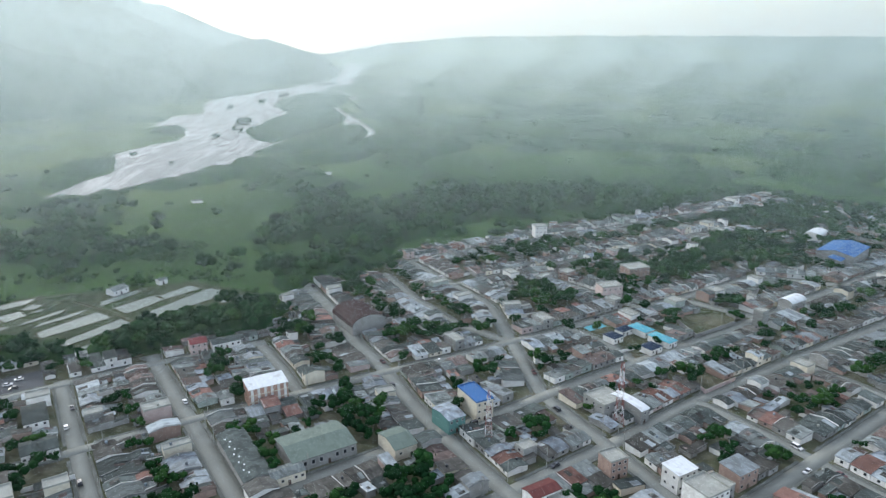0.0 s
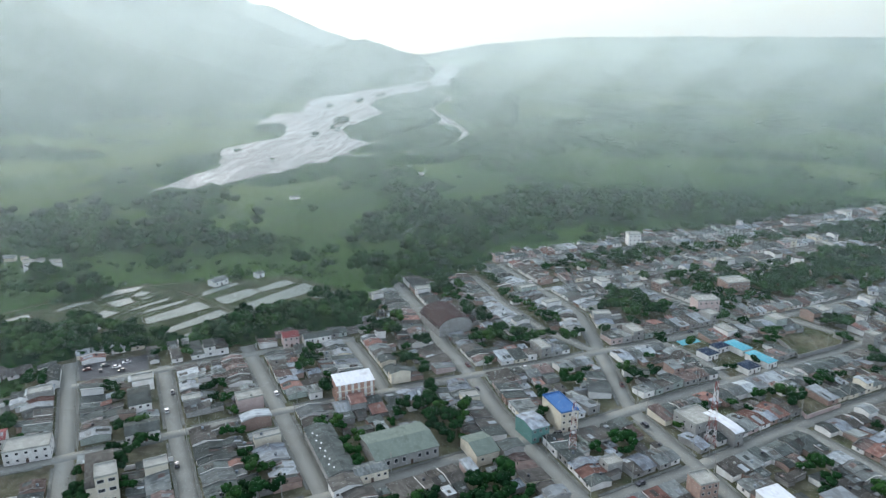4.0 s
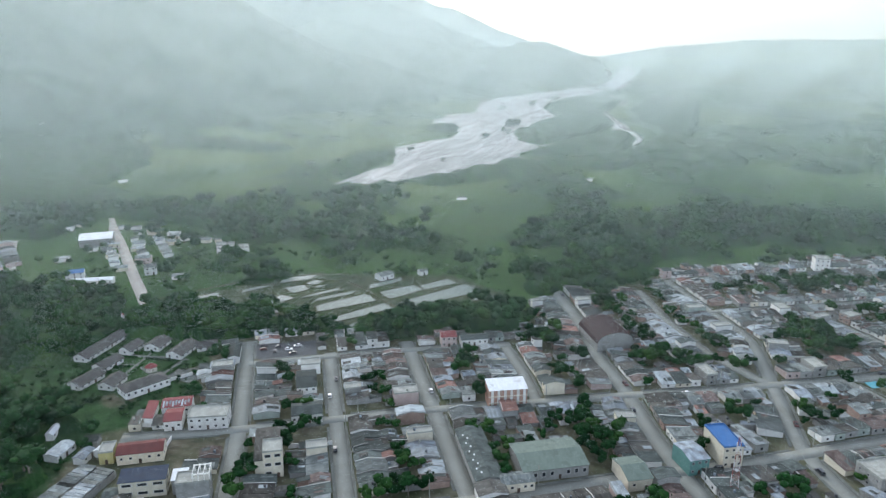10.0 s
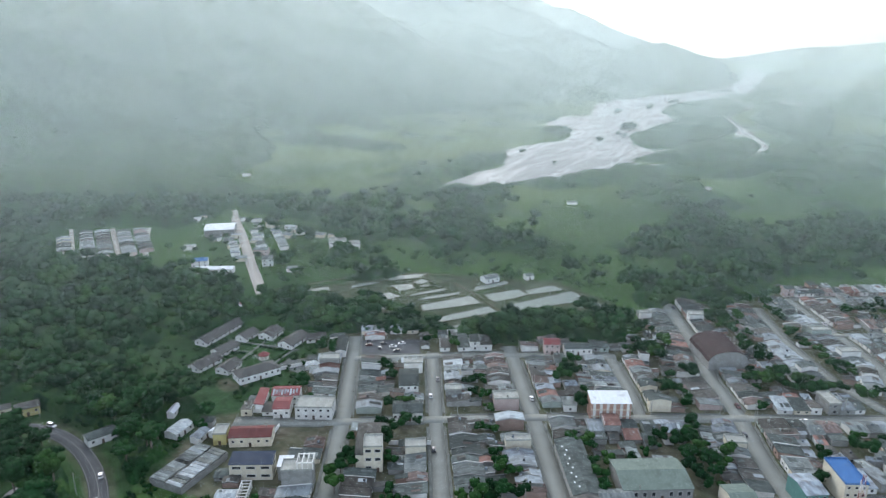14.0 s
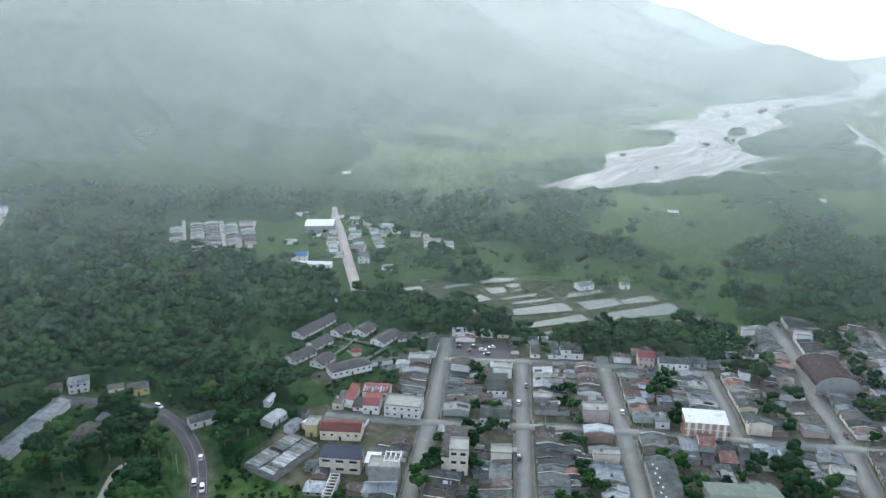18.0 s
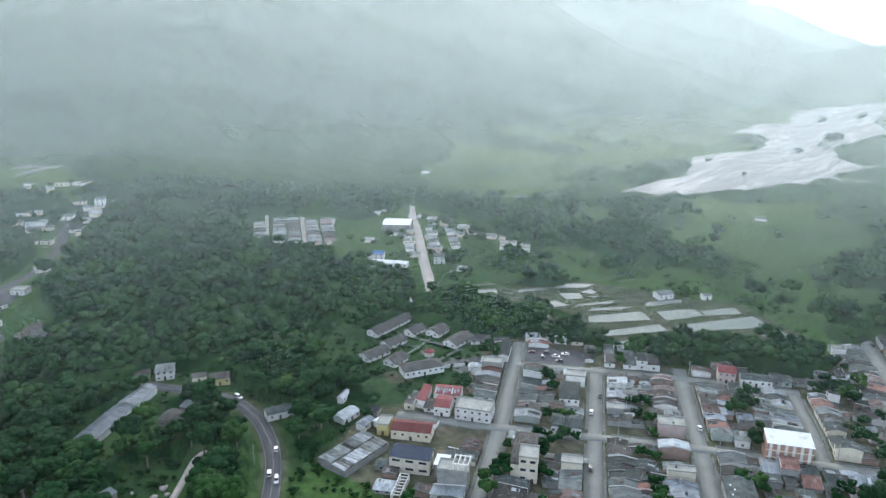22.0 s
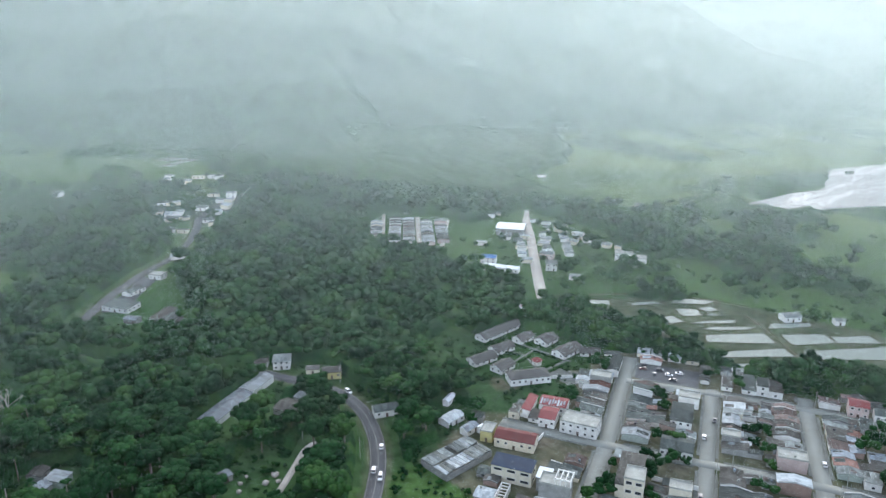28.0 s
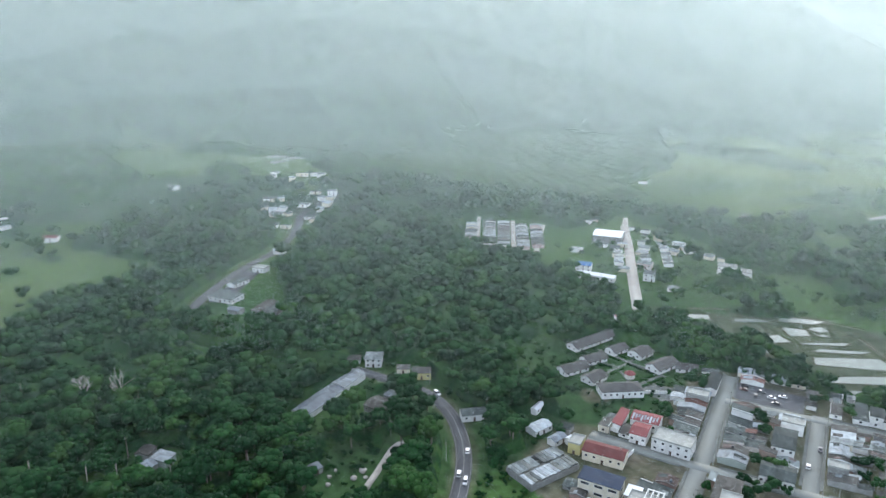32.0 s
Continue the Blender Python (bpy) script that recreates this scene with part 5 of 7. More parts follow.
def hedge(line, height_=1.1, width=1.0):
    """A clipped hedge: an uneven rounded ridge of leaves."""
    V, F = [], []
    (ax, ay), (bx, by) = line
    L = math.hypot(bx - ax, by - ay)
    ux, uy = (bx - ax) / L, (by - ay) / L
    n = int(L / 0.8) + 2
    prof = [(-0.5, 0), (-0.52, 0.6), (-0.25, 1.0), (0.25, 1.02), (0.52, 0.6), (0.5, 0)]
    for k in range(n):
        s = L * k / (n - 1)
        for a, b in prof:
            o, zz = a * width * rnd.uniform(0.8, 1.2), b * height_ * rnd.uniform(0.8, 1.2)
            V.append((ax + ux * s - uy * o, ay + uy * s + ux * o, zz - 0.05))
    for k in range(n - 1):
        for q in range(5):
            F.append((k * 6 + q, k * 6 + q + 1, k * 6 + q + 7, k * 6 + q + 6))
    F += [tuple(range(6)), tuple(range(6 * n - 1, 6 * n - 7, -1))]
    tagged(new("hedge", mesh_py("hedge", V, F, M["leaf"])), "low dark green hedge in the school garden", "hedge", "hedges of the school garden")


for line in ([(-298, 271.8), (-281, 275.2)], [(-276, 276.2), (-258.5, 280)], [(-270.5, 259.5), (-272.5, 270)], [(-257, 262), (-258.5, 279)], [(-251.5, 262), (-253.5, 281)], [(-290, 259), (-277, 266)], [(-281.5, 286), (-277.5, 283)], [(-298, 277.5), (-282, 281)]):
    hedge(line)
tagged(new("water", mesh_py("court", [(83, 377, 0.09), (94, 384, 0.09), (91, 390, 0.09), (80, 383, 0.09)], [(0, 1, 2, 3)], M["cyan_roof"])), "turquoise painted play court", "court", kind="structure")
TAKEN.append((87, 383, 7, 4, 1, 0, 8))

# the half-ruined hall: low walls, a broken roof of pale slabs
def ruined_hall(cx, cy, ang, w, d):
    g = box_geo(-w / 2, w / 2, -d / 2, -d / 2 + 0.3, -0.5, 2.8), box_geo(-w / 2, w / 2, d / 2 - 0.3, d / 2, -0.5, 3.2), box_geo(-w / 2, -w / 2 + 0.3, -d / 2 + 0.3, d / 2 - 0.3, -0.5, 3.0), box_geo(w / 2 - 0.3, w / 2, -d / 2 + 0.3, d / 2 - 0.3, -0.5, 3.0)
    names = ("front_wall", "rear_wall", "side_wall", "side_wall")
    root = new("ruined_hall", None)
    root.matrix_world = pose(cx, cy, 0, 0, 0, ang)
    tagged(root, "derelict hall with a broken roof of pale concrete slabs", "hall")
    for nm, geo in zip(names, g):
        part(nm, mesh_py(nm, *geo, W_GREY), root)
    part("floor", mesh_py("floor", *box_geo(-w / 2 + 0.3, w / 2 - 0.3, -d / 2 + 0.3, d / 2 - 0.3, -0.3, 0.12), M["concrete"]), root)
    nx, ny = 13, 2
    mats = [R_PALE, R_PALE, R_ZINC, M["pavement"]]
    for i in range(nx):
        for j in range(ny):
            if rnd.random() < 0.12:
                continue
            a, b = w / nx * rnd.uniform(0.86, 0.97), d / ny * rnd.uniform(0.86, 0.98)
            geo = box_geo(-a / 2, a / 2, -b / 2, b / 2, 0, 0.16)
            part("roof_slab", mesh_py("roof_slab", *geo, rnd.choice(mats)), root, Matrix.LocRotScale(((i + 0.5) / nx * w - w / 2, (j + 0.5) / ny * d - d / 2, 3.25 + 0.25 * (j % 2) + rnd.uniform(-0.08, 0.12)), Euler((rnd.uniform(-0.05, 0.05), rnd.uniform(-0.04, 0.04), 0)), None))
    take(cx, cy, w, d, ang)


ruined_hall(-216, 173, 96, 27, 16)


def open_frame(cx, cy, ang, w, d, z0, z1, nx, name, label):
    """Bare concrete columns with beams and cross pieces over them."""
    root = new(name, None)
    root.matrix_world = pose(cx, cy, z0, 0, 0, ang)
    tagged(root, label, "structure")
    h = z1 - z0
    col = mesh_py("column", *box_geo(-0.18, 0.18, -0.18, 0.18, 0, h), W_WHITE)
    for i in range(nx):
        for y in (-d / 2, d / 2):
            part("column", col, root, Matrix.Translation((i / (nx - 1) * w - w / 2, y, 0)))
        part("crossbeam", mesh_py("crossbeam", *box_geo(-0.16, 0.16, -d / 2 - 0.2, d / 2 + 0.2, h + 0.32, h + 0.6), W_WHITE), root, Matrix.Translation((i / (nx - 1) * w - w / 2, 0, 0)))
    for y in (-d / 2, d / 2):
        part("beam", mesh_py("beam", *box_geo(-w / 2 - 0.3, w / 2 + 0.3, y - 0.18, y + 0.18, h, h + 0.32), W_WHITE), root)


open_frame(-168, 188.5, 32, 6.0, 6.2, 10.25, 12.6, 4, "rooftop_frame", "bare white concrete frame on the roof of the unfinished building")
open_frame(-184, 170, 122, 14, 3.6, 0, 3.0, 8, "pergola", "long white concrete frame of columns and beams, unroofed")
take(-184, 170, 15, 5, 122)
for cx, cy, ang, w, d, roof, lab in ((-243, 191, 98, 11, 6.5, R_ZINC, "white hut with a pale tin roof"), (-231, 192, 102, 8, 4.5, R_SLATE, "hut with a blue-grey tin roof"), (-258, 201, 116, 8, 3, M["white_roof"], "lean-to with a white tin roof"),
                                     (-227, 197, 100, 4, 3.5, M["white_roof"], "small lean-to with a white roof")):
    house(cx, cy, ang, w, d, 3.0, 'gable', roof, W_WHITE, 1, 0.8, lab, "hut", "hut", sides=(0,))
# houses along the road in the trees
house(-315.8, 109, 123, 30, 9.5, 3.2, 'gable', R_SLATE, W_WHITE, 1, 1.1, "very long low shed with a blue-grey sheet roof among trees", "shed", "shed", sides=(3,), wins=5)
house(-329.5, 130, 123, 19, 9.5, 3.7, 'gable', R_ZINC, W_WHITE, 1, 1.2, "low shed with a pale zinc roof joining a longer one", "shed", "shed", sides=(3,), wins=3)
house(-345, 152, 60, 9, 9, 5.2, 'hip', R_PALE, W_WHITE, 2, 1.4, "white two-storey house with a pale grey roof and wide eaves", sides=(0, 1), wins=3, over=0.9)
house(-352, 143, 60, 7, 6, 3.4, 'gable', R_BROWN, W_GREY, 1, 0.9, "low grey house with a brown roof", sides=(0,))
house(-318, 168, 62, 10, 7, 4.2, 'gable', R_BROWN, M["yellow_wall"], 1, 1.2, "yellow roadside house with a brown roof", sides=(0, 1), wins=3)
house(-328, 162, 60, 7, 5, 3.2, 'gable', R_BROWN, W_CREAM, 1, 0.9, "small roadside house with a brown roof", sides=(0,))
house(-297, 134, 26, 12, 11, 3.4, 'gable', R_BROWN, W_GREY, 1, 1.2, "low house with a wide brown sheet roof", sides=(0,))
house(-303, 143, 26, 6, 5, 3.2, 'shed', R_ZINC, W_GREY, 1, 0.5, "shed with a pale zinc roof", "shed", "shed", sides=(0,))
house(-268, 170, 72, 12, 6.5, 3.6, 'gable', R_FIBRE, W_WHITE, 1, 1.1, "white house with a grey roof at the bend of the road", sides=(0, 1))
house(-300, 33, 134, 7, 7.5, 3.6, 'shed', R_ZINC, W_GREEN, 1, 0.6, "green hut with a pale zinc roof in the forest", "hut", "hut", sides=(0,))
house(-297, 25.5, 124, 7, 6, 3.4, 'gable', R_SLATE, W_GREY, 1, 0.8, "hut with a dark blue-grey roof in the forest", "hut", "hut", sides=(0,))
house(-309, 27, 140, 7, 6, 3.4, 'gable', R_BROWN, W_GREY, 1, 0.9, "hut with a brown roof in the forest", "hut", "hut", sides=(0,))
house(-352, -8, 120, 6, 5, 3.2, 'gable', R_ZINC, W_GREY, 1, 0.8, "hut with a pale roof among trees", "hut", "hut", sides=(0,))
house(-262, 88, 100, 5, 4, 2.8, 'shed', R_SLATE, W_GREY, 1, 0.4, "little shed with a blue-grey roof in a clearing", "shed", "shed", sides=(0,))
# the yard on the hill road: white walls, dark roofs, a paved forecourt
strip("pavement", [(-484, 96), (-541, 137)], 13, 0.09, M["asphalt"], "dark paved forecourt beside the hill road", "pavement", follow=True)
house(-487, 103.2, 36.9, 20, 13, 3.4, 'shed', R_FIBRE, W_WHITE, 1, 0.5, "long white building with a dark low roof beside the hill road", "workshop", "building", sides=(0, 1), wins=5)
house(-513, 118, 121, 15, 7, 3.0, 'gable', R_FIBRE, W_WHITE, 1, 1.0, "white shed with a dark grey roof on the hill road", "shed", "shed", sides=(0,))
house(-536, 141, 40, 10, 8, 3.3, 'flat', M["concrete"], W_WHITE, 1, label="white flat-roofed house on the hill road", sides=(0, 1), wins=3)
house(-459, 103, 40, 9, 6, 3.0, 'gable', R_SLATE, W_GREY, 1, 0.8, "hut with a blue-grey tin roof among trees", "hut", "hut", sides=(0,))
house(-442, 120, 131, 22, 9.5, 3.2, 'gable', R_FIBRE, W_GREY, 1, 1.0, "long low shed with a dark sheet roof in a clearing", "shed", "shed", sides=(0, 1), wins=4)
house(-455.5, 121, 131, 20, 8, 2.9, 'gable', R_BROWN, W_GREY, 1, 0.8, "long low shed with a dark brown roof in a clearing", "shed", "shed", sides=(0,), wins=4)
house(-431, 134, 131, 9, 9, 3.4, 'hip', R_PALE, W_WHITE, 1, 1.3, "white house with a pale hipped roof beside dark sheds", sides=(0, 1), wins=2)


def foundation(cx, cy, ang, w, d, nx, ny):
    """Low bare walls of houses under construction, room by room."""
    z = ground_z(cx, cy)
    root = new("foundation", None)
    root.matrix_world = pose(cx, cy, z, 0, 0, ang)
    tagged(root, "pale unfinished low walls of houses on the grassy hill", "foundation", "foundations on the hill")
    for i in range(nx + 1):
        u = i / nx * w - w / 2
        part("wall", mesh_py("wall", *box_geo(u - 0.35, u + 0.35, -d / 2, d / 2, -3.0, 0.9), W_GREY), root)
    for j in range(ny + 1):
        v = j / ny * d - d / 2
        for i in range(nx):
            if (i + j) % 4 != 3:
                a, b = i / nx * w - w / 2 + 0.36, (i + 1) / nx * w - w / 2 - 0.36
                part("wall", mesh_py("wall", *box_geo(a, b, v - 0.35, v + 0.35, -3.0, 0.8), W_GREY), root)
    take(cx, cy, w, d, ang)


foundation(-843, 241, 122, 36, 22, 5, 3)
foundation(-812, 249, 120, 44, 11, 6, 1)
# hamlet at the end of the gravel road
house(-472, 436, 40, 25, 22, 6.0, 'gable', M["white_roof"], W_GREY, 1, 1.8, "warehouse with a big white roof", "warehouse", "warehouse", sides=(0,), wins=4)
house(-356, 452, 38, 14, 10, 7.0, 'flat', M["concrete"], W_WHITE, 2, label="white two-storey block on the meadow", name="building", category="building", sides=(0, 1), wins=5)
house(-345, 460, 38, 8, 9, 4.0, 'flat', M["concrete"], W_WHITE, 1, label="white flat-roofed house on the meadow", sides=(0,))
house(-396, 357, 32, 28, 7, 3.6, 'gable', M["white_roof"], W_WHITE, 1, 0.9, "long white building with a pale blue-white roof", "classroom_block", "building", sides=(0,), wins=8)
house(-418, 363, 42, 12, 9, 5.0, 'gable', M["blue_roof"], W_WHITE, 2, 1.2, "white house with a blue roof", sides=(0,), wins=3)
house(-398, 408, 30, 11, 8, 4.6, 'gable', R_PALE, W_PINK, 1, 1.2, "pale pink house with a grey roof", sides=(0,), wins=4)
house(-212, 440, 60, 11, 8, 3.6, 'gable', R_PALE, W_WHITE, 1, 1.2, "white farmhouse by the ponds with a grey roof", sides=(0,))
house(-190, 458, 50, 6, 5, 3.4, 'gable', R_PALE, W_WHITE, 1, 0.9, "small white hut by the ponds", "hut", "hut", sides=(0,))

ROOF_PICK = [R_FIBRE] * 9 + [R_PALE] * 5 + [R_BROWN] * 6 + [R_ZINC] * 3 + [R_RUST] * 2 + [R_CLAY] + [R_SLATE]
WALL_PICK = [W_WHITE] * 9 + [W_CREAM] * 2 + [W_GREY] * 4 + [W_BRICK] * 2 + [W_PINK] + [W_GREEN]
ROOF_WORD = {R_FIBRE: "dark weathered grey", R_PALE: "pale grey", R_BROWN: "brown-grey", R_ZINC: "light zinc", R_RUST: "rusty zinc", R_CLAY: "clay red", R_SLATE: "slate blue"}
WALL_WORD = {W_WHITE: "white", W_CREAM: "cream", W_GREY: "grey rendered", W_BRICK: "bare brick", W_PINK: "pale pink", W_GREEN: "pale green"}


SPECS = []


def plain_house(cx, cy, ang, w, d, group="houses of the town", detail=True, white=False, joined=False, eave=None, style=None, cover=None, back=False):
    two = rnd.random() < (0.02 if back else 0.08)
    roof, wall = cover or rnd.choice(ROOF_PICK), rnd.choice([W_GREY, W_GREY, W_BRICK, W_WHITE] if back else WALL_PICK)
    if white:
        wall = rnd.choice([W_WHITE, W_WHITE, W_CREAM])
        roof = rnd.choice([R_FIBRE, R_PALE, R_ZINC, R_PALE])
    kind = style or rnd.choice(['gable', 'shed', 'shed', 'shed_back'])
    h = eave or (rnd.uniform(1.9, 2.5) if back else rnd.uniform(2.3, 2.9))
    if two:
        h = rnd.uniform(5.0, 6.0)
        if rnd.random() < 0.5:
            kind = 'flat'
    word = "flat concrete" if kind == 'flat' else ROOF_WORD[roof]
    return house(cx, cy, ang, w, d, h, kind, M["concrete"] if kind == 'flat' else roof, wall, 2 if two else 1, None,
                 "%s %s house with a %s roof" % (WALL_WORD[wall], "two-storey" if two else "low", word), group=group, sides=(0,) if detail else (), wins=None if detail else 2, door=detail, joined=joined)


SEG = np.array([(ax, ay, bx - ax, by - ay, wd / 2) for wd, l in list(STREETS.values()) + [(7.2, HIGHWAY)] for (ax, ay), (bx, by) in zip(l[:-1], l[1:])])
NINE = np.array([(a, b) for a in (-0.5, 0, 0.5) for b in (-0.5, 0, 0.5)])


def off_roads(cx, cy, w, d, ang, gap=0.6):
    c, s = math.cos(radians(ang)), math.sin(radians(ang))
    near = SEG[(np.abs(SEG[:, 0] + SEG[:, 2] / 2 - cx) < np.abs(SEG[:, 2]) / 2 + 30) & (np.abs(SEG[:, 1] + SEG[:, 3] / 2 - cy) < np.abs(SEG[:, 3]) / 2 + 30)]
    if not len(near):
        return True
    xs = (cx + NINE[:, 0] * w * c - NINE[:, 1] * d * s)[:, None]
    ys = (cy + NINE[:, 0] * w * s + NINE[:, 1] * d * c)[:, None]
    t = np.clip(((xs - near[:, 0]) * near[:, 2] + (ys - near[:, 1]) * near[:, 3]) / (near[:, 2] ** 2 + near[:, 3] ** 2), 0, 1)
    return bool((np.hypot(xs - near[:, 0] - t * near[:, 2], ys - near[:, 1] - t * near[:, 3]) > near[:, 4] + gap).all())


OPEN_LOTS = [PLAZA, [(143, 413), (177, 407), (166, 385), (140, 369), (136, 390)], [(-202, 205), (-207, 216), (-187, 227), (-177, 214)], [(84, 342), (128, 366), (118, 385), (78, 374)],
             [(121, 317), (138, 325), (142, 317), (123, 305)], [(-155, 269), (-138, 279), (-131, 269), (-149, 261)], [(-164, 242), (-150, 248), (-140, 237), (-157, 229)],
             [(-158, 212), (-142, 219), (-131, 206), (-146, 199)], [(32, 307), (40, 314), (41, 297), (33, 293)]]


def buildable(cx, cy):
    return pt_in(cx, cy, TOWN) and not any(pt_in(cx, cy, p) for p in OPEN_LOTS)


count = 0
for key, (wd, line) in STREETS.items():
    for (ax, ay), (bx, by) in zip(line[:-1], line[1:]):
        L = math.hypot(bx - ax, by - ay)
        th = math.degrees(math.atan2(by - ay, bx - ax))
        ux, uy = (bx - ax) / L, (by - ay) / L
        for side in (1, -1):
            s = rnd.uniform(0, 2)
            run = 0
            while s < L - 3:
                if run == 0:
                    run = rnd.randint(2, 5)
                    depth, eave = rnd.uniform(7.5, 12), rnd.uniform(2.3, 2.8)
                    style = rnd.choice(['gable', 'gable', 'gable', 'shed', 'shed_back'])
                    cover = rnd.choice(ROOF_PICK)
                run -= 1
                if rnd.random() < 0.35:
                    cover = rnd.choice(ROOF_PICK)
                eave = min(3.1, max(2.2, eave + rnd.uniform(-0.3, 0.3)))
                w, d = rnd.uniform(4.4, 8.0), depth + rnd.uniform(-1.6, 1.2)
                off = wd / 2 + 2.0 + rnd.uniform(0, 0.7) + d / 2
                cx = ax + ux * (s + w / 2) - side * uy * off
                cy = ay + uy * (s + w / 2) + side * ux * off
                ang = th if side > 0 else th + 180
                if buildable(cx, cy) and rnd.random() < 0.94 and off_roads(cx, cy, w, d, ang) and footprint_free(cx, cy, w, d, ang, -0.05):
                    SPECS.append((cx, cy, ang, w, d, True, eave + rnd.uniform(-0.08, 0.08), style, cover if rnd.random() < 0.6 else None))
                    take(cx, cy, w, d, ang)
                    count += 1
                    # a rear wing, lower and narrower
                    w2, d2 = w * rnd.uniform(0.4, 0.95), rnd.uniform(3.5, 8)
                    k = off + d / 2 + d2 / 2 + 0.05
                    sh = rnd.uniform(-1, 1) * (w - w2) / 2
                    x2 = ax + ux * (s + w / 2 + sh) - side * uy * k
                    y2 = ay + uy * (s + w / 2 + sh) + side * ux * k
                    if rnd.random() < 0.75 and off_roads(x2, y2, w2, d2, ang) and footprint_free(x2, y2, w2, d2, ang, -0.05):
                        SPECS.append((x2, y2, ang, w2, d2, False, None, None, None))
                        take(x2, y2, w2, d2, ang)
                    s += w + rnd.choice([0.1, 0.1, 0.2, 0.8])
                else:
                    s += 1.6
# back lots
TREE_SPOTS = []
u0 = radians(32)
for iu in range(-80, 160):
    for iv in range(0, 175):
        u, v = iu * 5.6 + rnd.uniform(-1.2, 1.2), iv * 5.6 + rnd.uniform(-1.2, 1.2)
        x, y = u * math.cos(u0) - v * math.sin(u0), u * math.sin(u0) + v * math.cos(u0)
        if math.hypot(x, y) < 150 or not buildable(x, y):
            continue
        ang = 32 + rnd.choice([0, 90, 180, 270])
        w, d = rnd.uniform(3.2, 7.5), rnd.uniform(3.5, 8)
        green = float(value_noise(np.array([x]), np.array([y]), 28, 61, 2)[0]) > 0.545
        if not green and rnd.random() < 0.6 and off_roads(x, y, w, d, ang, 1.0) and footprint_free(x, y, w, d, ang, 0.0):
            SPECS.append((x, y, ang, w, d, False, None, None, None))
            take(x, y, w, d, ang)
            count += 1
        elif not (-236 < x < -176 and 160 < y < 228) and footprint_free(x, y, 2.0, 2.0, 0) and off_roads(x, y, 2, 2, 0, 0.8) and (green or rnd.random() < 0.6):
            TREE_SPOTS.append((x, y))
# the streets nearest the old centre as houses of their own, the rest of the town joined
SPECS.sort(key=lambda q: math.hypot(q[0] + 60, q[1] - 225))
for i, (cx, cy, ang, w, d, front, eave, style, cover) in enumerate(SPECS):
    if i < 185:
        plain_house(cx, cy, ang, w, d, detail=front, eave=eave, style=style, cover=cover, back=not front)
    else:
        plain_house(cx, cy, ang, w, d, joined="town", eave=eave, style=style, cover=cover, back=not front)
# rows of houses outside the grid
ROWS = [([(-238, 322), (-208, 341)], 32 + 0, 7, 8), 
        ([(-448, 452), (-400, 412)], 0, 6, 7), ([(-432, 462), (-388, 424)], 0, 6, 7), ([(-438, 416), (-410, 392)], 0, 6, 7),
        ([(-741, 203), (-764, 224)], 0, 7, 7), ([(-742, 232), (-746, 266)], 0, 7, 7), ([(-672, 188), (-662, 213)], 0, 8, 9), ([(-640, 172), (-633, 190)], 0, 8, 9), ([(-698, 246), (-684, 272)], 0, 8, 7), ([(-700, 190), (-692, 216)], 0, 7, 6)]
SPOTS = [(-579, 449), (-546, 443), (-538, 457), (-522, 462), (-466, 610), (-420, 647), (-389, 558), (-560, 551), (-609, 450), (-588, 471), (-474, 482), (-447, 474), (-429, 478), (-410, 470), (-391, 470), (-379, 475),
         (-642, 641), (-151, 814), (-136, 835), (-244, 696), (-633, 219), (-677, 252), (-658, 202), (-486, 54), (-575, 168), (-400, 135)]
HAMLET = [(-478, 486), (-485, 479), (-460, 469), (-447, 465), (-438, 474), (-422, 470), (-447, 451), (-434, 442), (-425, 431), (-425, 439), (-433, 462), (-374, 389), (-349, 388), (-463, 429), (-446, 420), (-451, 433), (-429, 409), (-400, 388), (-459, 419), (-477, 441), (-544, 442), (-527, 444), (-534, 458), (-521, 452), (-515, 458), (-569, 443), (-602, 446), (-575, 477), (-460, 390), (-390, 390), (-414, 456), (-407, 457)]
HILL = [(-698, 244), (-687, 258), (-680, 272), (-681, 244), (-665, 244), (-656, 233), (-642, 218), (-671, 222), (-681, 184), (-671, 191), (-672, 201), (-662, 207), (-655, 199), (-660, 191), (-638, 181), (-631, 191), (-741, 212), (-738, 232), (-748, 247), (-740, 266)]
FARM = [(-1144, 47), (-876, -29), (-870, -15), (-828, 32), (-814, 45), (-757, 116), (-754, -34), (-734, -33), (-914, -18), (-903, 6), (-854, 27), (-842, 36)]
for x, y in SPOTS + FARM:
    plain_house(x, y, math.degrees(math.atan2(y, x)) + 90 + rnd.uniform(-30, 30), rnd.uniform(6, 11), rnd.uniform(5.5, 8), white=True, joined="hamlets")
for x, y in HAMLET:
    w, d = rnd.uniform(6, 10), rnd.uniform(5.5, 7.5)
    th = rnd.choice([38, 128, 218]) + rnd.uniform(-12, 12)
    if footprint_free(x, y, w, d, th, 0.2):
        plain_house(x, y, th, w, d, group="houses of the hamlet", white=True)
for x, y in HILL:
    w, d = rnd.uniform(8, 13), rnd.uniform(6, 8)
    th = rnd.choice([55, 145, 55]) + rnd.uniform(-12, 12)
    if footprint_free(x, y, w, d, th, 0.2):
        plain_house(x, y, th, w, d, group="houses on the hill", white=True)
house(-693, 2, 70, 12, 7, 3.2, 'gable', M["red_roof"], W_WHITE, 1, 1.4, "lone farmhouse with a bright red roof on the slope", "farmhouse", "house", sides=(0,))
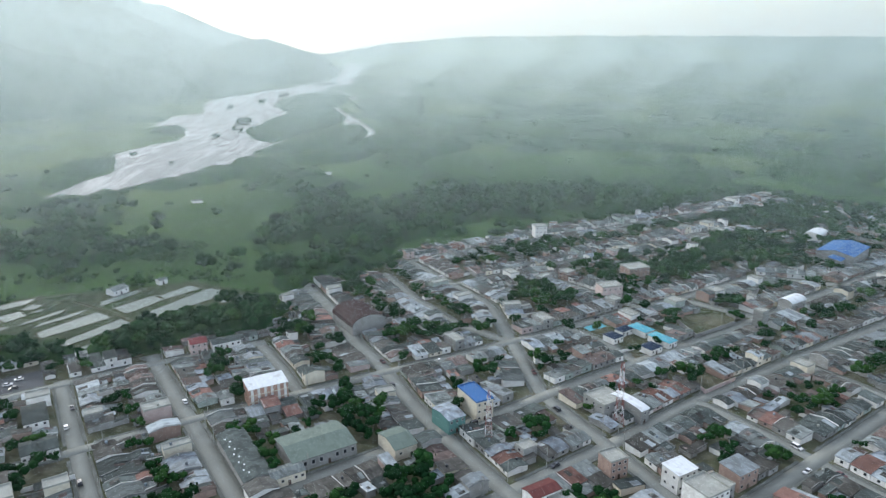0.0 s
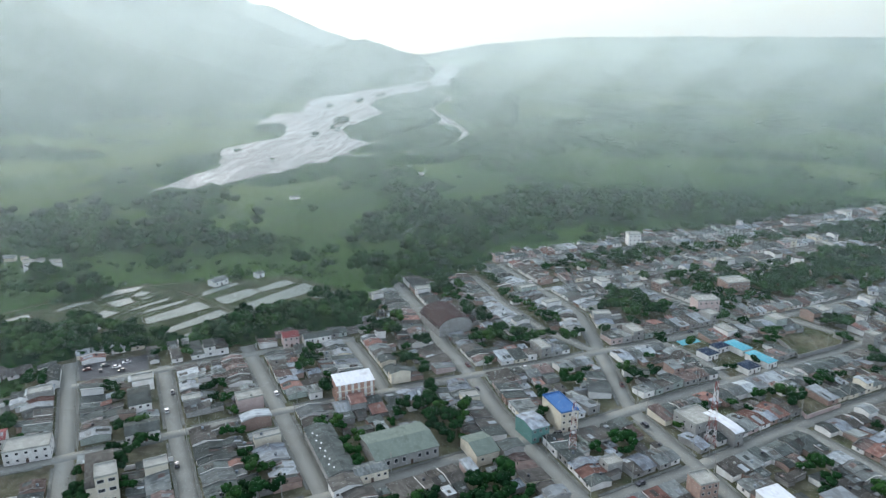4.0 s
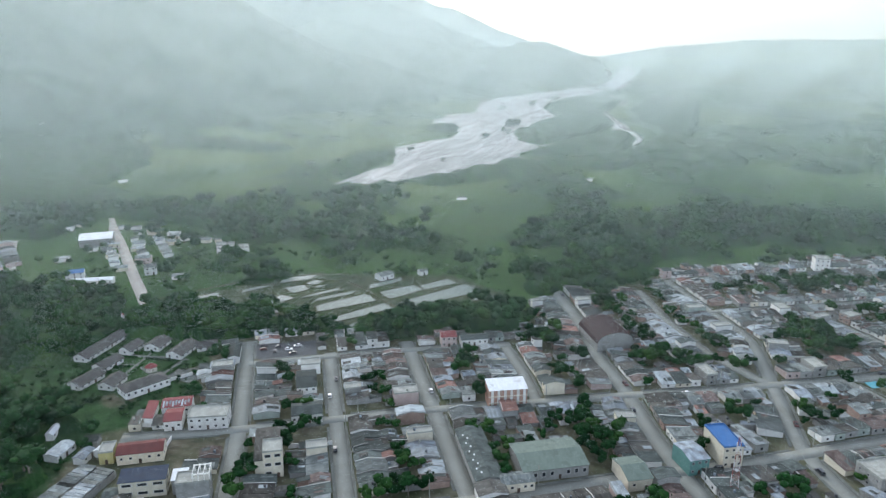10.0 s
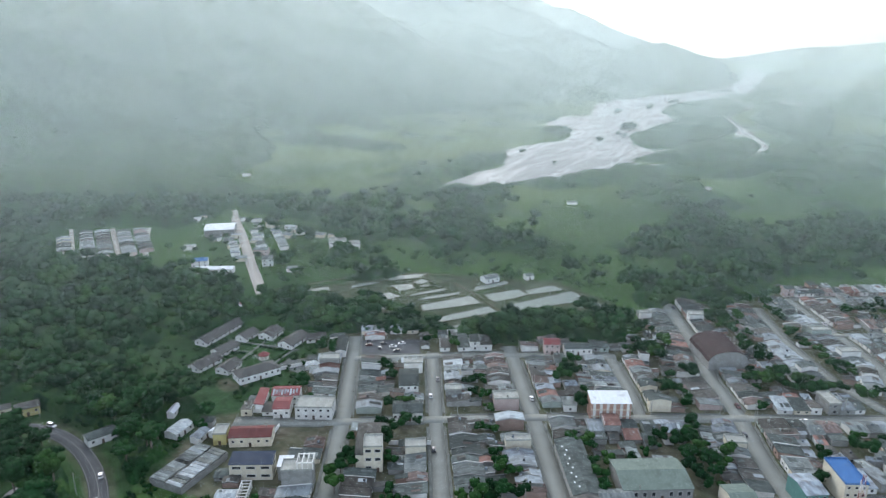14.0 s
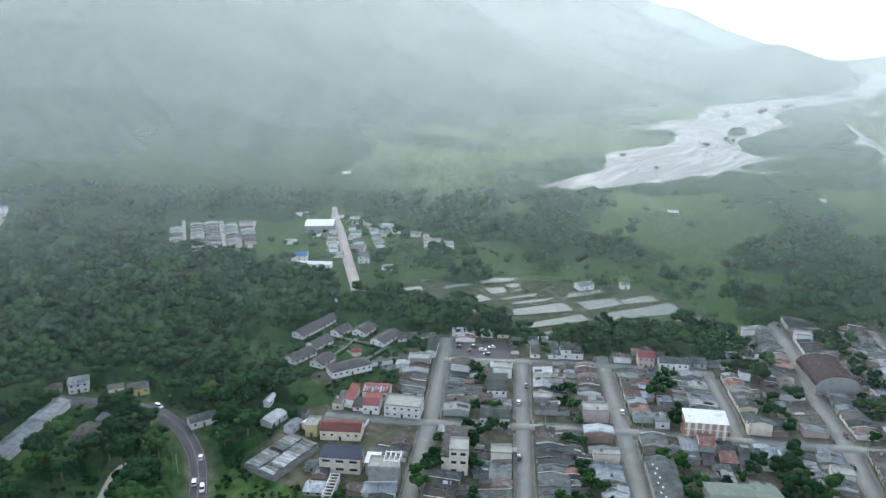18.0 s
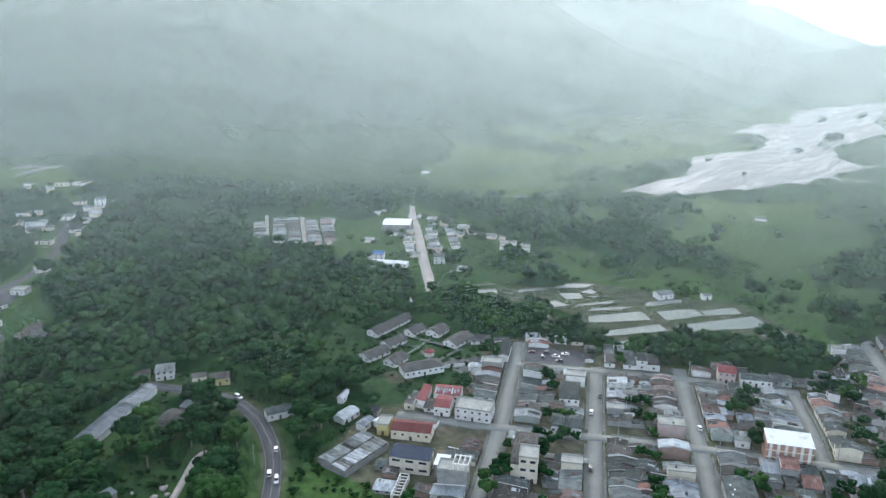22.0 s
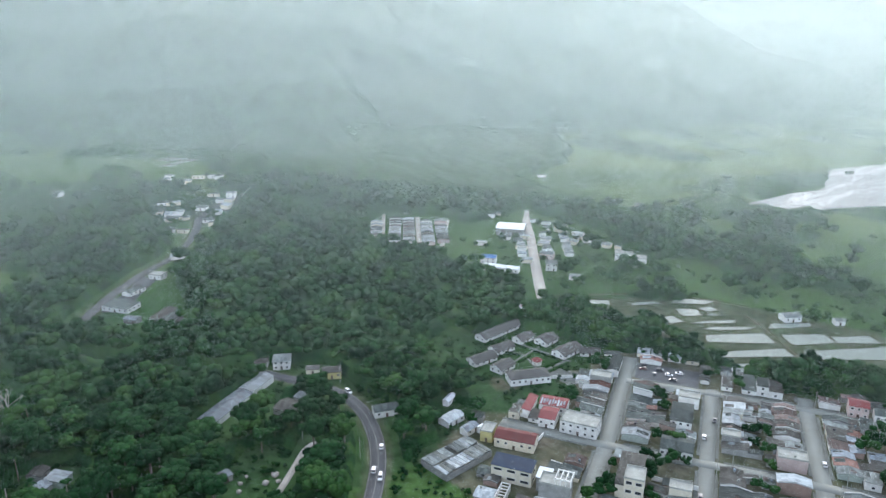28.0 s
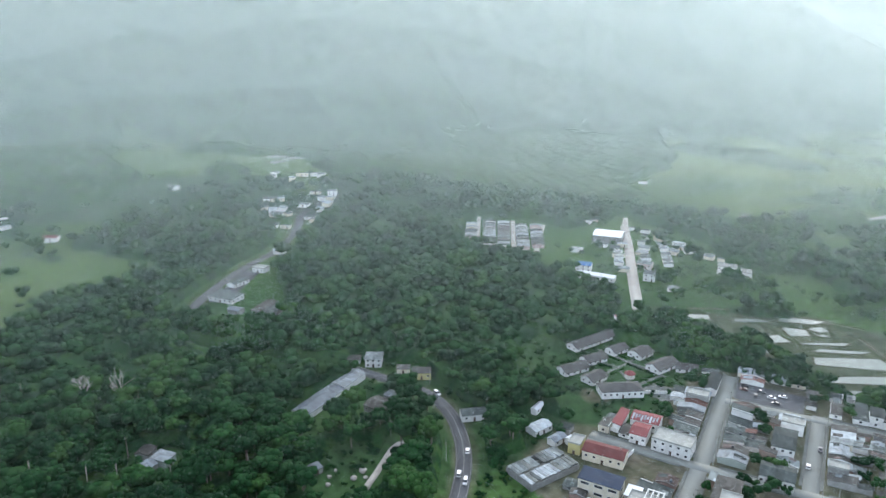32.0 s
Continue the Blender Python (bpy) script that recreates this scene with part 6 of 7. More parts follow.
for (a, b), turn, w, d in ROWS:
    L = math.hypot(b[0] - a[0], b[1] - a[1])
    th = math.degrees(math.atan2(b[1] - a[1], b[0] - a[0]))
    s = 0
    while s + w < L + 1:
        ww = w * rnd.uniform(0.8, 1.15)
        x, y = a[0] + (b[0] - a[0]) * (s + ww / 2) / L, a[1] + (b[1] - a[1]) * (s + ww / 2) / L
        facing = th if (math.sin(radians(th)) * -x - math.cos(radians(th)) * -y) > 0 else th + 180
        if footprint_free(x, y, ww, d, th, -0.05):
            plain_house(x, y, facing, ww, d, white=True, joined="hamlets")
        s += ww + rnd.uniform(0.3, 2.2)

# the estate: five rows of small alike houses in two double rows and a single one
for a, b, depth, fill in (((-524, 323), (-568, 352), 10, 0.7), ((-508, 333), (-564, 370), 10.5, 0.94), ((-495, 339.5), (-560, 382.5), 10.5, 1.0), ((-485, 353), (-543, 391), 10.5, 0.95), ((-483, 367), (-537, 403), 10.5, 0.92)):
    L = math.hypot(b[0] - a[0], b[1] - a[1])
    th = math.degrees(math.atan2(b[1] - a[1], b[0] - a[0]))
    s = 0
    while s + 6 < L + 1:
        ww = rnd.uniform(6.2, 7.4)
        x, y = a[0] + (b[0] - a[0]) * (s + ww / 2) / L, a[1] + (b[1] - a[1]) * (s + ww / 2) / L
        if rnd.random() < fill:
            roof, wall = rnd.choice([R_PALE, R_PALE, R_FIBRE, R_FIBRE, R_ZINC, R_BROWN]), rnd.choice([W_WHITE, W_WHITE, W_CREAM, W_PINK])
            house(x, y, th + 180, ww, depth, rnd.uniform(2.5, 2.9), 'gable', roof, wall, 1, 1.0, "small %s estate house with a %s roof" % (WALL_WORD[wall], ROOF_WORD[roof]), group="houses of the estate", sides=(0,))
        s += ww + 0.15
for line in ([(-512, 322), (-582, 368)], [(-486, 344), (-560, 393)], [(-470, 356), (-500, 378), (-536, 412)]):
    strip("road", line, 4.5, 0.12, M["dirt_road"], "narrow pale street between the rows of the estate", follow=True)

for key, lab in (("town", "many low houses of the town with grey roofs and pale walls"), ("hamlets", "small white houses with grey roofs in outlying hamlets")):
    V, F, I, mats = BATCH[key]
    ob = new("houses", mesh_py("houses", V, F, mats, I))
    ob.matrix_world = pose(0, 0, 0, 0, 0, 32)
    tagged(ob, lab, "houses", kind="stuff")



# ---- trees ----
ICO_V = np.array([(0, 0, 1), (0.894, 0, 0.447), (0.276, 0.851, 0.447), (-0.724, 0.526, 0.447), (-0.724, -0.526, 0.447), (0.276, -0.851, 0.447),
                  (0.724, 0.526, -0.447), (-0.276, 0.851, -0.447), (-0.894, 0, -0.447), (-0.276, -0.851, -0.447), (0.724, -0.526, -0.447), (0, 0, -1)])
ICO_F = np.array([(0, 1, 2), (0, 2, 3), (0, 3, 4), (0, 4, 5), (0, 5, 1), (1, 6, 2), (2, 7, 3), (3, 8, 4), (4, 9, 5), (5, 10, 1),
                  (6, 7, 2), (7, 8, 3), (8, 9, 4), (9, 10, 5), (10, 6, 1), (11, 7, 6), (11, 8, 7), (11, 9, 8), (11, 10, 9), (11, 6, 10)])


def finer(v, f):
    """Each triangle split in four, the new corners pushed out to the sphere."""
    v, out, mid = [tuple(p) for p in v], [], {}

    def half(a, b):
        k = (min(a, b), max(a, b))
        if k not in mid:
            p = np.array(v[a]) + np.array(v[b])
            v.append(tuple(p / np.linalg.norm(p)))
            mid[k] = len(v) - 1
        return mid[k]
    for a, b, c in f:
        d, e, g = half(a, b), half(b, c), half(c, a)
        out += [(a, d, g), (d, b, e), (g, e, c), (d, e, g)]
    return np.array(v), np.array(out)


BALL_V, BALL_F = finer(ICO_V, ICO_F)


def crown(seed, blobs, leaves, leaf, flat=0.75, round_=False):
    """A crown of radius about 1, its centre at the origin: uneven clumps with leafy sprays standing off them."""
    g = np.random.RandomState(seed)
    V, F = [], []
    cs, rs = [], []
    for i in range(blobs):
        a, q = g.uniform(0, 2 * np.pi), np.sqrt(g.uniform(0.05, 1)) * 0.72
        c = np.array([q * np.cos(a), q * np.sin(a), (g.uniform(-0.3, 0.2) + 0.5 * (1 - q * q)) * flat])
        if i == 0:
            c = np.array([0, 0, 0.05])
        cs.append(c)
        rs.append((0.62 if i == 0 else g.uniform(0.2, 0.36)) if blobs > 7 else g.uniform(0.34, 0.52) if blobs > 2 else g.uniform(0.55, 0.75))
    n = 0
    for c, r in zip(cs, rs):
        bv, bf = (BALL_V, BALL_F) if round_ and r > 0.5 else (ICO_V, ICO_F)
        v = bv * r * 0.9 * (1 + g.uniform(-0.16, 0.16, (len(bv), 1))) * np.array([1, 1, flat]) + c
        V.append(v)
        F.append(bf + n)
        n += len(bv)
    for _ in range(leaves):
        k = g.randint(blobs)
        d = g.normal(size=3)
        d[2] = abs(d[2]) * 0.9 - 0.25
        d /= np.linalg.norm(d)
        p = cs[k] + d * rs[k] * g.uniform(0.82, 1.12) * np.array([1, 1, flat])
        nrm = d + g.normal(size=3) * 0.25
        nrm /= np.linalg.norm(nrm)
        t = np.cross(nrm, g.normal(size=3))
        t /= np.linalg.norm(t) + 1e-9
        b = np.cross(nrm, t)
        s1, s2 = leaf * g.uniform(0.6, 1.3), leaf * g.uniform(0.45, 1.0)
        V.append(np.array([p - t * s1, p - b * s2, p + t * s1 + nrm * s1 * 0.2, p + b * s2]))
        F.append(np.array([(0, 1, 2), (0, 2, 3)]) + n)
        n += 4
    return np.concatenate(V), np.concatenate(F)


def trunk(seed, height_, radius, limbs=3):
    g = np.random.RandomState(seed)
    V, F, n = [], [], 0
    rods = [((0, 0, -0.6), (g.uniform(-0.2, 0.2), g.uniform(-0.2, 0.2), height_), radius, radius * 0.6)]
    for i in range(limbs):
        a = 2 * np.pi * (i + g.uniform(0, 0.5)) / limbs
        rods.append(((rods[0][1][0] * 0.7, rods[0][1][1] * 0.7, height_ * 0.72), (np.cos(a) * height_ * 0.38, np.sin(a) * height_ * 0.38, height_ * 1.18), radius * 0.5, radius * 0.22))
    for p, q, r0, r1 in rods:
        a = np.linspace(0, 2 * np.pi, 6)[:-1]
        ring = np.stack([np.cos(a), np.sin(a), 0 * a], 1)
        V.append(np.concatenate([np.array(p) + ring * r0, np.array(q) + ring * r1]))
        for i in range(5):
            j = (i + 1) % 5
            F += [(n + i, n + j, n + 5 + j), (n + i, n + 5 + j, n + 5 + i)]
        n += 10
    return np.concatenate(V), np.array(F)


NEAR = [crown(100 + i, 16 + i % 6, 130, 0.07, 0.6 + 0.09 * (i % 4), True) for i in range(10)]
MID = [crown(200 + i, 6, 36, 0.14, 0.75) for i in range(8)]
FAR = [crown(300 + i, 3, 0, 0.42, 0.45) for i in range(8)]

# places of all trees: a jittered grid that widens with distance
spots = []
def scatter(r0, r1, step, tier, amin=-46, amax=100):
    n = int(2 * r1 / step) + 1
    gx, gy = np.meshgrid(np.arange(n) * step - r1, np.arange(n) * step - r1)
    gx = gx + rng.uniform(-0.48, 0.48, gx.shape) * step
    gy = gy + rng.uniform(-0.48, 0.48, gy.shape) * step
    r = np.hypot(gx, gy)
    a = np.degrees(np.arctan2(-gx, gy))
    keep = (r >= r0) & (r < r1) & (a > amin) & (a < amax)
    x, y = gx[keep], gy[keep]
    d = wood_density(x, y)
    k = rng.uniform(0, 1, x.shape) < d
    return np.stack([x[k], y[k]], 1)


near_xy, mid_xy = scatter(90, 340, 6.4, 0), scatter(340, 760, 7.4, 1)
loose = inside(mid_xy[:, 0], mid_xy[:, 1], CLEARINGS[0]) | inside(mid_xy[:, 0], mid_xy[:, 1], CLEARINGS[1])
mid_xy = mid_xy[[not k or (footprint_free(x, y, 7, 7, 0) and seg_dist(x, y, FAR_ROAD) > 9) for (x, y), k in zip(mid_xy, loose)]]
far_xy = scatter(760, 1500, 13.0, 2)
far_xy = far_xy[(rng.uniform(0, 1, len(far_xy)) < 0.5) & (height(far_xy[:, 0], far_xy[:, 1]) < 40)]
print("trees", len(near_xy), len(mid_xy), len(far_xy), "town", len(TREE_SPOTS), "houses", count)


def stand(name, xy, kinds, size, label, lift=0.9, jitter=0.35):
    """Many trees as one mesh."""
    g = np.random.RandomState(len(xy))
    V, F, T, n = [], [], [], 0
    zs = height(xy[:, 0], xy[:, 1])
    for (x, y), z in zip(xy, zs):
        v, f = kinds[g.randint(len(kinds))]
        s = size * g.uniform(1 - jitter, 1 + jitter)
        a = g.uniform(0, 2 * np.pi)
        c, sn = np.cos(a), np.sin(a)
        w = np.empty_like(v)
        w[:, 0], w[:, 1] = (v[:, 0] * c - v[:, 1] * sn) * s + x, (v[:, 0] * sn + v[:, 1] * c) * s + y
        w[:, 2] = v[:, 2] * s * g.uniform(0.8, 1.25) + z + s * lift * g.uniform(0.8, 1.3)
        V.append(w)
        F.append(f + n)
        T.append(np.full(len(v), g.uniform(0, 1)))
        n += len(v)
    ob = new(name, mesh_np(name, np.concatenate(V), np.concatenate(F), M["leaf"], np.concatenate(T)))
    ob.data.polygons.foreach_set("use_smooth", np.ones(len(ob.data.polygons), bool))
    return tagged(ob, label, "trees", kind="stuff")


def canopy():
    """The closed roof of leaves of all woods: a domed cell for each crown, sinking to the soil at the edges."""
    R = np.exp(np.arange(math.log(110), math.log(2600), 0.0085))
    A = np.radians(np.arange(-46, 100, 0.27))
    r, a = np.meshgrid(R, A, indexing='ij')
    x, y = -r * np.sin(a), r * np.cos(a)
    d = wood_density(x, y)
    for k in range(2):                   # soften the edges
        d[1:-1, 1:-1] = (d[1:-1, 1:-1] * 2 + d[:-2, 1:-1] + d[2:, 1:-1] + d[1:-1, :-2] + d[1:-1, 2:]) / 6
    cell = np.where(r < 760, 7.0, 11.0)
    cx, cy = np.floor(x / cell), np.floor(y / cell)
    best, own = np.full(x.shape, 9.0), np.zeros(x.shape)
    for i in (-1, 0, 1):
        for j in (-1, 0, 1):
            ix, iy = (cx + i).astype(np.int64), (cy + j).astype(np.int64)
            q = np.hypot(cx + i + lattice(ix, iy, 5) - x / cell, cy + j + lattice(ix, iy, 6) - y / cell)
            own = np.where(q < best, lattice(ix, iy, 9), own)
            best = np.minimum(best, q)
    dome = np.clip(1 - best * best, 0, 1) * np.clip(1.3 - r / 1300, 0.12, 1)
    own_h = own * np.clip(1.3 - r / 1300, 0.1, 1)
    far = np.clip((r - 600) / 250, 0, 1)
    cover = np.clip((d - 0.12) * 2.6, 0, 1)
    z = height(x, y) - 0.8 + cover * (np.where(r < 340, 3.4, 4.6) + np.where(r < 340, 1.2, 2.2) * dome * (1 - far) + far * (1.6 + 3.8 * dome + 3 * own_h))
    k = np.arange(x.size).reshape(x.shape)
    q = np.stack([k[:-1, :-1], k[:-1, 1:], k[1:, 1:], k[1:, :-1]], -1).reshape(-1, 4)
    q = q[cover.ravel()[q].max(1) > 0.02]
    used, inv = np.unique(q, return_inverse=True)
    q = inv.reshape(-1, 4)
    F = np.concatenate([q[:, [0, 1, 2]], q[:, [0, 2, 3]]])[:, ::-1]
    V = np.stack([x.ravel(), y.ravel(), z.ravel()], 1)[used]
    ob = new("wood", mesh_np("wood", V, F, M["leaf"], own.ravel()[used]))
    ob.data.polygons.foreach_set("use_smooth", np.ones(len(ob.data.polygons), bool))
    tagged(ob, "closed green canopy of the woods over hills and plain", "trees", kind="stuff")


canopy()

BELT = [[(-252, 322), (-240, 352), (-200, 344), (-192, 350), (-165, 384), (-116, 418), (-94, 414), (-99, 382), (-142, 370), (-150, 352), (-178, 351), (-234, 333)],
        [(-318, 302), (-330, 335), (-300, 343), (-275, 346), (-262, 360), (-246, 348), (-240, 330), (-250, 314), (-290, 304)]]
bx, by = np.meshgrid(np.arange(-340, -90, 6.2), np.arange(295, 420, 6.2))
bx, by = (bx + rng.uniform(-2.4, 2.4, bx.shape)).ravel(), (by + rng.uniform(-2.4, 2.4, by.shape)).ravel()
ok = (inside(bx, by, BELT[0]) | inside(bx, by, BELT[1])) & (rng.uniform(0, 1, bx.shape) < 0.85)
belt_xy = np.array([(x, y) for x, y in zip(bx[ok], by[ok]) if footprint_free(x, y, 5, 5, 0)])
stand("tree_belt", belt_xy, NEAR, 4.6, "belt of tall dark trees between the ponds and the last houses", 1.1)

near_meshes = []
for i, (v, f) in enumerate(NEAR):
    me = mesh_np("crown", v, f, M["leaf"], np.zeros(len(v)))
    tv, tf = trunk(400 + i, 1.1, 0.06)
    near_meshes.append((me, mesh_np("trunk", tv, tf, M["bark"])))


def tree(x, y, s, label, group, tall=1.0):
    me, tm = near_meshes[rnd.randrange(len(near_meshes))]
    z = ground_z(x, y)
    t = new("tree", tm)
    t.matrix_world = Matrix.LocRotScale((x, y, z), Euler((0, 0, rnd.uniform(0, 6.28))), (s, s, s * tall))
    tagged(t, label, "tree", group)
    part("crown", me, t, Matrix.LocRotScale((0, 0, 1.15), Euler((0, 0, rnd.uniform(0, 6.28))), (1, 1, rnd.uniform(0.85, 1.15) / tall)))


# nearest wood as trees of their own, the rest as stands
order = np.argsort(np.hypot(near_xy[:, 0] + 260, near_xy[:, 1] - 110))
for i in order[:170]:
    tree(near_xy[i, 0], near_xy[i, 1], rnd.uniform(3.6, 8.2), "broad-leaved tree with a dense dark green crown in the wood", "trees of the hillside wood", rnd.uniform(1.0, 1.5))
stand("wood", near_xy[order[170:]], NEAR, 6.0, "dense dark green broad-leaved wood on the hillside", 1.1, 0.5)
stand("wood", mid_xy, MID, 6.0, "dark green woods beyond the town and on the hillside", 0.85, 0.5)
stand("wood", far_xy, FAR, 7.0, "far blue-green forest on the mountain slopes and the plain", 0.30, 0.3)
for hx, hy in HAMLET + HILL:
    for k in range(3):
        x, y = hx + rnd.uniform(-13, 13), hy + rnd.uniform(-13, 13)
        if footprint_free(x, y, 3, 3, 0) and seg_dist(x, y, FAR_ROAD) > 6 and seg_dist(x, y, HIGHWAY) > 6:
            tree(x, y, rnd.uniform(2.4, 4.2), "dark green garden tree beside a hamlet house", "garden trees of the hamlets", rnd.uniform(0.9, 1.2))
for x, y in ((-156, 190), (-157, 197), (-161, 201), (-159, 206), (-163, 196)):
    if footprint_free(x, y, 1.5, 1.5, 0):
        tree(x, y, rnd.uniform(3.4, 4.6), "dark green tree at the corner of the street", "garden trees of the town", 1.1)
town_xy = TREE_SPOTS
rnd.shuffle(town_xy)
for x, y in town_xy[:125]:
    tree(x, y, rnd.uniform(2.8, 5.6), "dark green garden tree between the houses", "garden trees of the town", rnd.uniform(0.9, 1.2))
if len(town_xy) > 125:
    stand("garden_trees", np.array(town_xy[125:]), MID, 4.2, "dark green garden trees and shrubs between houses", 0.8)


# shrubs over the meadows, at the wood's edge and on empty lots
sx, sy = rng.uniform(-420, -120, 9000), rng.uniform(0, 560, 9000)
ok = (wood_density(sx, sy) < 0.4) & ~inside(sx, sy, TOWN) & ~inside(sx, sy, POND_FIELD) & (value_noise(sx, sy, 26, 71, 3) > 0.47)
for line, w in ((HIGHWAY, 7), (FAR_ROAD, 7), (LANE, 4)):
    ok &= seg_dist(sx, sy, line) > w
shrub_xy = np.array([(x, y) for x, y in zip(sx[ok], sy[ok]) if footprint_free(x, y, 3, 3, 0)])
stand("shrubs", shrub_xy, [crown(500 + i, 4, 14, 0.2, 0.7) for i in range(5)], 1.5, "low dark green shrubs and tufts over the meadows", 0.35, 0.6)


# wooded islands in the river
def island(cx, cy, length, width, ang):
    n = 20
    c, s = math.cos(radians(ang)), math.sin(radians(ang))
    ring = []
    for i in range(n):
        a = 2 * math.pi * i / n
        k = 0.8 + 0.35 * rnd.random()
        ring.append((k * length / 2 * math.cos(a), k * width / 2 * math.sin(a) * (1 - 0.35 * math.cos(a))))
    V = [(x * c - y * s, x * s + y * c, -0.9) for x, y in ring] + [(0.85 * (x * c - y * s), 0.85 * (x * s + y * c), 0.5) for x, y in ring]
    F = [tuple(range(n, 2 * n))] + [(i, (i + 1) % n, n + (i + 1) % n, n + i) for i in range(n)]
    b = new("river_island", mesh_py("river_island", V, F, M["bank"]))
    b.matrix_world = pose(cx, cy, 0)
    tagged(b, "low wooded gravel island between river channels", "island", "islands of the river")
    pts = []
    for _ in range(int(length * width / 90)):
        a, q = rnd.uniform(0, 6.28), math.sqrt(rnd.random()) * 0.36
        x, y = q * length * math.cos(a), q * width * math.sin(a)
        pts.append((cx + x * c - y * s, cy + x * s + y * c))
    return pts


isl_xy = []
for a in ((-365, 1330, 120, 34, 100), (-352, 1225, 30, 12, 100), (-335, 1195, 26, 9, 95), (-420, 975, 26, 7, 90), (-356, 1130, 40, 10, 95), (-455, 1560, 90, 14, 95), (-420, 1700, 120, 14, 97), (-345, 905, 22, 5, 110), (-400, 1850, 110, 16, 85), (-350, 2200, 120, 18, 60)):
    isl_xy += island(*a)
stand("wood", np.array(isl_xy), MID, 4.2, "low bushes and trees on the river islands", 0.6)



# ---- smaller things ----
def car(x, y, ang, paint, label, van=False):
    L, W = (4.6, 1.8) if van else (4.1, 1.7)
    prof = [(-L / 2, 0.35), (L / 2, 0.35), (L / 2, 0.8), (L / 2 - 0.9, 0.95), (-L / 2, 0.95)]
    v = [(a, -W / 2, b) for a, b in prof] + [(a, W / 2, b) for a, b in prof]
    n = len(prof)
    f = [tuple(range(n)), tuple(range(2 * n - 1, n - 1, -1))] + [(i, n + i, n + (i + 1) % n, (i + 1) % n) for i in range(n)]
    body = new("car", mesh_py("body", v, f, paint))
    body.matrix_world = pose(x, y, ground_z(x, y) + 0.12, 0, 0, ang)
    tagged(body, label, "car", "cars in the streets")
    h = 1.85 if van else 1.48
    x0, x1, x2, x3 = (-L / 2 + 0.05, -L / 2 + 0.2, L / 2 - 1.7, L / 2 - 1.0) if van else (-L / 2 + 0.25, -L / 2 + 0.8, L / 2 - 2.0, L / 2 - 1.1)
    k = W / 2 - 0.06
    cv = [(x0, -k, 0.95), (x3, -k, 0.95), (x3, k, 0.95), (x0, k, 0.95), (x1, -k * 0.85, h - 0.04), (x2, -k * 0.85, h - 0.04), (x2, k * 0.85, h - 0.04), (x1, k * 0.85, h - 0.04)]
    part("window", mesh_py("cabin_glass", cv, [(0, 1, 5, 4), (1, 2, 6, 5), (2, 3, 7, 6), (3, 0, 4, 7)], M["glass"]), body)
    part("roof", mesh_py("car_roof", *box_geo(x1 - 0.05, x2 + 0.05, -k * 0.87, k * 0.87, h - 0.04, h), paint), body)
    a = [2 * math.pi * i / 10 for i in range(10)]
    wv = [(0.31 * math.cos(t), -0.1, 0.31 * math.sin(t)) for t in a] + [(0.31 * math.cos(t), 0.1, 0.31 * math.sin(t)) for t in a]
    wm = mesh_py("wheel", wv, [tuple(range(10)), tuple(range(19, 9, -1))] + [(i, 10 + i, 10 + (i + 1) % 10, (i + 1) % 10) for i in range(10)], M["tyre"])
    for sx in (-1, 1):
        for sy in (-1, 1):
            part("wheel", wm, body, Matrix.Translation((sx * L * 0.31, sy * (W / 2 - 0.08), 0.3)))
    return body


PAINTS = [("car_white", "white car"), ("car_white", "white car"), ("car_dark", "dark car"), ("car_dark", "dark car"), ("car_red", "red car")]
# the highway, the paved yard and the streets
for x, y, a in ((-244, 152.5, 145), (-231, 140.5, 143), (-225, 140, -38), (-297, 166, 5), (-312, 158.5, 30)):
    p, lab = PAINTS[0]
    car(x, y, a, M[p], "white car driving on the asphalt road", rnd.random() < 0.4)
for i in range(9):
    p, lab = rnd.choice(PAINTS)
    f = rnd.uniform(0.1, 0.9)
    g = rnd.uniform(0.15, 0.85)
    x, y = -220 + 27 * f - 12 * g, 297 + 17 * f + 15 * g
    if footprint_free(x, y, 4.5, 2.2, 32 + 90):
        car(x, y, 32 + rnd.choice([0, 90, 180]), M[p], lab + " parked on the dark paved yard")
        take(x, y, 5.5, 3, 32)
for key in ("S1", "S2", "S3", "S5", "C2", "C3", "C4", "S6", "C5", "S8"):
    wd, line = STREETS[key]
    for _ in range(3):
        i = rnd.randrange(len(line) - 1)
        (ax, ay), (bx, by) = line[i], line[i + 1]
        f = rnd.uniform(0.15, 0.85)
        L = math.hypot(bx - ax, by - ay)
        sd = rnd.choice([-1, 1]) * (wd / 2 - 1.25)
        x, y = ax + (bx - ax) * f - (by - ay) / L * sd, ay + (by - ay) * f + (bx - ax) / L * sd
        others = [l for k2, (w2, l) in STREETS.items() if k2 != key]
        if math.hypot(x, y) > 195 and all(float(seg_dist(np.array([x]), np.array([y]), l)[0]) > 6 for l in others) and footprint_free(x, y, 4.5, 2, math.degrees(math.atan2(by - ay, bx - ax))):
            p, lab = rnd.choice(PAINTS)
            car(x, y, math.degrees(math.atan2(by - ay, bx - ax)) + rnd.choice([0, 180]), M[p], lab + " parked beside the concrete street", rnd.random() < 0.3)
            take(x, y, 6, 3, 0)


def rod_geo(p, q, r):
    p, q = Vector(p), Vector(q)
    d = (q - p).normalized()
    a = d.orthogonal().normalized()
    b = d.cross(a)
    ring = [a * r, b * r, -a * r, -b * r]
    v = [tuple(p + o) for o in ring] + [tuple(q + o) for o in ring]
    return v, [(i, (i + 1) % 4, 4 + (i + 1) % 4, 4 + i) for i in range(4)]


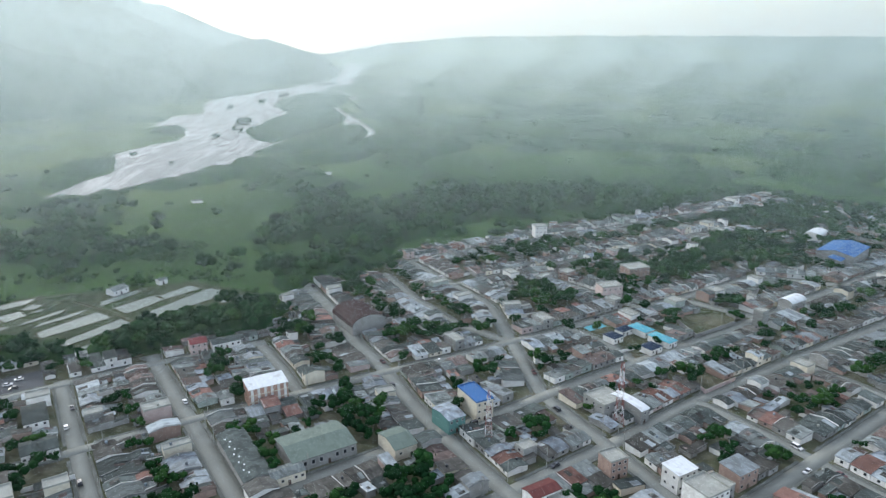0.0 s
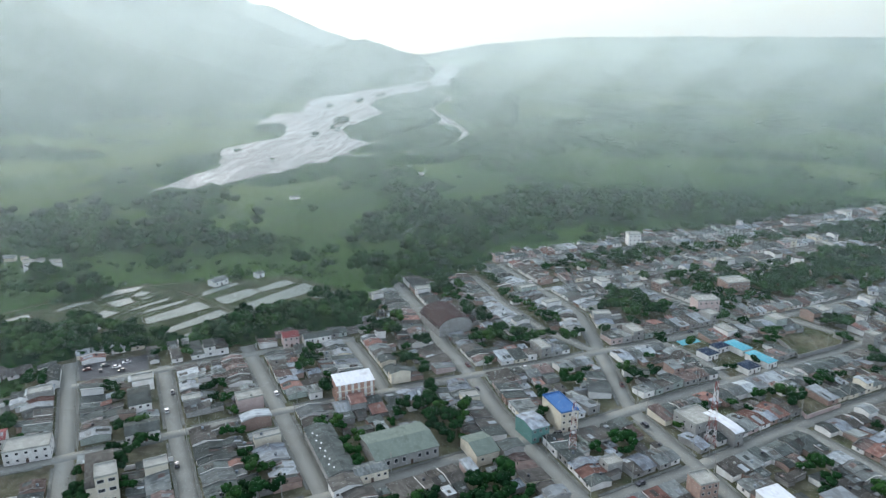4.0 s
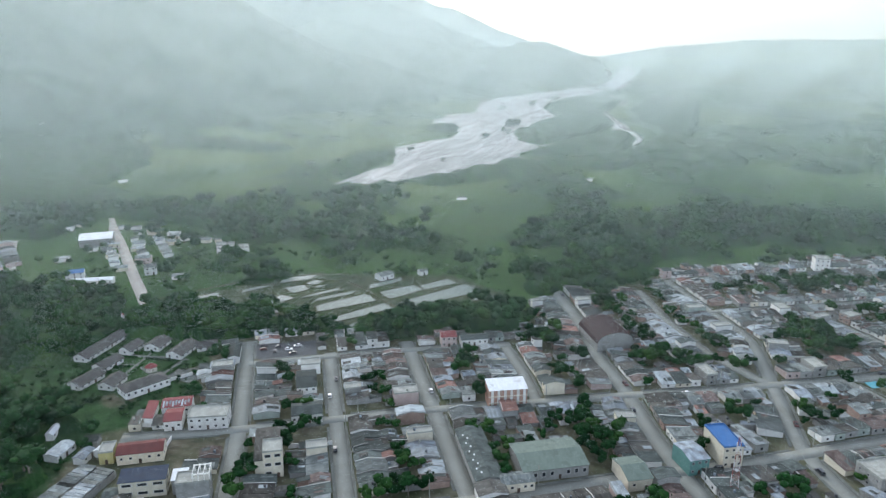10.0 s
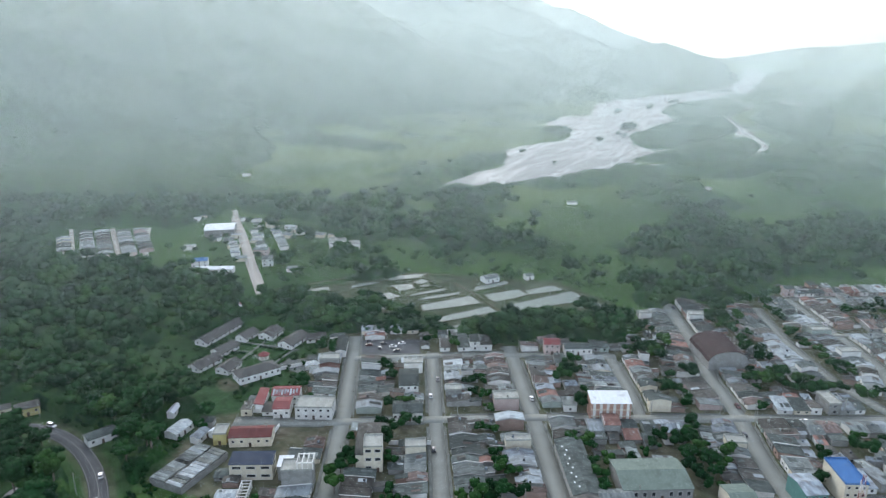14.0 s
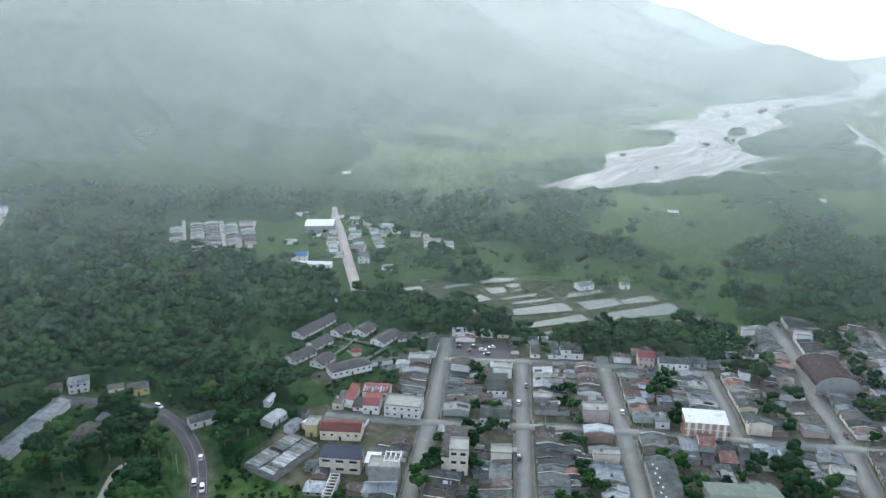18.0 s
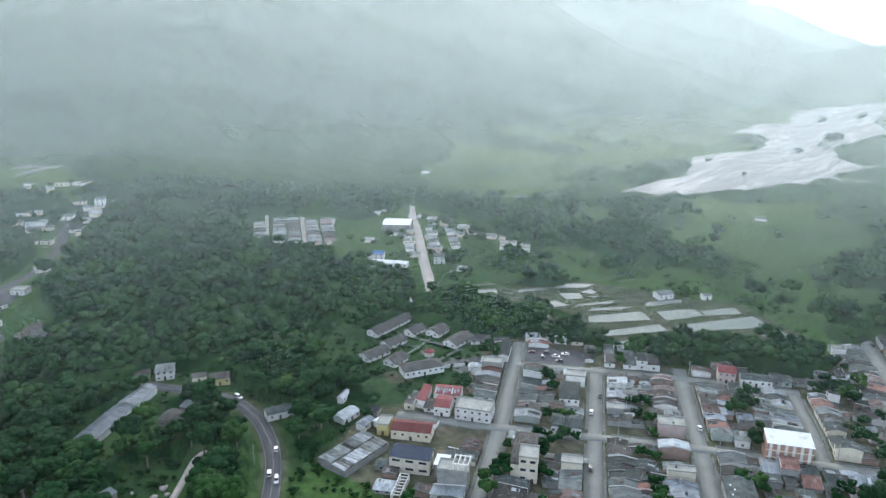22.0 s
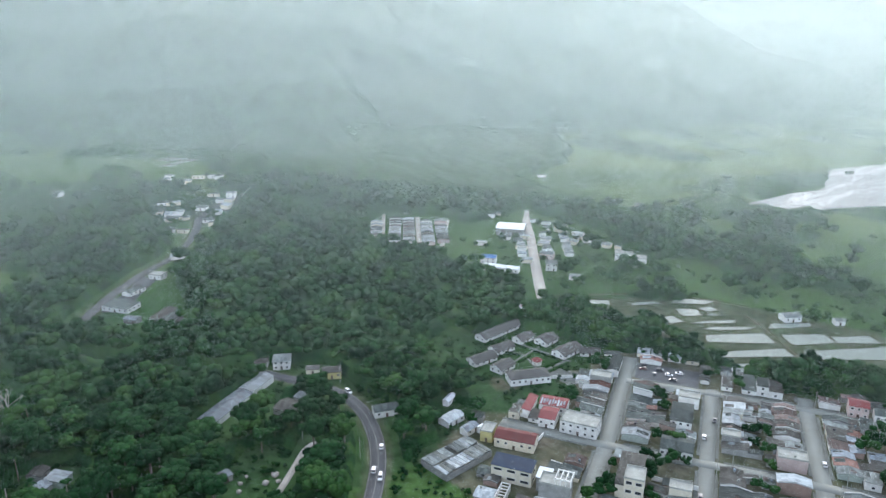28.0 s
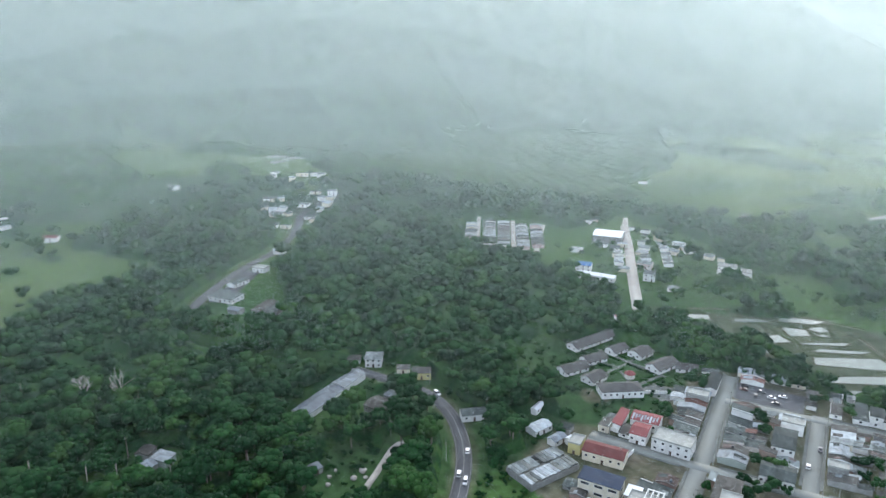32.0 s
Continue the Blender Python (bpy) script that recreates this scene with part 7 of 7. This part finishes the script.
def mast(x, y, tall, base, label):
    """A lattice telecom mast in red and white sections."""
    root = new("telecom_mast", mesh_py("footing", *box_geo(-base, base, -base, base, -0.3, 0.3), M["concrete"]))
    root.matrix_world = pose(x, y, 0)
    tagged(root, label, "mast")
    n = 7
    for k in range(n):
        z0, z1 = 0.3 + (tall - 0.3) * k / n, 0.3 + (tall - 0.3) * (k + 1) / n
        w0, w1 = base * (1 - 0.72 * k / n), base * (1 - 0.72 * (k + 1) / n)
        c0 = [(w0 * a, w0 * b, z0) for a, b in ((-1, -1), (1, -1), (1, 1), (-1, 1))]
        c1 = [(w1 * a, w1 * b, z1) for a, b in ((-1, -1), (1, -1), (1, 1), (-1, 1))]
        paint = M["mast_red"] if k % 2 == 0 else M["mast_white"]
        for i in range(4):
            j = (i + 1) % 4
            part("leg", mesh_py("leg", *rod_geo(c0[i], c1[i], 0.09), paint), root)
            part("brace", mesh_py("brace", *rod_geo(c0[i], c1[j], 0.045), paint), root)
            part("brace", mesh_py("brace", *rod_geo(c0[j], c1[i], 0.045), paint), root)
            part("strut", mesh_py("strut", *rod_geo(c1[i], c1[j], 0.045), paint), root)
    for i in range(4):
        a = i * 1.7
        z = tall * (0.72 + 0.08 * i)
        part("antenna", mesh_py("antenna", *box_geo(-0.15, 0.15, -0.08, 0.08, -0.8, 0.8), M["mast_white"]), root, Matrix.LocRotScale((0.9 * math.cos(a), 0.9 * math.sin(a), z), Euler((0, 0, a)), None))
    m = 12
    dv = [(0, 0.25, 0)] + [(0.7 * math.cos(2 * math.pi * i / m), 0, 0.7 * math.sin(2 * math.pi * i / m)) for i in range(m)]
    part("dish", mesh_py("dish", dv, [(0, 1 + i, 1 + (i + 1) % m) for i in range(m)] + [tuple(range(m, 0, -1))], M["mast_white"]), root, Matrix.Translation((0, -1.1, tall * 0.45)))


mast(18.5, 263, 24, 1.6, "red and white lattice telecom mast between houses")
mast(75.6, 276, 30, 1.8, "tall red and white lattice telecom mast with a dish")
mast(-313, 300, 12, 1.0, "small pale lattice mast beside the school")


def pole(x, y, ang, tall=9.0):
    root = new("utility_pole", mesh_py("pole", *join_geo(extrude_pole(tall)), M["concrete"]))
    root.matrix_world = pose(x, y, ground_z(x, y), 0, 0, ang)
    tagged(root, "grey concrete utility pole with a crossarm", "utility pole", "utility poles")
    part("crossarm", mesh_py("crossarm", *box_geo(-0.9, 0.9, -0.06, 0.06, tall - 0.9, tall - 0.75), M["bark"]), root)


def extrude_pole(tall):
    a = [2 * math.pi * i / 6 for i in range(6)]
    v = [(0.17 * math.cos(t), 0.17 * math.sin(t), -0.4) for t in a] + [(0.10 * math.cos(t), 0.10 * math.sin(t), tall) for t in a]
    return v, [(i, (i + 1) % 6, 6 + (i + 1) % 6, 6 + i) for i in range(6)] + [tuple(range(6, 12))]


for key in ("S1", "S2", "S3", "S5", "C2", "C3", "C4", "S6"):
    wd, line = STREETS[key]
    for (ax, ay), (bx, by) in zip(line[:-1], line[1:]):
        L = math.hypot(bx - ax, by - ay)
        for s in np.arange(8, L - 4, 32):
            x, y = ax + (bx - ax) * s / L - (by - ay) / L * (wd / 2 + 0.6), ay + (by - ay) * s / L + (bx - ax) / L * (wd / 2 + 0.6)
            if 180 < math.hypot(x, y) < 430 and footprint_free(x, y, 0.5, 0.5, 0) and off_roads(x, y, 0.3, 0.3, 0, 0.2):
                pole(x, y, math.degrees(math.atan2(by - ay, bx - ax)) + 90)
for x, y in ((-309, 168), (-272, 128), (-286, 158), (-243, 141), (-205, 206)):
    pole(x, y, 40)


def bare_tree(x, y, tall):
    """A dead tree: forking pale limbs."""
    g = random.Random(int(x))
    rods = []

    def grow(p, d, length, r, level):
        q = p + d * length
        rods.append(rod_geo(p, q, r))
        if level < 4:
            for _ in range(3 if level else 4):
                nd = (d + Vector((g.uniform(-1, 1), g.uniform(-1, 1), g.uniform(-0.25, 0.6))) * 0.75).normalized()
                grow(q, nd, length * g.uniform(0.55, 0.75), r * 0.6, level + 1)
    grow(Vector((0, 0, -0.5)), Vector((0.05, 0, 1)), tall * 0.42, 0.35, 0)
    t = new("dead_tree", mesh_py("dead_tree", *join_geo(*rods), M["deadwood"]))
    t.matrix_world = pose(x, y, ground_z(x, y))
    tagged(t, "leafless pale grey dead tree above the green wood", "tree", "dead trees")


bare_tree(-368, 8, 17)
bare_tree(-360, 22, 18)


def slender_tree(x, y, tall):
    """A tall pale bare stem under a small flat crown, standing above the wood."""
    v, f = extrude_pole(tall)
    root = new("slender_tree", mesh_py("stem", [(a * 1.5 + 0.02 * c, b * 1.5, c) for a, b, c in v], f, M["deadwood"]))
    root.matrix_world = pose(x, y, ground_z(x, y), 0, 0, rnd.uniform(0, 360))
    tagged(root, "slender tree with a tall pale stem and a small crown", "tree", "slender trees of the wood")
    me, tm = near_meshes[rnd.randrange(len(near_meshes))]
    part("crown", me, root, Matrix.LocRotScale((0.02 * tall, 0, tall + 0.6), Euler((0, 0, rnd.uniform(0, 6.28))), (2.6, 2.6, 2.2)))


for x, y in [(-322, 91), (-295, 3), (-289, 14), (-308, -17), (-330, 28), (-282, 68), (-292, 77), (-271, 82), (-386, -20), (-276, 51), (-280, 40), (-277, 33), (-279, 64)]:
    slender_tree(x, y, rnd.uniform(10, 14))


def palm(x, y, tall):
    v, f = extrude_pole(tall)
    root = new("palm_tree", mesh_py("palm_trunk", [(a * 1.2, b * 1.2, c) for a, b, c in v], f, M["bark"]))
    root.matrix_world = pose(x, y, ground_z(x, y), 0, 0, rnd.uniform(0, 360))
    tagged(root, "tall slender palm with drooping green fronds", "palm", "palms at the edge of the wood")
    fv = []
    ff = []
    for i in range(7):
        s = i / 6
        xx, zz, ww = 3.0 * s, 0.9 * math.sin(s * 2.6) - 0.9 * s * s, 0.45 * math.sin(math.pi * (0.12 + 0.85 * s))
        fv += [(xx, -ww, zz - 0.12), (xx, 0, zz), (xx, ww, zz - 0.12)]
        if i:
            o = 3 * i
            ff += [(o - 3, o - 2, o + 1, o), (o - 2, o - 1, o + 2, o + 1)]
    fm = mesh_py("frond", fv, ff, M["leaf"])
    for i in range(13):
        part("frond", fm, root, Matrix.LocRotScale((0, 0, tall), Euler((rnd.uniform(-0.2, 0.2), rnd.uniform(-0.5, 0.25), i * 2.4)), (1, 1, 1)))


for x, y, h in ((-345, 8, 12), (-312, 20, 11), (-288, 22, 12), (-333, -6, 12), (-262, 62, 11), (-278, 58, 12), (-240, 66, 10), (-352, 30, 13), (-282, 84, 12)):
    palm(x, y, h)


def boulder(x, y, s):
    g = np.random.RandomState(int(abs(x * 7)))
    v = ICO_V * (1 + g.uniform(-0.25, 0.25, (12, 1))) * np.array([1.2, 1, 0.7]) * s
    b = new("boulder", mesh_np("boulder", v, ICO_F, M["rock"]))
    b.matrix_world = pose(x, y, ground_z(x, y) + s * 0.3)
    tagged(b, "pale heap of stone beside the lane", "boulder", "boulders of the clearing")


for x, y, s in ((-250, 100.5, 1.6), (-253, 106, 1.7), (-248, 105, 1.2), (-256, 92, 1.0), (-251, 89.6, 1.3), (-259, 96, 0.9)):
    boulder(x, y, s)


def boundary_wall(line, tall, material, label):
    """A free-standing garden wall with a coping, following a line."""
    geos = []
    for (ax, ay), (bx, by) in zip(line[:-1], line[1:]):
        L = math.hypot(bx - ax, by - ay)
        ux, uy = (bx - ax) / L, (by - ay) / L
        for z0, z1, t in ((-0.3, tall, 0.09), (tall, tall + 0.08, 0.14)):
            p = [(ax - uy * t, ay + ux * t), (ax + uy * t, ay - ux * t), (bx + uy * t, by - ux * t), (bx - uy * t, by + ux * t)]
            vv = [(x, y, z0) for x, y in p] + [(x, y, z1) for x, y in p]
            geos.append((vv, [(3, 2, 1, 0), (4, 5, 6, 7), (0, 1, 5, 4), (1, 2, 6, 5), (2, 3, 7, 6), (3, 0, 4, 7)]))
    ob = new("garden_wall", mesh_py("garden_wall", *join_geo(*geos), material))
    tagged(ob, label, "wall", "garden walls")


for line, tall, m_, lab in (([(136, 390), (140, 368), (168, 386), (178, 407)], 2.2, W_GREY, "long grey wall round an open field in the town"),
                            ([(77, 374), (83, 343), (128, 366)], 1.6, W_WHITE, "low white wall round the school with blue roofs"),
                            ([(-203, 204), (-208, 217)], 1.8, W_WHITE, "white wall beside a bare dirt lot"),
                            ([(-236, 224), (-231, 219), (-221, 223)], 1.8, W_WHITE, "white courtyard wall of the red-roofed house"),
                            ([(-157, 229), (-141, 238)], 2.0, W_WHITE, "long white wall of an empty lot"),
                            ([(-147, 198), (-130, 206)], 2.0, W_CREAM, "cream wall of a yard behind the apartment block"),
                            ([(120, 317), (123, 304), (142, 317)], 2.0, W_PINK, "pinkish wall round a dark empty lot"),
                            ([(-237, 274), (-246, 260)], 1.8, W_WHITE, "white wall of the school court")):
    boundary_wall(line, tall, m_, lab)
